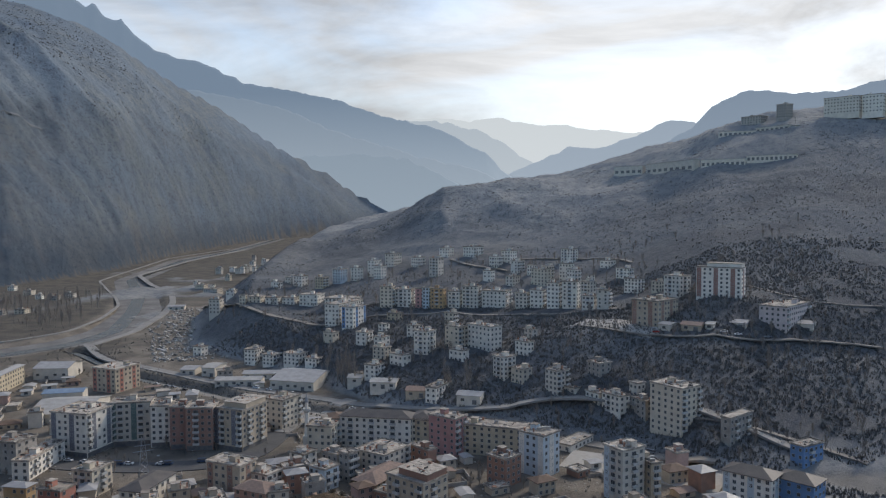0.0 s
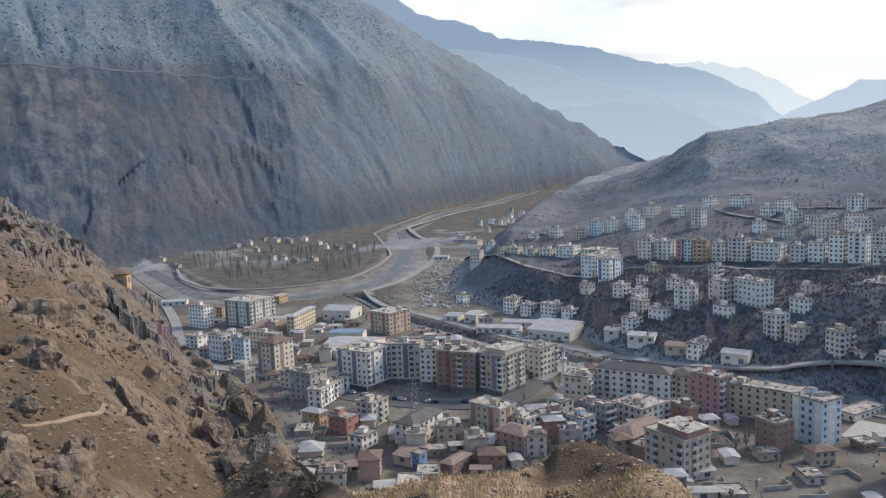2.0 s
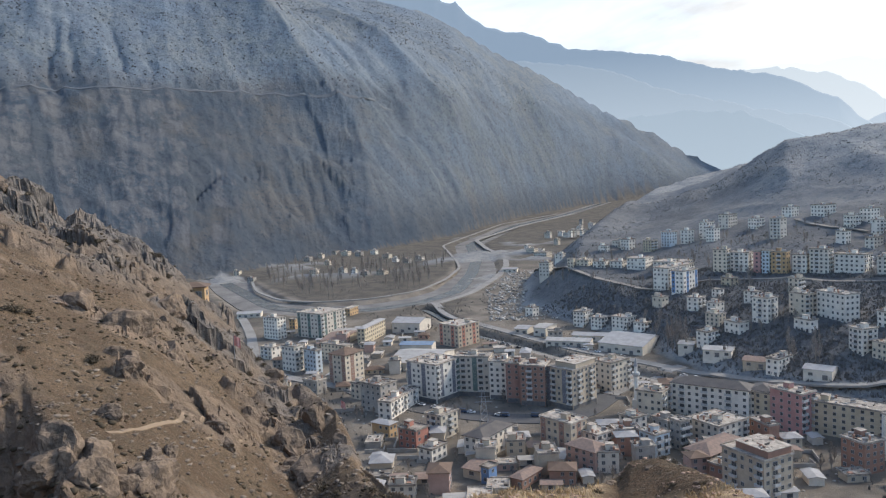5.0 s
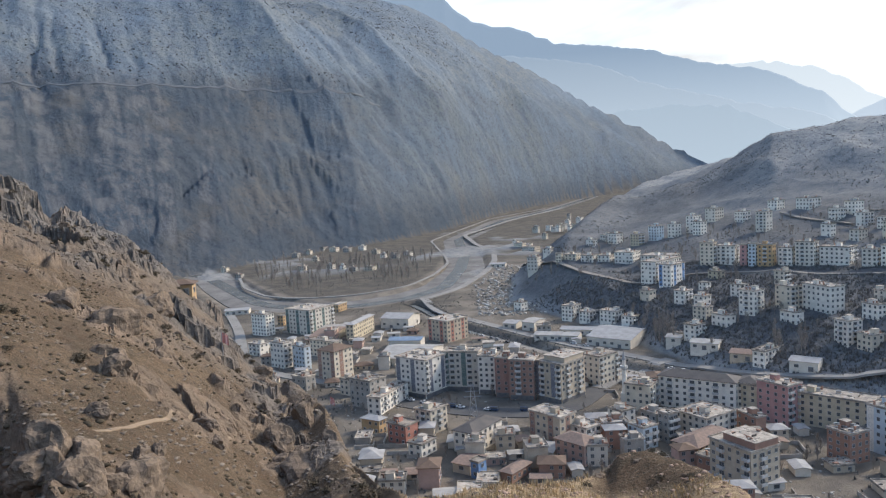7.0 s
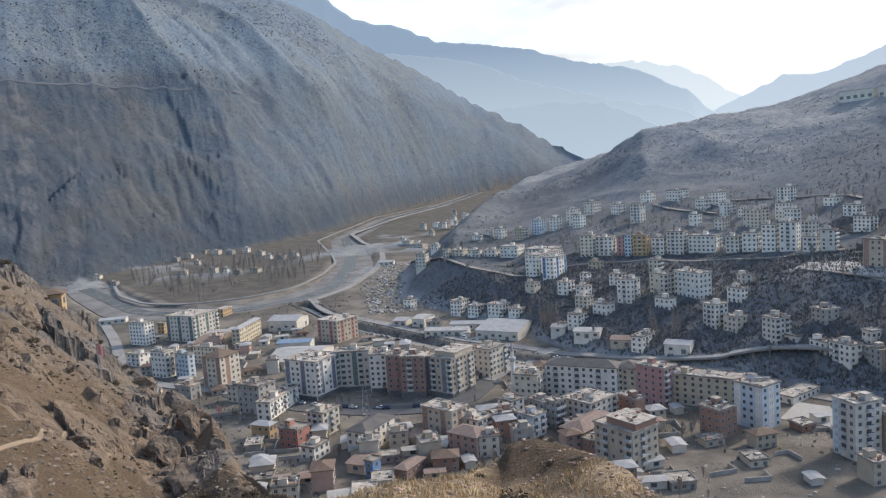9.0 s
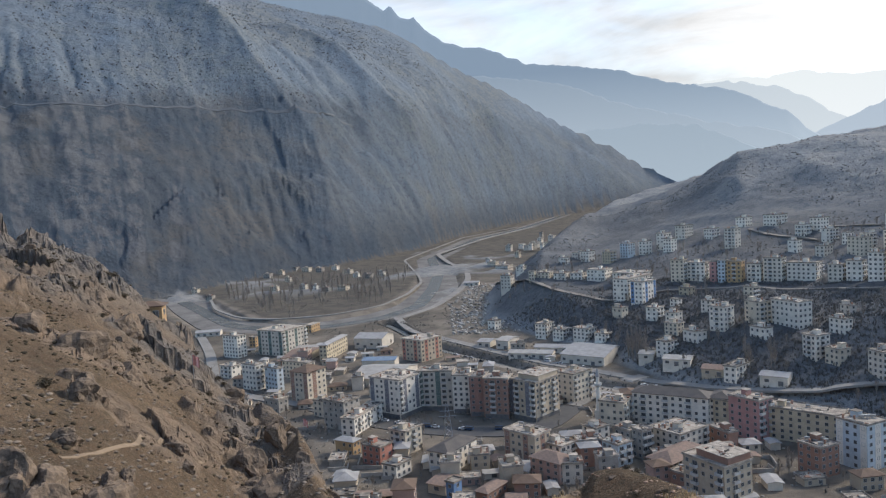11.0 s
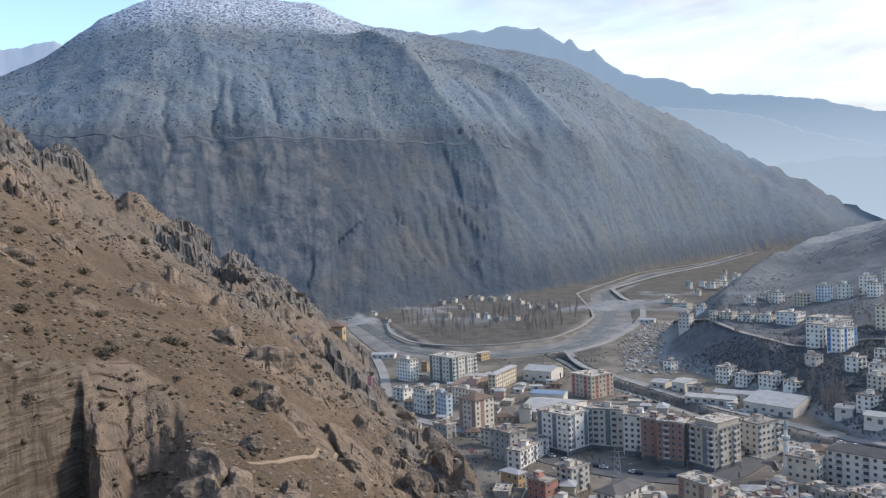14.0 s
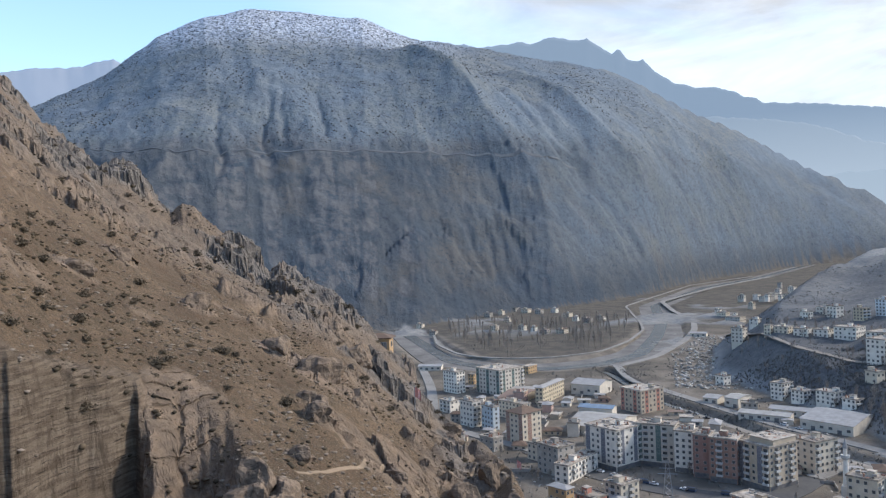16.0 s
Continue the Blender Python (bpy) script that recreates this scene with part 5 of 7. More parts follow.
apartment(-12.5, 506.8, 22.5, -34, 10.8, 10.7, 5, 3.13, "white", balcony="stack")
apartment(-20.9, 544.0, 28.2, -40, 8.7, 7.6, 3, 2.59, "white", balcony="side")
apartment(8.9, 509.4, 25.9, -43, 12.4, 9.4, 5, 2.97, "cream", balcony="side")
apartment(27.7, 501.6, 26.1, -49, 21.9, 10.6, 5, 3.28, "white")
apartment(10.1, 484.8, 21.8, -43, 11.7, 6.3, 2, 3.62, "white")
apartment(5.8, 559.2, 34.1, -36, 7.9, 5.7, 3, 2.97, "cream", balcony="side")
apartment(51.9, 476.7, 27.0, -49, 10.6, 6.0, 3, 2.92, "white")
apartment(59.0, 502.9, 33.9, -52, 7.5, 5.0, 2, 2.61, "pale", balcony="stack")
apartment(-45.5, 488.1, 10.5, -31, 8.5, 10.2, 3, 2.91, "white", balcony="side")
apartment(-38.5, 590.0, 33.0, -40, 8.7, 8.3, 2, 2.84, "yellow")
apartment(-55.0, 494.3, 9.1, -38, 6.3, 5.0, 1, 3.08, "white", balcony="stack")
apartment(-44.6, 561.8, 29.1, -34, 6.7, 5.2, 2, 2.62, "white")
apartment(63.2, 679.8, 50.6, -40, 7.8, 11.2, 3, 2.95, "pale")
apartment(119.5, 615.3, 48.8, -48, 9.3, 8.1, 4, 2.87, "pale", balcony="stack")
apartment(-142.2, 747.8, 44.5, -33, 10.7, 8.8, 3, 3.31, "white")
apartment(-164.3, 739.2, 42.9, -32, 9.9, 5.5, 2, 3.34, "white")
apartment(-153.2, 760.7, 45.4, -32, 11.0, 8.8, 2, 3.40, "pale", balcony="side")

# the terrace street
apartment(-46.4, 625.6, 38.4, -16, 10.8, 7.5, 6, 2.97, "cream", balcony="side")
apartment(-32.0, 627.1, 39.0, -18, 14.5, 10.0, 5, 2.97, "white", balcony="stack")
apartment(-19.9, 620.0, 38.8, -18, 5.2, 5.0, 5, 3.18, "rose", balcony="side")
apartment(-13.6, 617.8, 38.7, -19, 5.6, 5.0, 6, 2.85, "ice", balcony="side")
apartment(-4.0, 615.2, 39.2, -20, 11.1, 7.6, 5, 3.22, "orange", balcony="stack")
apartment(9.8, 615.8, 39.5, -21, 9.9, 6.8, 4, 3.33, "white", balcony="stack")
apartment(23.4, 613.5, 39.6, -23, 13.4, 9.2, 6, 2.95, "pale", balcony="stack")
apartment(43.8, 612.2, 41.2, -25, 20.4, 14.1, 4, 3.12, "white", balcony="side")
apartment(62.8, 591.7, 42.3, -26, 9.8, 6.8, 4, 2.88, "pale", balcony="side")
apartment(74.3, 587.0, 43.1, -28, 10.5, 7.2, 4, 3.38, "white", balcony="side")
apartment(85.8, 577.5, 43.9, -29, 9.5, 6.6, 6, 3.20, "white", balcony="side")
apartment(97.9, 571.6, 44.6, -30, 11.6, 8.0, 7, 2.86, "white", balcony="stack")
apartment(109.1, 558.4, 45.4, -31, 9.2, 6.3, 3, 3.29, "white", balcony="stack")
apartment(119.1, 553.8, 46.2, -32, 9.0, 6.2, 5, 2.75, "pale", balcony="side")
apartment(-81.9, 617.6, 27.8, -22, 13.0, 40.0, 5, 3.33, "white", balcony="side")
apartment(-70.6, 590.2, 27.7, -28, 10.7, 18.0, 5, 3.32, "white", accent="blue")

# big blocks on the bench
apartment(185.8, 500.9, 60.6, -34, 28.9, 12.0, 7, 2.85, "white", accent="russet", roof="terrace")
apartment(137.1, 483.6, 45.4, -46, 19.0, 24.7, 5, 3.20, "beige", accent="brown")
apartment(215.9, 472.2, 43.7, -45, 16.7, 38.7, 5, 3.16, "rosy", balcony="side")
shed(140.8, 466.0, 44.3, -47, 7.8, 11.5, 4.0, "sheet_grey")
shed(153.3, 458.3, 45.6, -31, 11.7, 12.0, 3.5, "rust")
shed(163.9, 456.4, 46.5, -32, 4.6, 12.0, 3.5, "sheet_white")
shed(182.3, 463.6, 46.1, -34, 13.3, 12.0, 3.5, "sheet_grey")
shed(225.3, 466.0, 43.4, -38, 12.3, 12.0, 5.0, "rosy_shed")

# up the valley
apartment(-218.8, 721.4, 21.4, -8, 10.8, 10.1, 4, 3.38, "pale")
apartment(-181.7, 679.9, 34.7, -10, 5.4, 5.0, 3, 2.74, "cream")
apartment(-170.1, 683.2, 36.3, -11, 11.6, 10.7, 2, 2.79, "cream")
apartment(-154.1, 680.7, 34.9, -12, 11.6, 10.8, 2, 3.07, "white")
apartment(-138.8, 681.5, 34.8, -14, 11.6, 10.8, 2, 3.04, "white")
apartment(-118.8, 677.9, 34.7, -15, 17.4, 16.3, 3, 3.16, "white")
apartment(-88.3, 661.2, 37.3, -18, 24.6, 23.1, 2, 2.86, "white")
apartment(-384.3, 1169.4, 1.9, -7, 7.8, 7.2, 2, 3.51, "white")
apartment(-331.6, 1079.3, 2.1, -8, 20.9, 19.5, 2, 3.14, "pale")
apartment(-218.1, 771.2, 32.9, -9, 8.6, 8.0, 2, 2.58, "white")
apartment(-366.1, 1133.4, 0.9, -7, 14.4, 13.4, 2, 3.73, "cream")
apartment(-353.4, 1795.4, 20.0, -30, 13.0, 8.1, 2, 2.49, "white")
apartment(-329.3, 2021.5, 21.4, -29, 14.0, 9.6, 3, 2.63, "pale")
apartment(-314.2, 1926.0, 24.3, -17, 8.2, 9.2, 1, 4.57, "white")
apartment(-308.6, 1728.7, 21.1, -34, 9.5, 5.4, 1, 4.39, "concrete")
apartment(-364.2, 1271.3, 6.2, -18, 8.8, 7.1, 2, 2.44, "cream")
apartment(-354.5, 1921.0, 22.3, -31, 16.3, 10.1, 2, 3.80, "white")
apartment(-364.1, 1378.2, 12.3, -28, 12.7, 7.4, 2, 3.04, "pale")
apartment(-406.4, 2771.9, 25.4, -19, 11.0, 11.5, 2, 3.61, "cream")
apartment(-370.9, 1426.5, 12.4, -25, 13.8, 9.1, 1, 4.35, "pale")
apartment(-316.8, 1895.4, 23.5, -14, 12.1, 15.0, 2, 3.63, "concrete")
apartment(-389.1, 1177.4, 4.6, -21, 5.2, 5.0, 2, 2.60, "cream")
apartment(-398.8, 2991.2, 27.0, -35, 24.6, 14.3, 2, 3.68, "pale")
apartment(-352.8, 1759.0, 16.6, -30, 17.5, 10.9, 1, 4.38, "white")
apartment(-288.8, 1551.2, 21.3, -14, 11.7, 14.0, 2, 3.06, "pale")
apartment(-377.5, 1489.1, 13.5, -10, 8.8, 10.8, 2, 2.63, "white")
apartment(-307.9, 1779.3, 23.3, -33, 13.7, 7.8, 1, 4.47, "cream")
apartment(-420.2, 1669.9, 16.0, -6, 6.7, 10.0, 2, 2.51, "concrete")
apartment(-289.9, 1874.3, 24.7, -32, 16.4, 10.3, 2, 3.06, "white")
apartment(-364.3, 1363.7, 13.1, -13, 6.4, 6.6, 1, 4.52, "white")
apartment(-324.1, 2778.8, 28.4, -38, 18.3, 10.0, 3, 2.83, "cream")
apartment(-383.2, 2116.4, 21.3, -32, 20.0, 11.8, 2, 3.13, "white")
apartment(-309.7, 1313.3, 14.5, -22, 7.5, 5.7, 1, 4.29, "cream")
apartment(-368.3, 1768.1, 17.8, -29, 12.8, 7.9, 2, 3.04, "pale")
apartment(-301.1, 1419.8, 15.6, -29, 12.6, 7.9, 2, 2.67, "pale")
apartment(-303.5, 1836.6, 25.8, -17, 12.5, 13.8, 2, 2.45, "pale")
apartment(-325.5, 1784.6, 23.9, -19, 12.2, 11.8, 2, 3.37, "white")
apartment(-338.3, 1389.8, 11.8, -26, 13.7, 8.9, 2, 3.12, "white")
apartment(-417.1, 1391.6, 7.3, -10, 8.2, 8.6, 2, 2.97, "cream")
apartment(-364.9, 1537.5, 13.6, -9, 11.1, 14.9, 2, 3.35, "white")
apartment(-319.8, 1324.4, 14.1, -14, 9.6, 9.8, 2, 2.57, "pale")
apartment(-330.0, 2310.4, 27.2, -23, 19.8, 17.9, 2, 3.58, "white")
apartment(-345.1, 1371.8, 13.1, -13, 5.8, 6.1, 1, 4.26, "white")
apartment(-381.2, 1399.4, 8.2, -9, 10.2, 12.3, 1, 4.49, "pale")
apartment(-400.1, 1429.0, 9.0, -8, 9.9, 12.3, 1, 4.23, "white")
apartment(-413.5, 1390.2, 9.1, -15, 8.4, 7.5, 2, 2.98, "pale")
apartment(-280.2, 2154.6, 28.9, -37, 22.5, 12.3, 2, 3.53, "concrete")
apartment(-354.2, 2145.6, 22.4, -32, 12.9, 8.0, 3, 2.86, "pale")
apartment(-276.9, 2227.4, 29.6, -26, 12.4, 10.2, 2, 2.76, "white")
apartment(-383.7, 1842.6, 19.7, -32, 8.9, 5.0, 2, 2.86, "cream")
apartment(-338.9, 1103.8, 5.8, -14, 4.3, 5.0, 2, 2.68, "white")
apartment(-318.5, 2115.3, 27.0, -24, 18.1, 15.3, 2, 3.03, "cream")
apartment(-326.3, 1367.0, 13.3, -13, 8.2, 9.1, 1, 4.14, "cream")
apartment(-329.3, 2651.8, 25.6, -31, 22.5, 15.3, 3, 2.87, "pale")
apartment(-335.6, 2628.1, 29.1, -16, 15.6, 19.5, 2, 3.17, "pale")
apartment(-313.7, 2007.5, 23.4, -18, 10.2, 10.7, 2, 3.76, "concrete")
apartment(-330.2, 1667.2, 20.6, -27, 10.3, 7.0, 2, 2.92, "cream")

# hamlet over the river
apartment(-722.0, 1034.6, 0.5, 5, 11.4, 10.6, 2, 3.29, "concrete")
apartment(-719.4, 1069.9, 1.1, 4, 8.7, 8.1, 2, 3.37, "cream")
apartment(-727.2, 1121.1, 1.7, 3, 15.0, 14.0, 2, 3.45, "concrete")
apartment(-696.4, 1113.2, 1.3, 2, 13.2, 12.3, 2, 3.41, "cream")
apartment(-664.7, 1104.0, 1.2, 1, 11.5, 10.7, 2, 3.35, "concrete")
apartment(-596.6, 1078.9, 0.4, -1, 12.2, 11.4, 2, 3.12, "cream")
apartment(-555.3, 1030.6, 0.1, -2, 9.0, 8.4, 2, 2.97, "white")
apartment(-529.5, 1017.8, 0.1, -3, 12.6, 11.7, 2, 2.90, "concrete")
apartment(-597.2, 868.7, 2.1, 4, 10.7, 10.0, 2, 2.70, "cream")
apartment(-564.5, 890.8, 1.2, 2, 9.4, 8.8, 2, 2.74, "pale")
apartment(-541.8, 883.7, 1.4, 1, 8.1, 7.6, 2, 2.64, "white")
apartment(-516.8, 871.7, 0.2, 1, 10.1, 9.5, 2, 2.62, "concrete")
apartment(-497.5, 883.1, 0.2, -1, 12.3, 11.5, 2, 2.56, "cream")
apartment(-519.9, 1045.6, 0.1, -4, 10.2, 9.5, 2, 2.98, "pale")
apartment(-652.9, 989.6, -0.0, 3, 9.3, 8.7, 2, 3.07, "cream")
apartment(-650.6, 1131.2, 1.2, -0, 10.1, 9.5, 2, 3.35, "white")
apartment(-659.2, 810.6, -1.1, 9, 9.4, 8.8, 2, 2.61, "concrete")
apartment(-734.2, 872.1, -0.5, 10, 9.0, 8.4, 2, 2.81, "cream")


# ---- scatter helpers ----
def clump_shape(seed, squash):
    """A small lumpy tuft, 12 corners."""
    rng = np.random.RandomState(seed)
    p = (1 + 5 ** 0.5) / 2
    v = np.array([(-1, p, 0), (1, p, 0), (-1, -p, 0), (1, -p, 0), (0, -1, p), (0, 1, p), (0, -1, -p), (0, 1, -p), (p, 0, -1), (p, 0, 1), (-p, 0, -1), (-p, 0, 1)]) / 1.9
    v = v * rng.uniform(0.55, 1.25, (12, 1))
    v[:, 2] = (v[:, 2] + 0.6) * squash
    f = [(0, 11, 5), (0, 5, 1), (0, 1, 7), (0, 7, 10), (0, 10, 11), (1, 5, 9), (5, 11, 4), (11, 10, 2), (10, 7, 6), (7, 1, 8), (3, 9, 4), (3, 4, 2), (3, 2, 6), (3, 6, 8), (3, 8, 9), (4, 9, 5), (2, 4, 11), (6, 2, 10), (8, 6, 7), (9, 8, 1)]
    return v, np.array(f)


def scatter(name, places, sizes, mat, seed, squash=0.8):
    """Many small tufts in one mesh."""
    rng = np.random.RandomState(seed)
    vs, fs, base = [], [], 0
    shapes = [clump_shape(seed + k, squash) for k in range(6)]
    for (x, y, z), s in zip(places, sizes):
        v, f = shapes[rng.randint(6)]
        a = rng.uniform(0, 6.28)
        c, sn = math.cos(a), math.sin(a)
        q = np.stack([(v[:, 0] * c - v[:, 1] * sn) * s + x, (v[:, 0] * sn + v[:, 1] * c) * s + y, v[:, 2] * s + z - 0.15 * s], 1)
        vs.append(q)
        fs.append(f + base)
        base += 12
    v, f = np.concatenate(vs), np.concatenate(fs)
    me = bpy.data.meshes.new(name)
    me.vertices.add(len(v))
    me.vertices.foreach_set("co", v.reshape(-1).astype(np.float32))
    me.loops.add(f.size)
    me.loops.foreach_set("vertex_index", f.reshape(-1).astype(np.int32))
    me.polygons.add(len(f))
    me.polygons.foreach_set("loop_start", np.arange(0, f.size, 3, dtype=np.int32))
    me.polygons.foreach_set("loop_total", np.full(len(f), 3, dtype=np.int32))
    me.update(calc_edges=True)
    me.materials.append(mat)
    return new(name, me)


def island_material(name, one, two):
    m = bpy.data.materials.new(name)
    m.use_nodes = True
    nt = m.node_tree
    b = nt.nodes["Principled BSDF"]
    b.inputs["Roughness"].default_value = 0.95
    b.inputs["Specular IOR Level"].default_value = 0.1
    geo = nt.nodes.new("ShaderNodeNewGeometry")
    mix = nt.nodes.new("ShaderNodeMixRGB")
    mix.inputs[1].default_value, mix.inputs[2].default_value = (*one, 1), (*two, 1)
    nt.links.new(geo.outputs["Random Per Island"], mix.inputs["Fac"])
    nt.links.new(mix.outputs["Color"], b.inputs["Base Color"])
    return m


def spots(n, az, r, seed, keep, power=1.0):
    rng = np.random.RandomState(seed)
    a = np.radians(rng.uniform(az[0], az[1], n))
    d = r[0] + (r[1] - r[0]) * rng.uniform(0, 1, n) ** power
    x, y = d * np.sin(a), d * np.cos(a)
    z = land(x, y)
    k = keep(x, y, z)
    return np.stack([x, y, z], 1)[k]


def brush(name, places, seed, mat, blades=7, wide=0.14, low=0.7, high=2.0, spread=0.7):
    """Leafless bushes: thin rods that fan out from every root."""
    rng = np.random.RandomState(seed)
    n = len(places) * blades
    root = np.repeat(places, blades, 0) + np.concatenate([rng.normal(0, 0.25 * spread, (n, 2)), np.zeros((n, 1))], 1)
    a = rng.uniform(0, 6.283, n)
    tall = np.repeat(rng.uniform(0.6, 1.0, len(places)), blades) * rng.uniform(low, high, n)
    lean = rng.uniform(0.1, 1.0, n) * spread * tall / high
    side = np.stack([-np.sin(a), np.cos(a), np.zeros(n)], 1) * wide
    tip = root + np.stack([np.cos(a) * lean, np.sin(a) * lean, tall], 1)
    root[:, 2] -= 0.15
    v = np.stack([root - side, root + side, tip], 1).reshape(-1, 3)
    me = bpy.data.meshes.new(name)
    me.from_pydata(v.tolist(), [], np.arange(3 * n).reshape(-1, 3).tolist())
    me.materials.append(mat)
    return new(name, me)


SCRUB = island_material("winter_scrub", (0.105, 0.104, 0.102), (0.170, 0.160, 0.146))
JUNIPER = island_material("juniper", (0.065, 0.072, 0.08), (0.10, 0.105, 0.11))
DRY = island_material("dry_scrub", (0.05, 0.042, 0.03), (0.13, 0.10, 0.066))
rng0 = np.random.RandomState(3)
hill_spots = spots(44000, (-21, 36), (330, 700), 11, lambda x, y, z: (hill(x, y) > valley(x, y) + 2) & (y < 640) & (fbm(x, y, 45, 3, 77) > 0.26) & (line_distance(x, y, [(-146, 637), (-57, 606), (7, 594), (128, 550)]) > 7))
tagged(brush("hill_scrub", hill_spots, 12, SCRUB, 7, 0.22, 0.7, 2.6, 1.4), "dark leafless scrub over the hillside", "scrub", kind="stuff")
upper_spots = spots(11000, (-20, 36), (620, 1150), 23, lambda x, y, z: (hill(x, y) > valley(x, y) + 8) & (y > 600) & (fbm(x, y, 90, 4, 82) > 0.46))
tagged(brush("upper_scrub", upper_spots, 24, SCRUB, 6, 0.3, 0.5, 1.6, 1.4), "thin brown scrub on the upper hillside", "scrub", kind="stuff")
mount_spots = spots(17000, (-68, -8), (1150, 2700), 13, lambda x, y, z: (z > 330) & (mountain(x, y) > valley(x, y)) & (fbm(x, y, 130, 4, 78) + 0.0004 * z > 0.53))
tagged(scatter("mountain_scrub", mount_spots, rng0.uniform(0.9, 2.4, len(mount_spots)), JUNIPER, 14), "dark bushes dotted over the mountainside", "scrub", kind="stuff")
valley_spots = spots(9000, (-50, 14), (230, 1000), 15, lambda x, y, z: (z < 4) & (fbm(x, y, 40, 3, 79) > 0.49) & (line_distance(x, y, RIVER) > 40))
tagged(brush("valley_scrub", valley_spots, 16, SCRUB, 7, 0.2, 0.6, 2.0, 1.2), "low leafless bushes on the valley floor", "scrub", kind="stuff")
bank_rng = np.random.RandomState(61)
along = bank_rng.uniform(0, len(STREAM) - 4.001, 2600)
step_i = along.astype(int)
line_xy = np.array(STREAM, float)
bank_xy = line_xy[step_i] + (line_xy[step_i + 1] - line_xy[step_i]) * (along - step_i)[:, None] + bank_rng.normal(0, 6.5, (2600, 2))
bank_xy = bank_xy[line_distance(bank_xy[:, 0], bank_xy[:, 1], STREAM) > 3.2]
bank_spots = np.column_stack([bank_xy, land(bank_xy[:, 0], bank_xy[:, 1])])
tagged(brush("bank_scrub", bank_spots, 62, SCRUB, 8, 0.18, 0.8, 2.4, 1.3), "dark leafless bushes along the stream", "scrub", kind="stuff")
spur_spots = spots(11000, (-74, -31), (26, 270), 17, lambda x, y, z: (np.hypot(x, y) < np.interp(polar(x, y)[0], SPUR_AZ, SPUR_R)) & (fbm(x, y, 18, 3, 80) > 0.44), 0.8)
tagged(scatter("spur_tufts", spur_spots, 0.1 + 0.4 * rng0.uniform(0, 1, len(spur_spots)) ** 2, DRY, 18, 0.6), "dry grass tufts and thorn cushions on the spur", "tufts", kind="stuff")
STONE = island_material("loose_stone", (0.13, 0.105, 0.082), (0.26, 0.215, 0.17))
stone_spots = spots(19000, (-74, -31), (24, 250), 19, lambda x, y, z: (np.hypot(x, y) < np.interp(polar(x, y)[0], SPUR_AZ, SPUR_R)) & (fbm(x, y, 12, 3, 81) > 0.45), 0.8)
tagged(scatter("loose_stones", stone_spots, 0.07 + 0.42 * rng0.uniform(0, 1, len(stone_spots)) ** 3, STONE, 20, 0.45), "loose brown stones strewn on the spur", "stones", kind="stuff")


def grass(name, places, seed, mat):
    """Straw blades, a fan of thin triangles at every place."""
    rng = np.random.RandomState(seed)
    n = len(places) * 7
    root = np.repeat(places, 7, 0) + np.concatenate([rng.normal(0, 0.12, (n, 2)), np.zeros((n, 1))], 1)
    a = rng.uniform(0, 6.283, n)
    lean, tall = rng.uniform(0.05, 0.2, n), rng.uniform(0.12, 0.34, n)
    wide = np.stack([-np.sin(a), np.cos(a), np.zeros(n)], 1) * 0.03
    tip = root + np.stack([np.cos(a) * lean, np.sin(a) * lean, tall], 1)
    root[:, 2] -= 0.06
    v = np.stack([root - wide, root + wide, tip], 1).reshape(-1, 3)
    me = bpy.data.meshes.new(name)
    me.from_pydata(v.tolist(), [], np.arange(3 * n).reshape(-1, 3).tolist())
    me.materials.append(mat)
    return new(name, me)


STRAW = island_material("straw_grass", (0.38, 0.27, 0.14), (0.56, 0.42, 0.24))
straw_spots = spots(3600, (-33, 2), (24, 50), 37, lambda x, y, z: (fbm(x, y, 6, 3, 87) > 0.46) & ((np.hypot(x, y) < 38) | (x < -0.24 * y)) & (np.hypot(x, y) < 1.05 * np.interp(polar(x, y)[0], SPUR_AZ, SPUR_R)))
tagged(grass("straw_grass", straw_spots, 38, STRAW), "tufts of dry straw-coloured grass on the ledge", "grass", kind="stuff")
PEBBLE = island_material("broken_stone", (0.24, 0.165, 0.12), (0.42, 0.30, 0.225))
pebble_spots = spots(4200, (-33, 2), (24, 50), 39, lambda x, y, z: fbm(x, y, 5, 3, 88) > 0.42)
tagged(scatter("pebbles", pebble_spots, 0.03 + 0.15 * rng0.uniform(0, 1, len(pebble_spots)) ** 3, PEBBLE, 40, 0.5), "broken pink-brown stones on the ledge", "stones", kind="stuff")


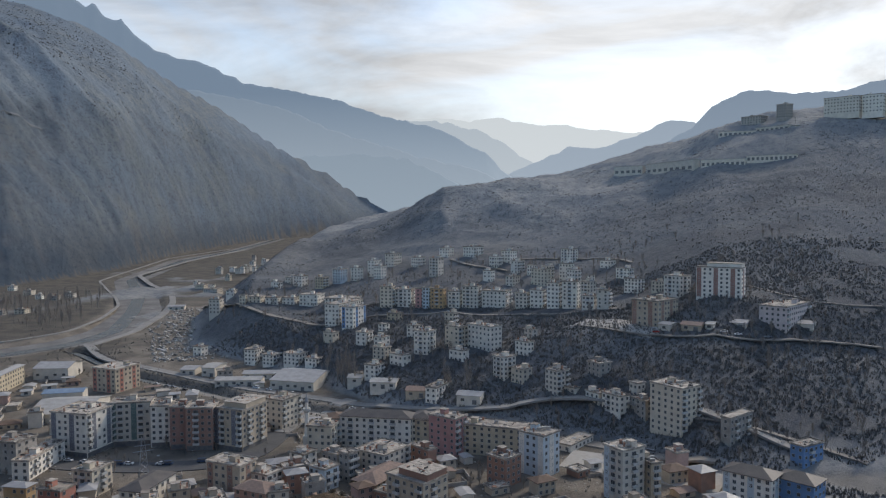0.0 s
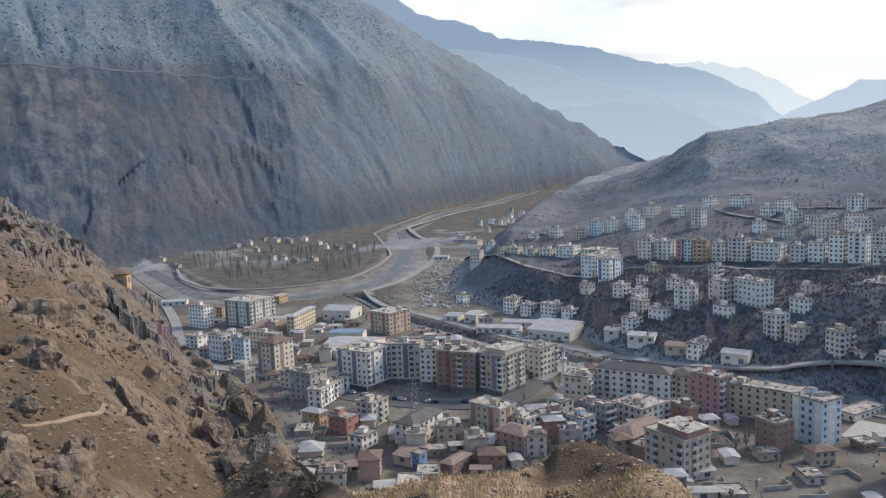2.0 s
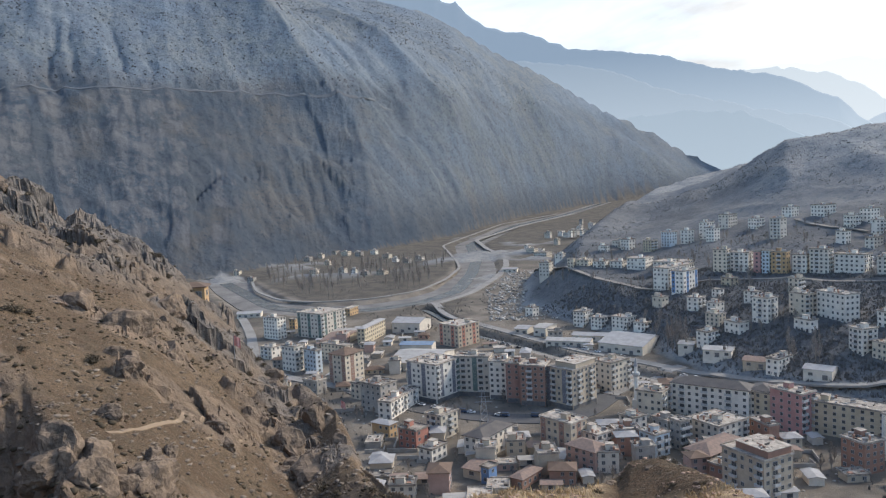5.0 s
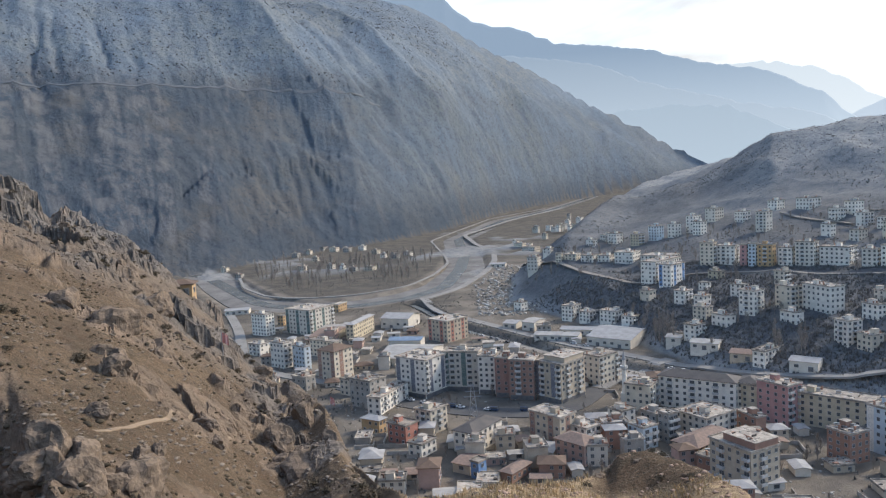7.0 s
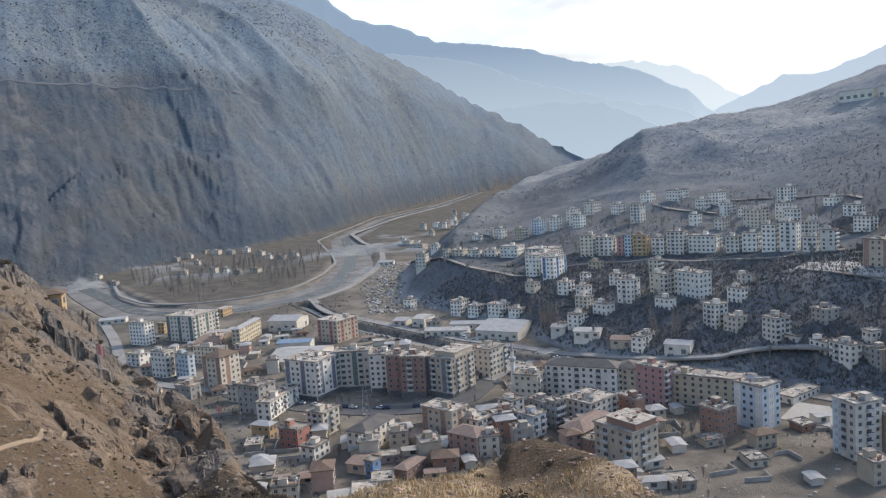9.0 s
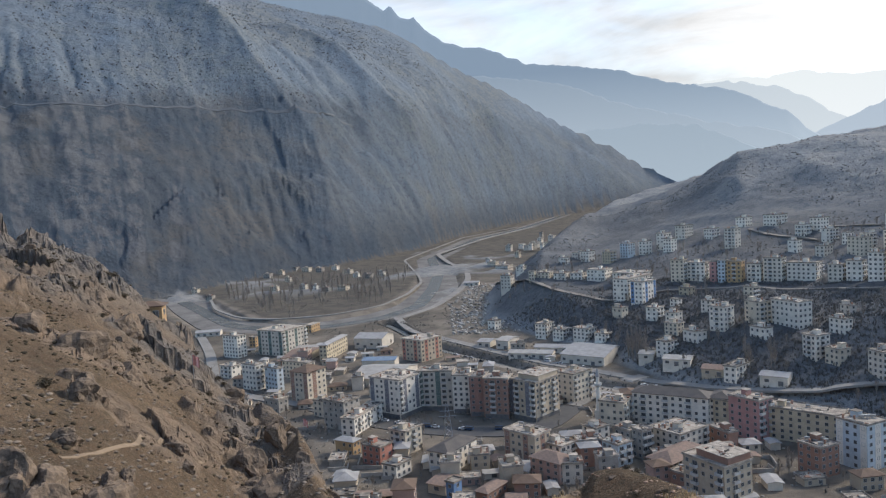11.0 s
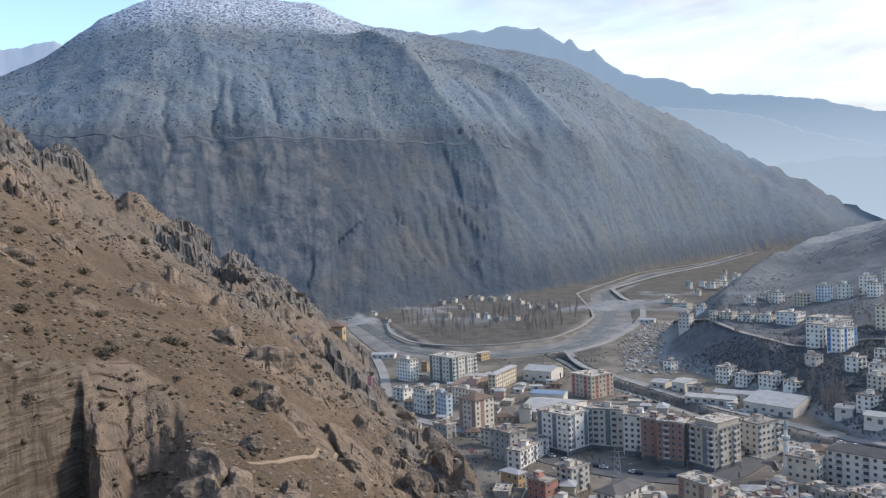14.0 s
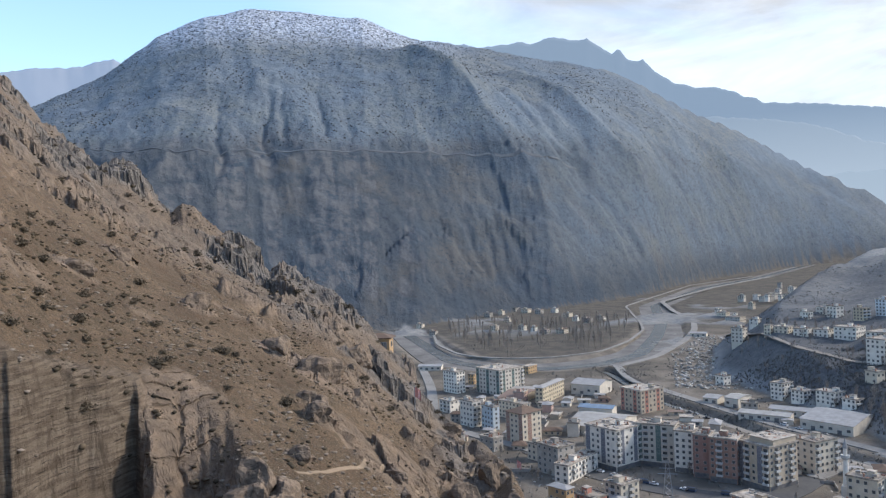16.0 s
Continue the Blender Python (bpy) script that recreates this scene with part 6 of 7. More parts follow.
# ---- shrubs, rocks and trees ----
def shrub_mesh(seed):
    """Twigs that fan up from the root, each with small leaf tufts."""
    rng = random.Random(seed)
    verts, faces, slots = [], [], []
    for _ in range(46):
        a, lean, ln = rng.uniform(0, 6.28), rng.uniform(0.15, 1.15), rng.uniform(0.5, 1.0)
        tip = Vector((math.cos(a) * math.sin(lean), math.sin(a) * math.sin(lean), math.cos(lean) * 0.9)) * ln
        side = Vector((-math.sin(a), math.cos(a), 0)) * 0.018
        b = len(verts)
        verts += [tuple(-side), tuple(side), tuple(tip)]
        faces.append((b, b + 1, b + 2))
        slots.append(0)
        for _ in range(9):
            c = tip * rng.uniform(0.45, 1.05) + Vector((rng.gauss(0, 0.09), rng.gauss(0, 0.09), rng.gauss(0, 0.07)))
            u = Vector((rng.gauss(0, 1), rng.gauss(0, 1), rng.gauss(0, 1))).normalized() * rng.uniform(0.04, 0.10)
            v = Vector((rng.gauss(0, 1), rng.gauss(0, 1), rng.gauss(0, 1))).normalized() * rng.uniform(0.04, 0.10)
            b = len(verts)
            verts += [tuple(c - u), tuple(c + v), tuple(c + u), tuple(c - v)]
            faces.append((b, b + 1, b + 2, b + 3))
            slots.append(1)
    return mesh_of("shrub", verts, faces, [TWIG, LEAF], slots)


TWIG = material("twig_bark", (0.13, 0.105, 0.085), 0.9)
LEAF = island_material("dry_leaf", (0.085, 0.072, 0.05), (0.15, 0.12, 0.085))
SHRUBS = [shrub_mesh(s) for s in range(5)]
places = spots(640, (-72, -3), (30, 235), 23, lambda x, y, z: (np.hypot(x, y) < 0.97 * np.interp(polar(x, y)[0], SPUR_AZ, SPUR_R)) & (fbm(x, y, 30, 2, 82) > 0.45), 0.75)
for k, (px, py, pz) in enumerate(places[:170]):
    ob = new("shrub", SHRUBS[k % 5])
    s = dice.uniform(0.7, 1.9)
    ob.matrix_basis = pose(px, py, pz - 0.08, 0, 0, dice.uniform(0, 360)) @ Matrix.Diagonal((s, s, s * 0.85, 1))
    tagged(ob, "dry brown thorn shrub on the stony slope", "shrub", "shrubs of the spur")

hump = spots(90, (-14, -5), (38, 50), 41, lambda x, y, z: z > 60)
for k, (px, py, pz) in enumerate(hump[:9]):
    ob = new("shrub", SHRUBS[k % 5])
    s = dice.uniform(0.25, 0.55)
    ob.matrix_basis = pose(px, py, pz - 0.08, 0, 0, dice.uniform(0, 360)) @ Matrix.Diagonal((s, s, s * 0.8, 1))
    tagged(ob, "dry brown thorn shrub on the stony slope", "shrub", "shrubs of the spur")


def rock_mesh(seed, tall):
    """A cracked, angular block of rock."""
    bm = bmesh.new()
    bmesh.ops.create_icosphere(bm, subdivisions=4, radius=1.0)
    off = Vector((seed * 7.3, seed * 3.1, seed * 5.7))
    rng = random.Random(seed)
    cuts = [(Vector((rng.gauss(0, 1), rng.gauss(0, 1), rng.gauss(0, 0.6))).normalized(), rng.uniform(0.5, 0.85)) for _ in range(9)]
    for v in bm.verts:
        c = v.co.copy()
        for n, d in cuts:
            over = c.dot(n) - d
            if over > 0:
                c -= n * over * 0.92
        c += c.normalized() * (0.16 * noise.fractal(c * 2.2 + off, 1.0, 2.0, 4) + 0.10 * abs(noise.noise(Vector((c.x * 6, c.y * 6, c.z * 1.5)) + off)))
        v.co = Vector((c.x, c.y, c.z * tall))
    me = bpy.data.meshes.new("rock")
    bm.to_mesh(me)
    bm.free()
    me.materials.append(ROCK)
    return me


ROCK = material("crag_rock", (0.225, 0.168, 0.120), 0.92, (0.095, 0.074, 0.056), 0.9, bump=0.35, fine=4.0)
ROCKS = [rock_mesh(s, t) for s, t in ((1, 0.9), (2, 1.3), (3, 0.7), (4, 1.6), (5, 1.1), (6, 2.0))]


def rock(x, y, size, kind, turn=0.0, sink=0.35, tip=0.0):
    ob = new("rock", ROCKS[kind])
    ob.matrix_basis = pose(x, y, ground_z(x, y) + size * (0.1 - sink), tip, 0, turn) @ Matrix.Diagonal((size * 1.15, size, size * 0.8, 1))
    return tagged(ob, "weathered grey-brown crag on the spur", "rock", "crags of the spur")


for k, (cx, cy, cr, ch) in enumerate(CRAGS):
    rock(cx, cy, (1.0 if cr < 2.5 else 0.8) * cr, (1, 4, 0, 3, 1)[k % 5], 67 * k % 360, 0.55, 8 * (k % 3) - 8)
rock(-77.8, 70.3, 1.6, 3, 110, 0.35, 0)
rock(-63.5, 55.3, 0.9, 1, 6, 0.35, 0)
rock(-104.0, 118.4, 1.2, 1, 85, 0.35, 0)
rock(-79.9, 69.8, 1.5, 1, 222, 0.35, 0)
rock(-64.8, 53.8, 0.9, 4, 176, 0.35, 0)
rock(-66.0, 73.4, 0.8, 3, 189, 0.35, 0)
rock(-57.0, 55.4, 1.0, 3, 306, 0.35, 0)
rock(-54.4, 50.7, 1.1, 5, 91, 0.35, 0)
rock(-68.2, 96.8, 1.8, 5, 326, 0.35, 10)
rock(-56.5, 85.4, 1.4, 3, 135, 0.35, 10)
rock(-61.6, 81.9, 1.6, 1, 6, 0.35, 0)
rock(-54.7, 38.2, 0.9, 4, 234, 0.35, 0)
rock(-52.2, 40.1, 1.0, 5, 263, 0.35, 0)
rock(-93.7, 119.0, 1.2, 4, 201, 0.35, 0)
rock(-86.2, 112.5, 1.1, 1, 236, 0.35, 0)
rock(-209.3, 140.2, 1.7, 5, 316, 0.35, 0)
rock(-181.8, 100.8, 1.6, 5, 23, 0.35, 0)
rock(-177.1, 88.5, 1.5, 3, 266, 0.35, 0)
rock(-166.1, 96.1, 1.3, 3, 82, 0.35, 0)
rock(-180.6, 81.2, 1.5, 5, 157, 0.35, 0)
rock(-186.9, 79.0, 1.5, 3, 351, 0.35, 0)
rock(-165.4, 125.8, 1.4, 3, 13, 0.35, 0)
rock(-154.4, 127.9, 1.2, 1, 201, 0.35, 0)
rock(-136.9, 127.3, 1.2, 5, 326, 0.35, 0)
rock(-104.5, 102.8, 0.9, 3, 135, 0.35, 0)
rock(-177.6, 125.8, 1.4, 1, 63, 0.35, 0)
rock(-160.9, 100.0, 1.3, 3, 158, 0.35, 0)
rock(-61.4, 38.8, 0.9, 5, 306, 0.35, 0)
rock(-59.0, 39.5, 0.9, 3, 204, 0.35, 0)
rock(-56.2, 39.8, 0.9, 5, 67, 0.35, 0)
rock(-64.2, 48.3, 0.6, 1, 13, 0.35, 0)
rock(-9.5, 32.9, 0.2, 0, 219, 0.35, 0)
rock(-11.2, 32.3, 0.2, 2, 266, 0.35, 0)
rock(-7.2, 42.2, 0.3, 0, 70, 0.35, 0)
rock(-4.1, 38.7, 0.3, 2, 331, 0.35, 0)
rock(-9.3, 41.7, 0.4, 0, 252, 0.35, 0)
rock(-14.1, 34.4, 0.2, 4, 70, 0.35, 0)
rock(-73.4, 106.6, 1.3, 5, 70, 0.35, 0)
rock(-102.3, 106.7, 0.8, 3, 9, 0.35, 0)
rock(-204.6, 96.4, 1.5, 5, 104, 0.35, 0)


def bare_tree_mesh(seed, height, spread, limbs=34, twigs=4):
    """A leafless poplar: tapered trunk and steep limbs that fork into thin twigs."""
    rng = random.Random(seed)
    verts, faces = [], []

    def limb(a, b, ra, rb, sides):
        axis = (b - a).normalized()
        u = axis.orthogonal().normalized()
        w = axis.cross(u)
        base = len(verts)
        for c, r in ((a, ra), (b, rb)):
            verts.extend(tuple(c + u * r * math.cos(6.283 * k / sides) + w * r * math.sin(6.283 * k / sides)) for k in range(sides))
        faces.extend((base + k, base + (k + 1) % sides, base + sides + (k + 1) % sides, base + sides + k) for k in range(sides))

    top = Vector((rng.gauss(0, 0.2), rng.gauss(0, 0.2), height))
    mids = [Vector((0, 0, -0.3)), top * 0.35 + Vector((0.1, 0.05, 0)), top * 0.7, top]
    for k in range(3):
        limb(mids[k], mids[k + 1], 0.26 - 0.08 * k, 0.18 - 0.08 * k + 0.01, 6)
    for k in range(limbs):
        h = rng.uniform(0.16, 0.95)
        a = rng.uniform(0, 6.28)
        ln = spread * height * (1.05 - h) * rng.uniform(0.6, 1.1)
        start = top * h
        end = start + Vector((math.cos(a) * ln * 0.4, math.sin(a) * ln * 0.4, ln))
        limb(start, end, 0.10, 0.05, 4)
        for _ in range(twigs):
            f = start.lerp(end, rng.uniform(0.35, 0.95))
            b = rng.uniform(0, 6.28)
            limb(f, f + Vector((math.cos(b) * ln * 0.16, math.sin(b) * ln * 0.16, ln * rng.uniform(0.25, 0.45))), 0.065, 0.03, 3)
    return mesh_of("bare_tree", verts, faces, [BARK])


BARK = material("poplar_bark", (0.30, 0.262, 0.225), 0.9, (0.21, 0.182, 0.155), 1.0)
TREES = [bare_tree_mesh(1, 15, 0.42), bare_tree_mesh(2, 12, 0.5), bare_tree_mesh(3, 18, 0.38), bare_tree_mesh(4, 8, 0.7), bare_tree_mesh(5, 8, 0.75, 20, 3)]


def bare_tree(x, y, kind, size=1.0):
    ob = new("bare_tree", TREES[kind])
    ob.matrix_basis = pose(x, y, ground_z(x, y), 0, 0, dice.uniform(0, 360)) @ Matrix.Diagonal((size, size, size, 1))
    if kind == 3:
        return tagged(ob, "small leafless garden tree with many thin twigs", "tree", "garden trees")
    return tagged(ob, "tall leafless grey poplar on the valley floor", "tree", "poplars by the river")


tree_rng = random.Random(9)
for _ in range(200):
    a, r = radians(tree_rng.uniform(-38, -23)), tree_rng.uniform(860, 1180)
    tx, ty = r * math.sin(a), r * math.cos(a)
    if ground_z(tx, ty) < 5 and float(line_distance(np.array([tx]), np.array([ty]), RIVER)[0]) > 45:
        bare_tree(tx, ty, tree_rng.randint(0, 2), tree_rng.uniform(0.8, 1.3))
bare_tree(-68.1, 497.3, 2, 1.3)
bare_tree(-65.1, 494.0, 2, 1.4)
bare_tree(-61.8, 491.9, 2, 1.2)
bare_tree(-58.4, 488.6, 2, 1.3)
bare_tree(-71.4, 501.7, 0, 1.3)
bare_tree(0.9, 454.1, 2, 1.2)
bare_tree(3.3, 454.1, 0, 1.0)
bare_tree(14.0, 452.7, 2, 1.2)
bare_tree(16.0, 451.4, 2, 1.0)
bare_tree(21.3, 446.3, 3, 1)
bare_tree(-33.6, 463.9, 3, 1)
bare_tree(200.6, 433.2, 3, 1)
bare_tree(180.4, 412.7, 0, 1)
bare_tree(176.5, 524.4, 3, 1)
bare_tree(186.9, 452.6, 1, 0.8)
bare_tree(198.5, 451.6, 3, 1)
bare_tree(-92.3, 540.6, 1, 1)
bare_tree(-80.5, 530.1, 0, 1)


# ---- landmarks ----
def tapered(name, rings, sides, mat):
    """A turned shape from (radius, height) rings."""
    verts = [(r * math.cos(6.2832 * k / sides), r * math.sin(6.2832 * k / sides), z) for r, z in rings for k in range(sides)]
    faces = [(j * sides + k, j * sides + (k + 1) % sides, (j + 1) * sides + (k + 1) % sides, (j + 1) * sides + k) for j in range(len(rings) - 1) for k in range(sides)]
    faces += [tuple(range(sides))[::-1], tuple((len(rings) - 1) * sides + k for k in range(sides))]
    return mesh_of(name, verts, faces, [mat])


def minaret(x, y, height):
    ob = new("minaret")
    ob.matrix_basis = pose(x, y, ground_z(x, y))
    h = height
    part("base", boxes("base", [(0, 0, -1, 3.6, 3.6, 1 + 0.22 * h)], [WALLS["white"]]), ob)
    part("shaft", tapered("shaft", [(1.35, 0.22 * h), (1.2, 0.3 * h), (1.1, 0.66 * h)], 12, WALLS["white"]), ob)
    part("gallery", tapered("gallery", [(1.1, 0.64 * h), (1.9, 0.68 * h), (1.95, 0.72 * h), (1.75, 0.72 * h), (1.0, 0.70 * h)], 12, RAIL), ob)
    part("upper_shaft", tapered("upper_shaft", [(0.9, 0.69 * h), (0.85, 0.83 * h)], 12, WALLS["white"]), ob)
    part("cap", tapered("cap", [(1.15, 0.83 * h), (0.5, 0.93 * h), (0.05, h)], 12, ROOFS["hip_grey"]), ob)
    return tagged(ob, "slender white minaret with a single gallery", "minaret")


def pylon(x, y, height):
    """A lattice mast with three cross-arms."""
    ob = new("lattice_pylon")
    ob.matrix_basis = pose(x, y, ground_z(x, y), 0, 0, 25)
    foot, head = 2.4, 0.5

    def bar(name, a, b, r=0.09):
        a, b = Vector(a), Vector(b)
        me = tapered(name, [(r, 0), (r, (b - a).length)], 4, METAL)
        part(name, me, ob, Matrix.Translation(a) @ (b - a).to_track_quat("Z", "Y").to_matrix().to_4x4())

    def corner(k, f):
        s = foot + (head - foot) * f
        return ((-s, s, s, -s)[k] / 1, (-s, -s, s, s)[k] / 1, f * height)

    for k in range(4):
        bar("leg", corner(k, 0), corner(k, 1), 0.13)
        for j in range(7):
            f, g = j / 7, (j + 1) / 7
            bar("brace", corner(k, f), corner((k + 1) % 4, g), 0.07)
    for f, w in ((0.70, 4.2), (0.82, 3.6), (0.94, 3.0)):
        bar("cross_arm", (-w, 0, f * height), (w, 0, f * height), 0.12)
    return tagged(ob, "grey steel lattice power pylon", "pylon")


def flag(x, y, z, height):
    ob = new("flag")
    ob.matrix_basis = pose(x, y, z, 0, 0, 20)
    part("pole", tapered("pole", [(0.12, -1), (0.07, height)], 8, METAL), ob)
    n = 10
    verts = [(0.1 + 0.32 * height * i / n, 0.2 * math.sin(i * 0.9) * i / n, height - 0.1 - 0.55 * height * j - 0.2 * height * (i / n) ** 1.5) for j in (0, 1) for i in range(n + 1)]
    verts += [(vx, vy + 0.03, vz) for vx, vy, vz in verts]
    m = n + 1
    faces = [(i, i + 1, m + i + 1, m + i) for i in range(n)] + [(2 * m + i, 3 * m + i, 3 * m + i + 1, 2 * m + i + 1) for i in range(n)]
    part("cloth", mesh_of("cloth", verts, faces, [FLAG]), ob, None, "faded red cloth")
    return tagged(ob, "faded red flag on a steel pole", "flag")


FLAG = material("flag_cloth", (0.50, 0.16, 0.13), 0.8, (0.62, 0.40, 0.36), 0.8)


def gallery_wall(x, y, z, yaw, length, height, openings, roofed=True):
    """A long concrete gallery with a row of dark openings along its foot."""
    ob = new("gallery_building")
    ob.matrix_basis = pose(x, y, z, 0, 0, yaw)
    part("wall", boxes("wall", [(0, 0, -8, length, 9, 8 + height)], [WALLS["pale"]]), ob)
    part("roof", boxes("roof", [(0, 0, height, length + 1.4, 10.4, 0.5)], [ROOFS["hip_white"]]), ob)
    gap = length / openings
    me = boxes("opening", [(0, -0.03, 0, gap * 0.55, 0.12, min(3.6, height * 0.6))], [SHOP])
    for k in range(openings):
        part("opening", me, ob, pose((k + 0.5) * gap - length / 2, -4.5, 0.5))
    return tagged(ob, "long grey concrete gallery building with a row of openings", "gallery", "galleries on the hill")


FOOTPATH = material("trodden_earth", (0.285, 0.215, 0.148), 0.95, None, 0.5)
YARD = material("pale_dust", (0.40, 0.375, 0.335), 0.95, (0.30, 0.28, 0.25), 0.06)
minaret(-69.4, 375.5, 27.9)
pylon(-132.0, 324.8, 21.2)
flag(-96.5, 112.0, 89.3, 3.6)
flag(-216.9, 331.9, -0.1, 7.1)
gallery_wall(284.4, 936.5, 166.1, -75, 105.0, 11.0, 8)
gallery_wall(324.8, 872.6, 168.6, -31, 48.5, 7.4, 9)
gallery_wall(370.7, 849.3, 173.2, -29, 52.6, 5.8, 11)
gallery_wall(250.9, 1010.8, 166.8, -46, 43.5, 9.4, 5)
gallery_wall(376.2, 963.2, 211.4, -23, 45.5, 5.8, 8)
gallery_wall(409.9, 934.1, 214.2, -60, 45.8, 5.8, 7)
gallery_wall(446.4, 916.5, 214.0, 11, 47.4, 4.6, 7)
apartment(406.4, 986.0, 225.7, -48, 26.3, 18.0, 4, 3.05, "concrete")
apartment(436.4, 965.5, 234.1, -64, 13.8, 13.2, 5, 3.40, "concrete")
apartment(495.8, 938.1, 236.1, -44, 39.8, 12.0, 5, 3.9, "pale", balcony="side")
apartment(523.9, 920.1, 235.1, -45, 22.8, 12.0, 5, 4.2, "white")
apartment(554.8, 905.4, 233.9, -48, 45.4, 12.0, 5, 4.2, "pale", balcony="side")
apartment(-147.2, 156.7, 91.6, 30, 6.4, 5.0, 1, 3.4, "orange", roof="hip_brown")
for foot_line in ([(-59.9, 50.5), (-60.2, 52.5), (-61.8, 56.7), (-64.7, 64.3), (-70.0, 75.0)], [(-62.7, 66.8), (-65.8, 76.7), (-70.0, 85.8), (-75.0, 97.1), (-78.0, 106.5)]):
    tagged(ribbon("footpath", foot_line, 0.4, FOOTPATH, 0.08, step=0.6, level=False, skirt=0.2), "narrow trodden footpath across the slope", "footpath", kind="structure")
tagged(ribbon("yard", [(59, 356), (79, 347), (102, 333), (122, 321)], 26, YARD, 0.35), "pale dusty yard beside the stream", "yard", kind="structure")
tagged(ribbon("yard", [(92, 512), (108, 498), (122, 478), (136, 463)], 20, YARD, 0.5, level=False), "pale rubble yard on the hillside bench", "yard", kind="structure")


# ---- cars ----
CAR_PAINTS = [material("car_paint_white", (0.70, 0.70, 0.69), 0.3), material("car_paint_grey", (0.26, 0.27, 0.28), 0.3), material("car_paint_black", (0.03, 0.03, 0.033), 0.25),
              material("car_paint_red", (0.40, 0.04, 0.03), 0.3), material("car_paint_blue", (0.06, 0.09, 0.15), 0.3)]
TYRE = material("tyre_rubber", (0.02, 0.02, 0.02), 0.85)


def car_body(paint, van):
    prof = [(-2.1, 0.3), (-2.15, 0.75), (-1.95, 0.95), (-1.15, 1.0), (2.0, 1.05), (2.15, 0.7), (2.1, 0.3)] if not van else [(-2.4, 0.3), (-2.45, 0.9), (-2.3, 1.2), (2.4, 1.25), (2.45, 0.3)]
    n = len(prof)
    verts = [(px, s * 0.85, pz) for s in (-1, 1) for px, pz in prof]
    faces = [tuple(range(n)), tuple(range(2 * n - 1, n - 1, -1))] + [(k, n + k, n + (k + 1) % n, (k + 1) % n) for k in range(n)]
    return mesh_of("body", verts, faces, [paint])


def car_cabin(paint, van):
    prof = [(-1.15, 1.0), (-0.45, 1.48), (1.0, 1.5), (1.75, 1.04)] if not van else [(-2.2, 1.2), (-1.6, 1.95), (2.2, 2.0), (2.35, 1.25)]
    verts = [(px, s * (0.82 if k in (0, 3) else 0.66), pz) for s in (-1, 1) for k, (px, pz) in enumerate(prof)]
    faces = [(0, 1, 2, 3), (7, 6, 5, 4), (0, 4, 5, 1), (1, 5, 6, 2), (2, 6, 7, 3)]
    return mesh_of("cabin", verts, faces, [GLASS, paint], [0, 0, 0, 1, 0])


WHEEL = tapered("wheel", [(0.30, -0.1), (0.32, -0.06), (0.32, 0.06), (0.30, 0.1)], 10, TYRE)
CAR_MESHES = [(car_body(p, v), car_cabin(p, v)) for v in (False, True) for p in CAR_PAINTS]
CAR_WORDS = ("white", "grey", "black", "red", "blue")


def parked_car(x, y, yaw, paint, van=False, lift=0.45):
    ob = new("van" if van else "car")
    ob.matrix_basis = pose(x, y, ground_z(x, y) + lift, 0, 0, yaw)
    body, cabin = CAR_MESHES[paint + (5 if van else 0)]
    part("body", body, ob)
    part("cabin", cabin, ob)
    for sx in (-1.3, 1.35):
        for sy in (-0.8, 0.8):
            part("wheel", WHEEL, ob, pose(sx, sy, 0.32, 90, 0, 0))
    return tagged(ob, "parked %s %s at the roadside" % (CAR_WORDS[paint], "van" if van else "car"), "van" if van else "car", "parked vehicles")


car_rng = random.Random(21)
for line, n, off in (([(-225, 368), (-191, 353), (-158, 346), (-130, 345), (-100, 351)], 11, 4.0), ([(-202, 516), (-166, 491), (-105, 452)], 9, 1.5), ([(-28, 409), (23, 397), (89, 370), (120, 346)], 8, 1.5),
                     ([(-60, 452), (-25, 437), (10, 428)], 8, -2.0), ([(-150, 512), (-96, 483)], 4, 1.5), ([(128, 462), (170, 447), (200, 446)], 5, 1.5)):
    for k in range(n):
        f = (k + car_rng.uniform(0.1, 0.9)) / n * (len(line) - 1)
        i = min(int(f), len(line) - 2)
        (ax, ay), (bx, by) = line[i], line[i + 1]
        u = f - i
        ang = math.degrees(math.atan2(by - ay, bx - ax))
        nx, ny = -math.sin(radians(ang)), math.cos(radians(ang))
        parked_car(ax + (bx - ax) * u + nx * off, ay + (by - ay) * u + ny * off, ang + car_rng.choice((0, 180)), car_rng.choice((0, 0, 0, 1, 1, 2, 3, 4)), car_rng.random() < 0.25)

# the scrap yard by the river road, and rubble lots
SCRAP = island_material("scrap", (0.17, 0.16, 0.145), (0.50, 0.47, 0.42))
scrap_spots = spots(900, (-21.5, -16), (630, 980), 31, lambda x, y, z: (z < 3) & (line_distance(x, y, BANK) > 8) & (line_distance(x, y, HILL_ROAD) > 7) & (line_distance(x, y, RIVER) > 40))
tagged(scatter("scrap_heaps", scrap_spots, rng0.uniform(0.7, 2.2, len(scrap_spots)), SCRAP, 32, 0.6), "pale heaps of scrap and rubble by the road", "scrap heap", kind="stuff")
lot_spots = spots(3600, (-36, 20), (240, 470), 33, lambda x, y, z: (z < 3) & (fbm(x, y, 18, 3, 85) > 0.5))
tagged(scatter("rubble", lot_spots, 0.15 + 0.7 * rng0.uniform(0, 1, len(lot_spots)) ** 2, SCRAP, 34, 0.5), "broken concrete rubble in the building lots", "rubble", kind="stuff")

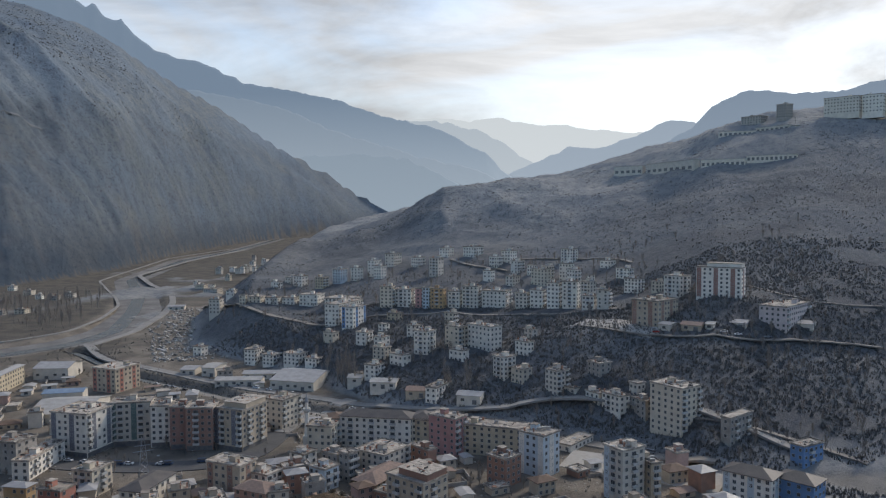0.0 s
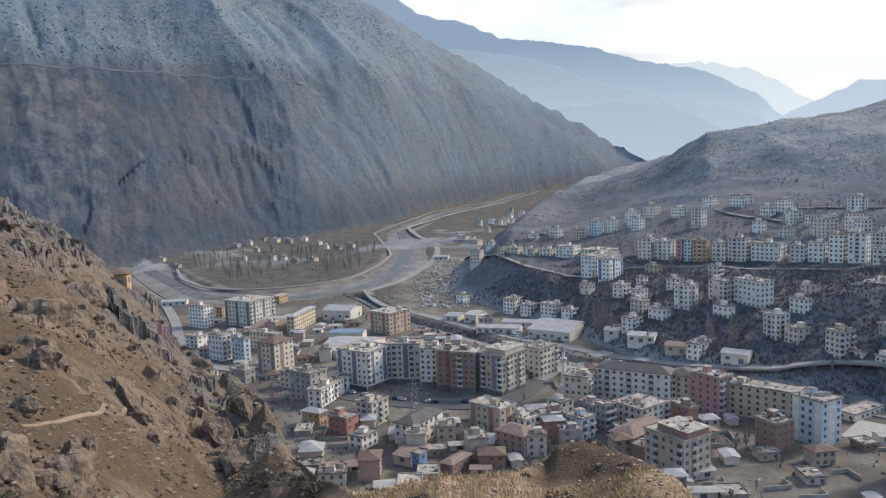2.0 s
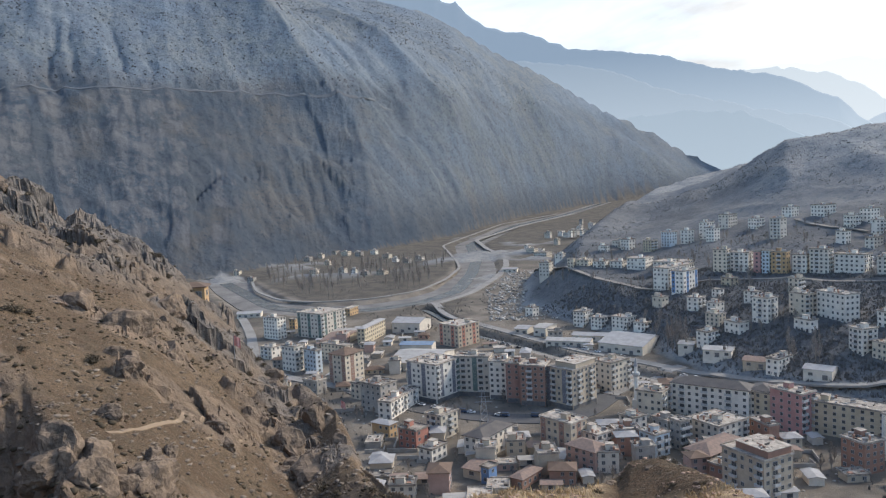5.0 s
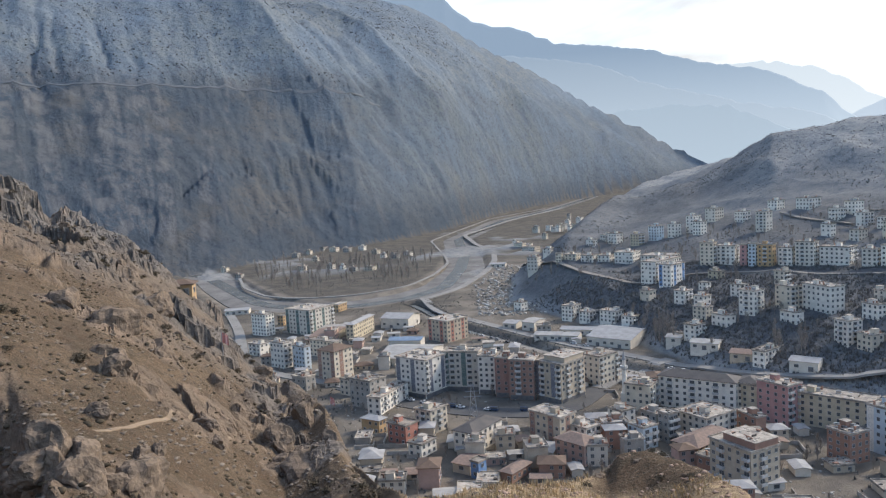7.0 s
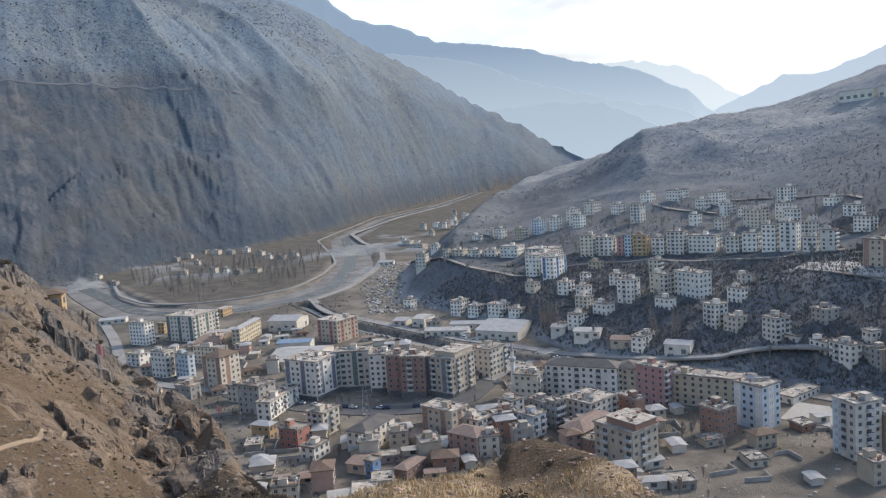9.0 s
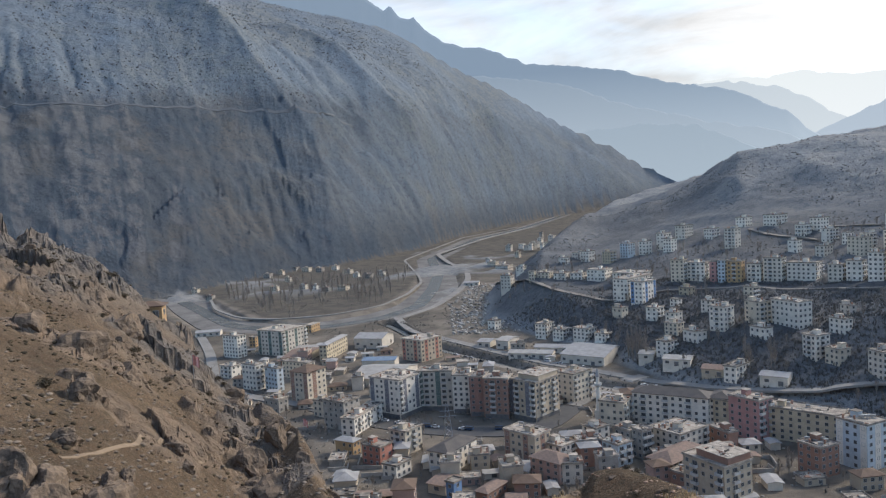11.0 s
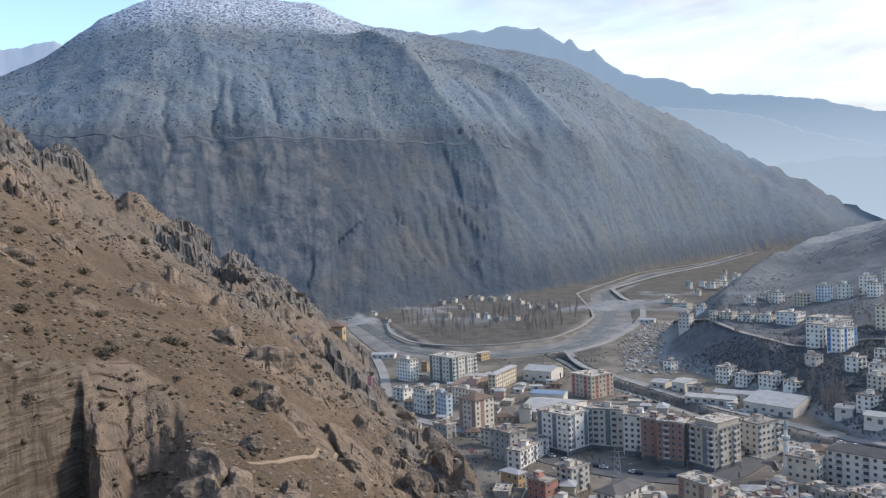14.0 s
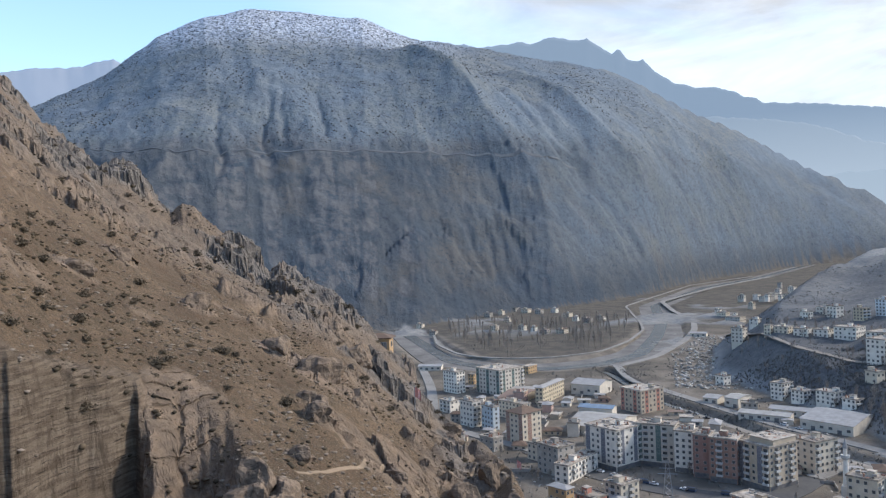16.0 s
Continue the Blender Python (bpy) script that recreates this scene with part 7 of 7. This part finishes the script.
# ---- low houses, sheds, garden walls and fruit trees that fill the lots ----
taken = [(o.location.x, o.location.y) for o in scene.collection.objects if o.parent is None and o.name.split(".")[0] in ("apartment_block", "house", "shed", "minaret", "lattice_pylon")]
lanes = [HILL_ROAD, PROMENADE, STREAM, [(-232, 372), (-191, 353), (-158, 346), (-130, 345), (-95, 352), (-88, 400), (-72, 452)]]
fill = random.Random(44)
low_sheets = ("rust", "sheet_grey", "sheet_grey", "sheet_white", "sheet_grey", "sheet_grey")


def free_spot(x, y, gap):
    if min(math.hypot(x - a, y - b) for a, b in taken) < gap:
        return False
    p, q = np.array([x]), np.array([y])
    return all(float(line_distance(p, q, lane)[0]) > 9 for lane in lanes) and -4 < ground_z(x, y) < 4


def garden_wall(x, y, yaw, length):
    ob = new("garden_wall", boxes("garden_wall", [(0, 0, -0.8, length, 0.25, 2.4), (0, 0, 1.6, length + 0.1, 0.4, 0.12), (length / 2, 3.0, -0.8, 0.25, 6.0, 2.4)], [WALLS["concrete"]]))
    ob.matrix_basis = pose(x, y, ground_z(x, y), 0, 0, yaw)
    return tagged(ob, "low bare concrete garden wall", "wall", "garden walls")


for az_lo, az_hi, r_lo, r_hi, count, gap in ((-31, 2, 250, 352, 900, 8.5), (-38, -26, 395, 640, 260, 13), (2, 22, 280, 372, 200, 12), (-22, -12, 400, 560, 160, 13), (-12, 8, 395, 440, 100, 11)):
    for _ in range(count):
        a, r = radians(fill.uniform(az_lo, az_hi)), fill.uniform(r_lo, r_hi)
        fx, fy = r * math.sin(a), r * math.cos(a)
        if not free_spot(fx, fy, gap):
            continue
        taken.append((fx, fy))
        turn = fill.choice((18, 22, 27, 108, 112)) + fill.uniform(-6, 6)
        pick = fill.random()
        if pick < 0.34:
            apartment(fx, fy, ground_z(fx, fy) - 0.2, turn, fill.uniform(7, 11), fill.uniform(6, 9), fill.randint(1, 3), 2.9, fill.choice(("concrete", "concrete", "cream", "pale", "brick", "beige", "pink", "beige")), roof=fill.choice(("flat", "flat", "flat", "hip_brown", "flat", "hip_grey")))
        elif pick < 0.62:
            shed(fx, fy, ground_z(fx, fy) - 0.2, turn, fill.uniform(5, 10), fill.uniform(4, 6.5), fill.uniform(2.3, 3.2), fill.choice(low_sheets))
        elif pick < 0.8:
            garden_wall(fx, fy, turn, fill.uniform(7, 14))
        else:
            bare_tree(fx, fy, 3, fill.uniform(0.6, 1.0))

# leafless garden trees among the houses, and the wooded slopes behind, too many to count
def joined_trees(name, spots_xyz, kind, seed):
    rng = np.random.RandomState(seed)
    me = TREES[kind]
    v = np.zeros(len(me.vertices) * 3, np.float32)
    me.vertices.foreach_get("co", v)
    v = v.reshape(-1, 3)
    f = [tuple(p.vertices) for p in me.polygons]
    verts, faces = [], []
    for x, y, z in spots_xyz:
        a, s = rng.uniform(0, 6.28), rng.uniform(0.45, 1.05)
        c, sn = math.cos(a) * s, math.sin(a) * s
        base = len(verts) * len(v)
        verts.append(np.stack([v[:, 0] * c - v[:, 1] * sn + x, v[:, 0] * sn + v[:, 1] * c + y, v[:, 2] * s + z], 1))
        faces += [tuple(q + base for q in p) for p in f]
    return new(name, mesh_of(name, np.concatenate(verts).tolist(), faces, [BARK]))


def clear_of_houses(p):
    return min(math.hypot(p[0] - a, p[1] - b) for a, b in taken) > 7


slope_trees = [p for p in spots(2200, (-17, 30), (360, 760), 51, lambda x, y, z: (z > 3) & (fbm(x, y, 40, 3, 91) > 0.44)) if clear_of_houses(p)][:560]
tagged(joined_trees("slope_trees", slope_trees, 4, 53), "leafless small trees crowding the wooded hillside", "trees", kind="stuff")
for px, py, pz in [p for p in spots(400, (-34, 14), (245, 420), 52, lambda x, y, z: (z < 3) & (fbm(x, y, 30, 3, 92) > 0.48)) if clear_of_houses(p)][:60]:
    bare_tree(px, py, 3, fill.uniform(0.5, 0.9))
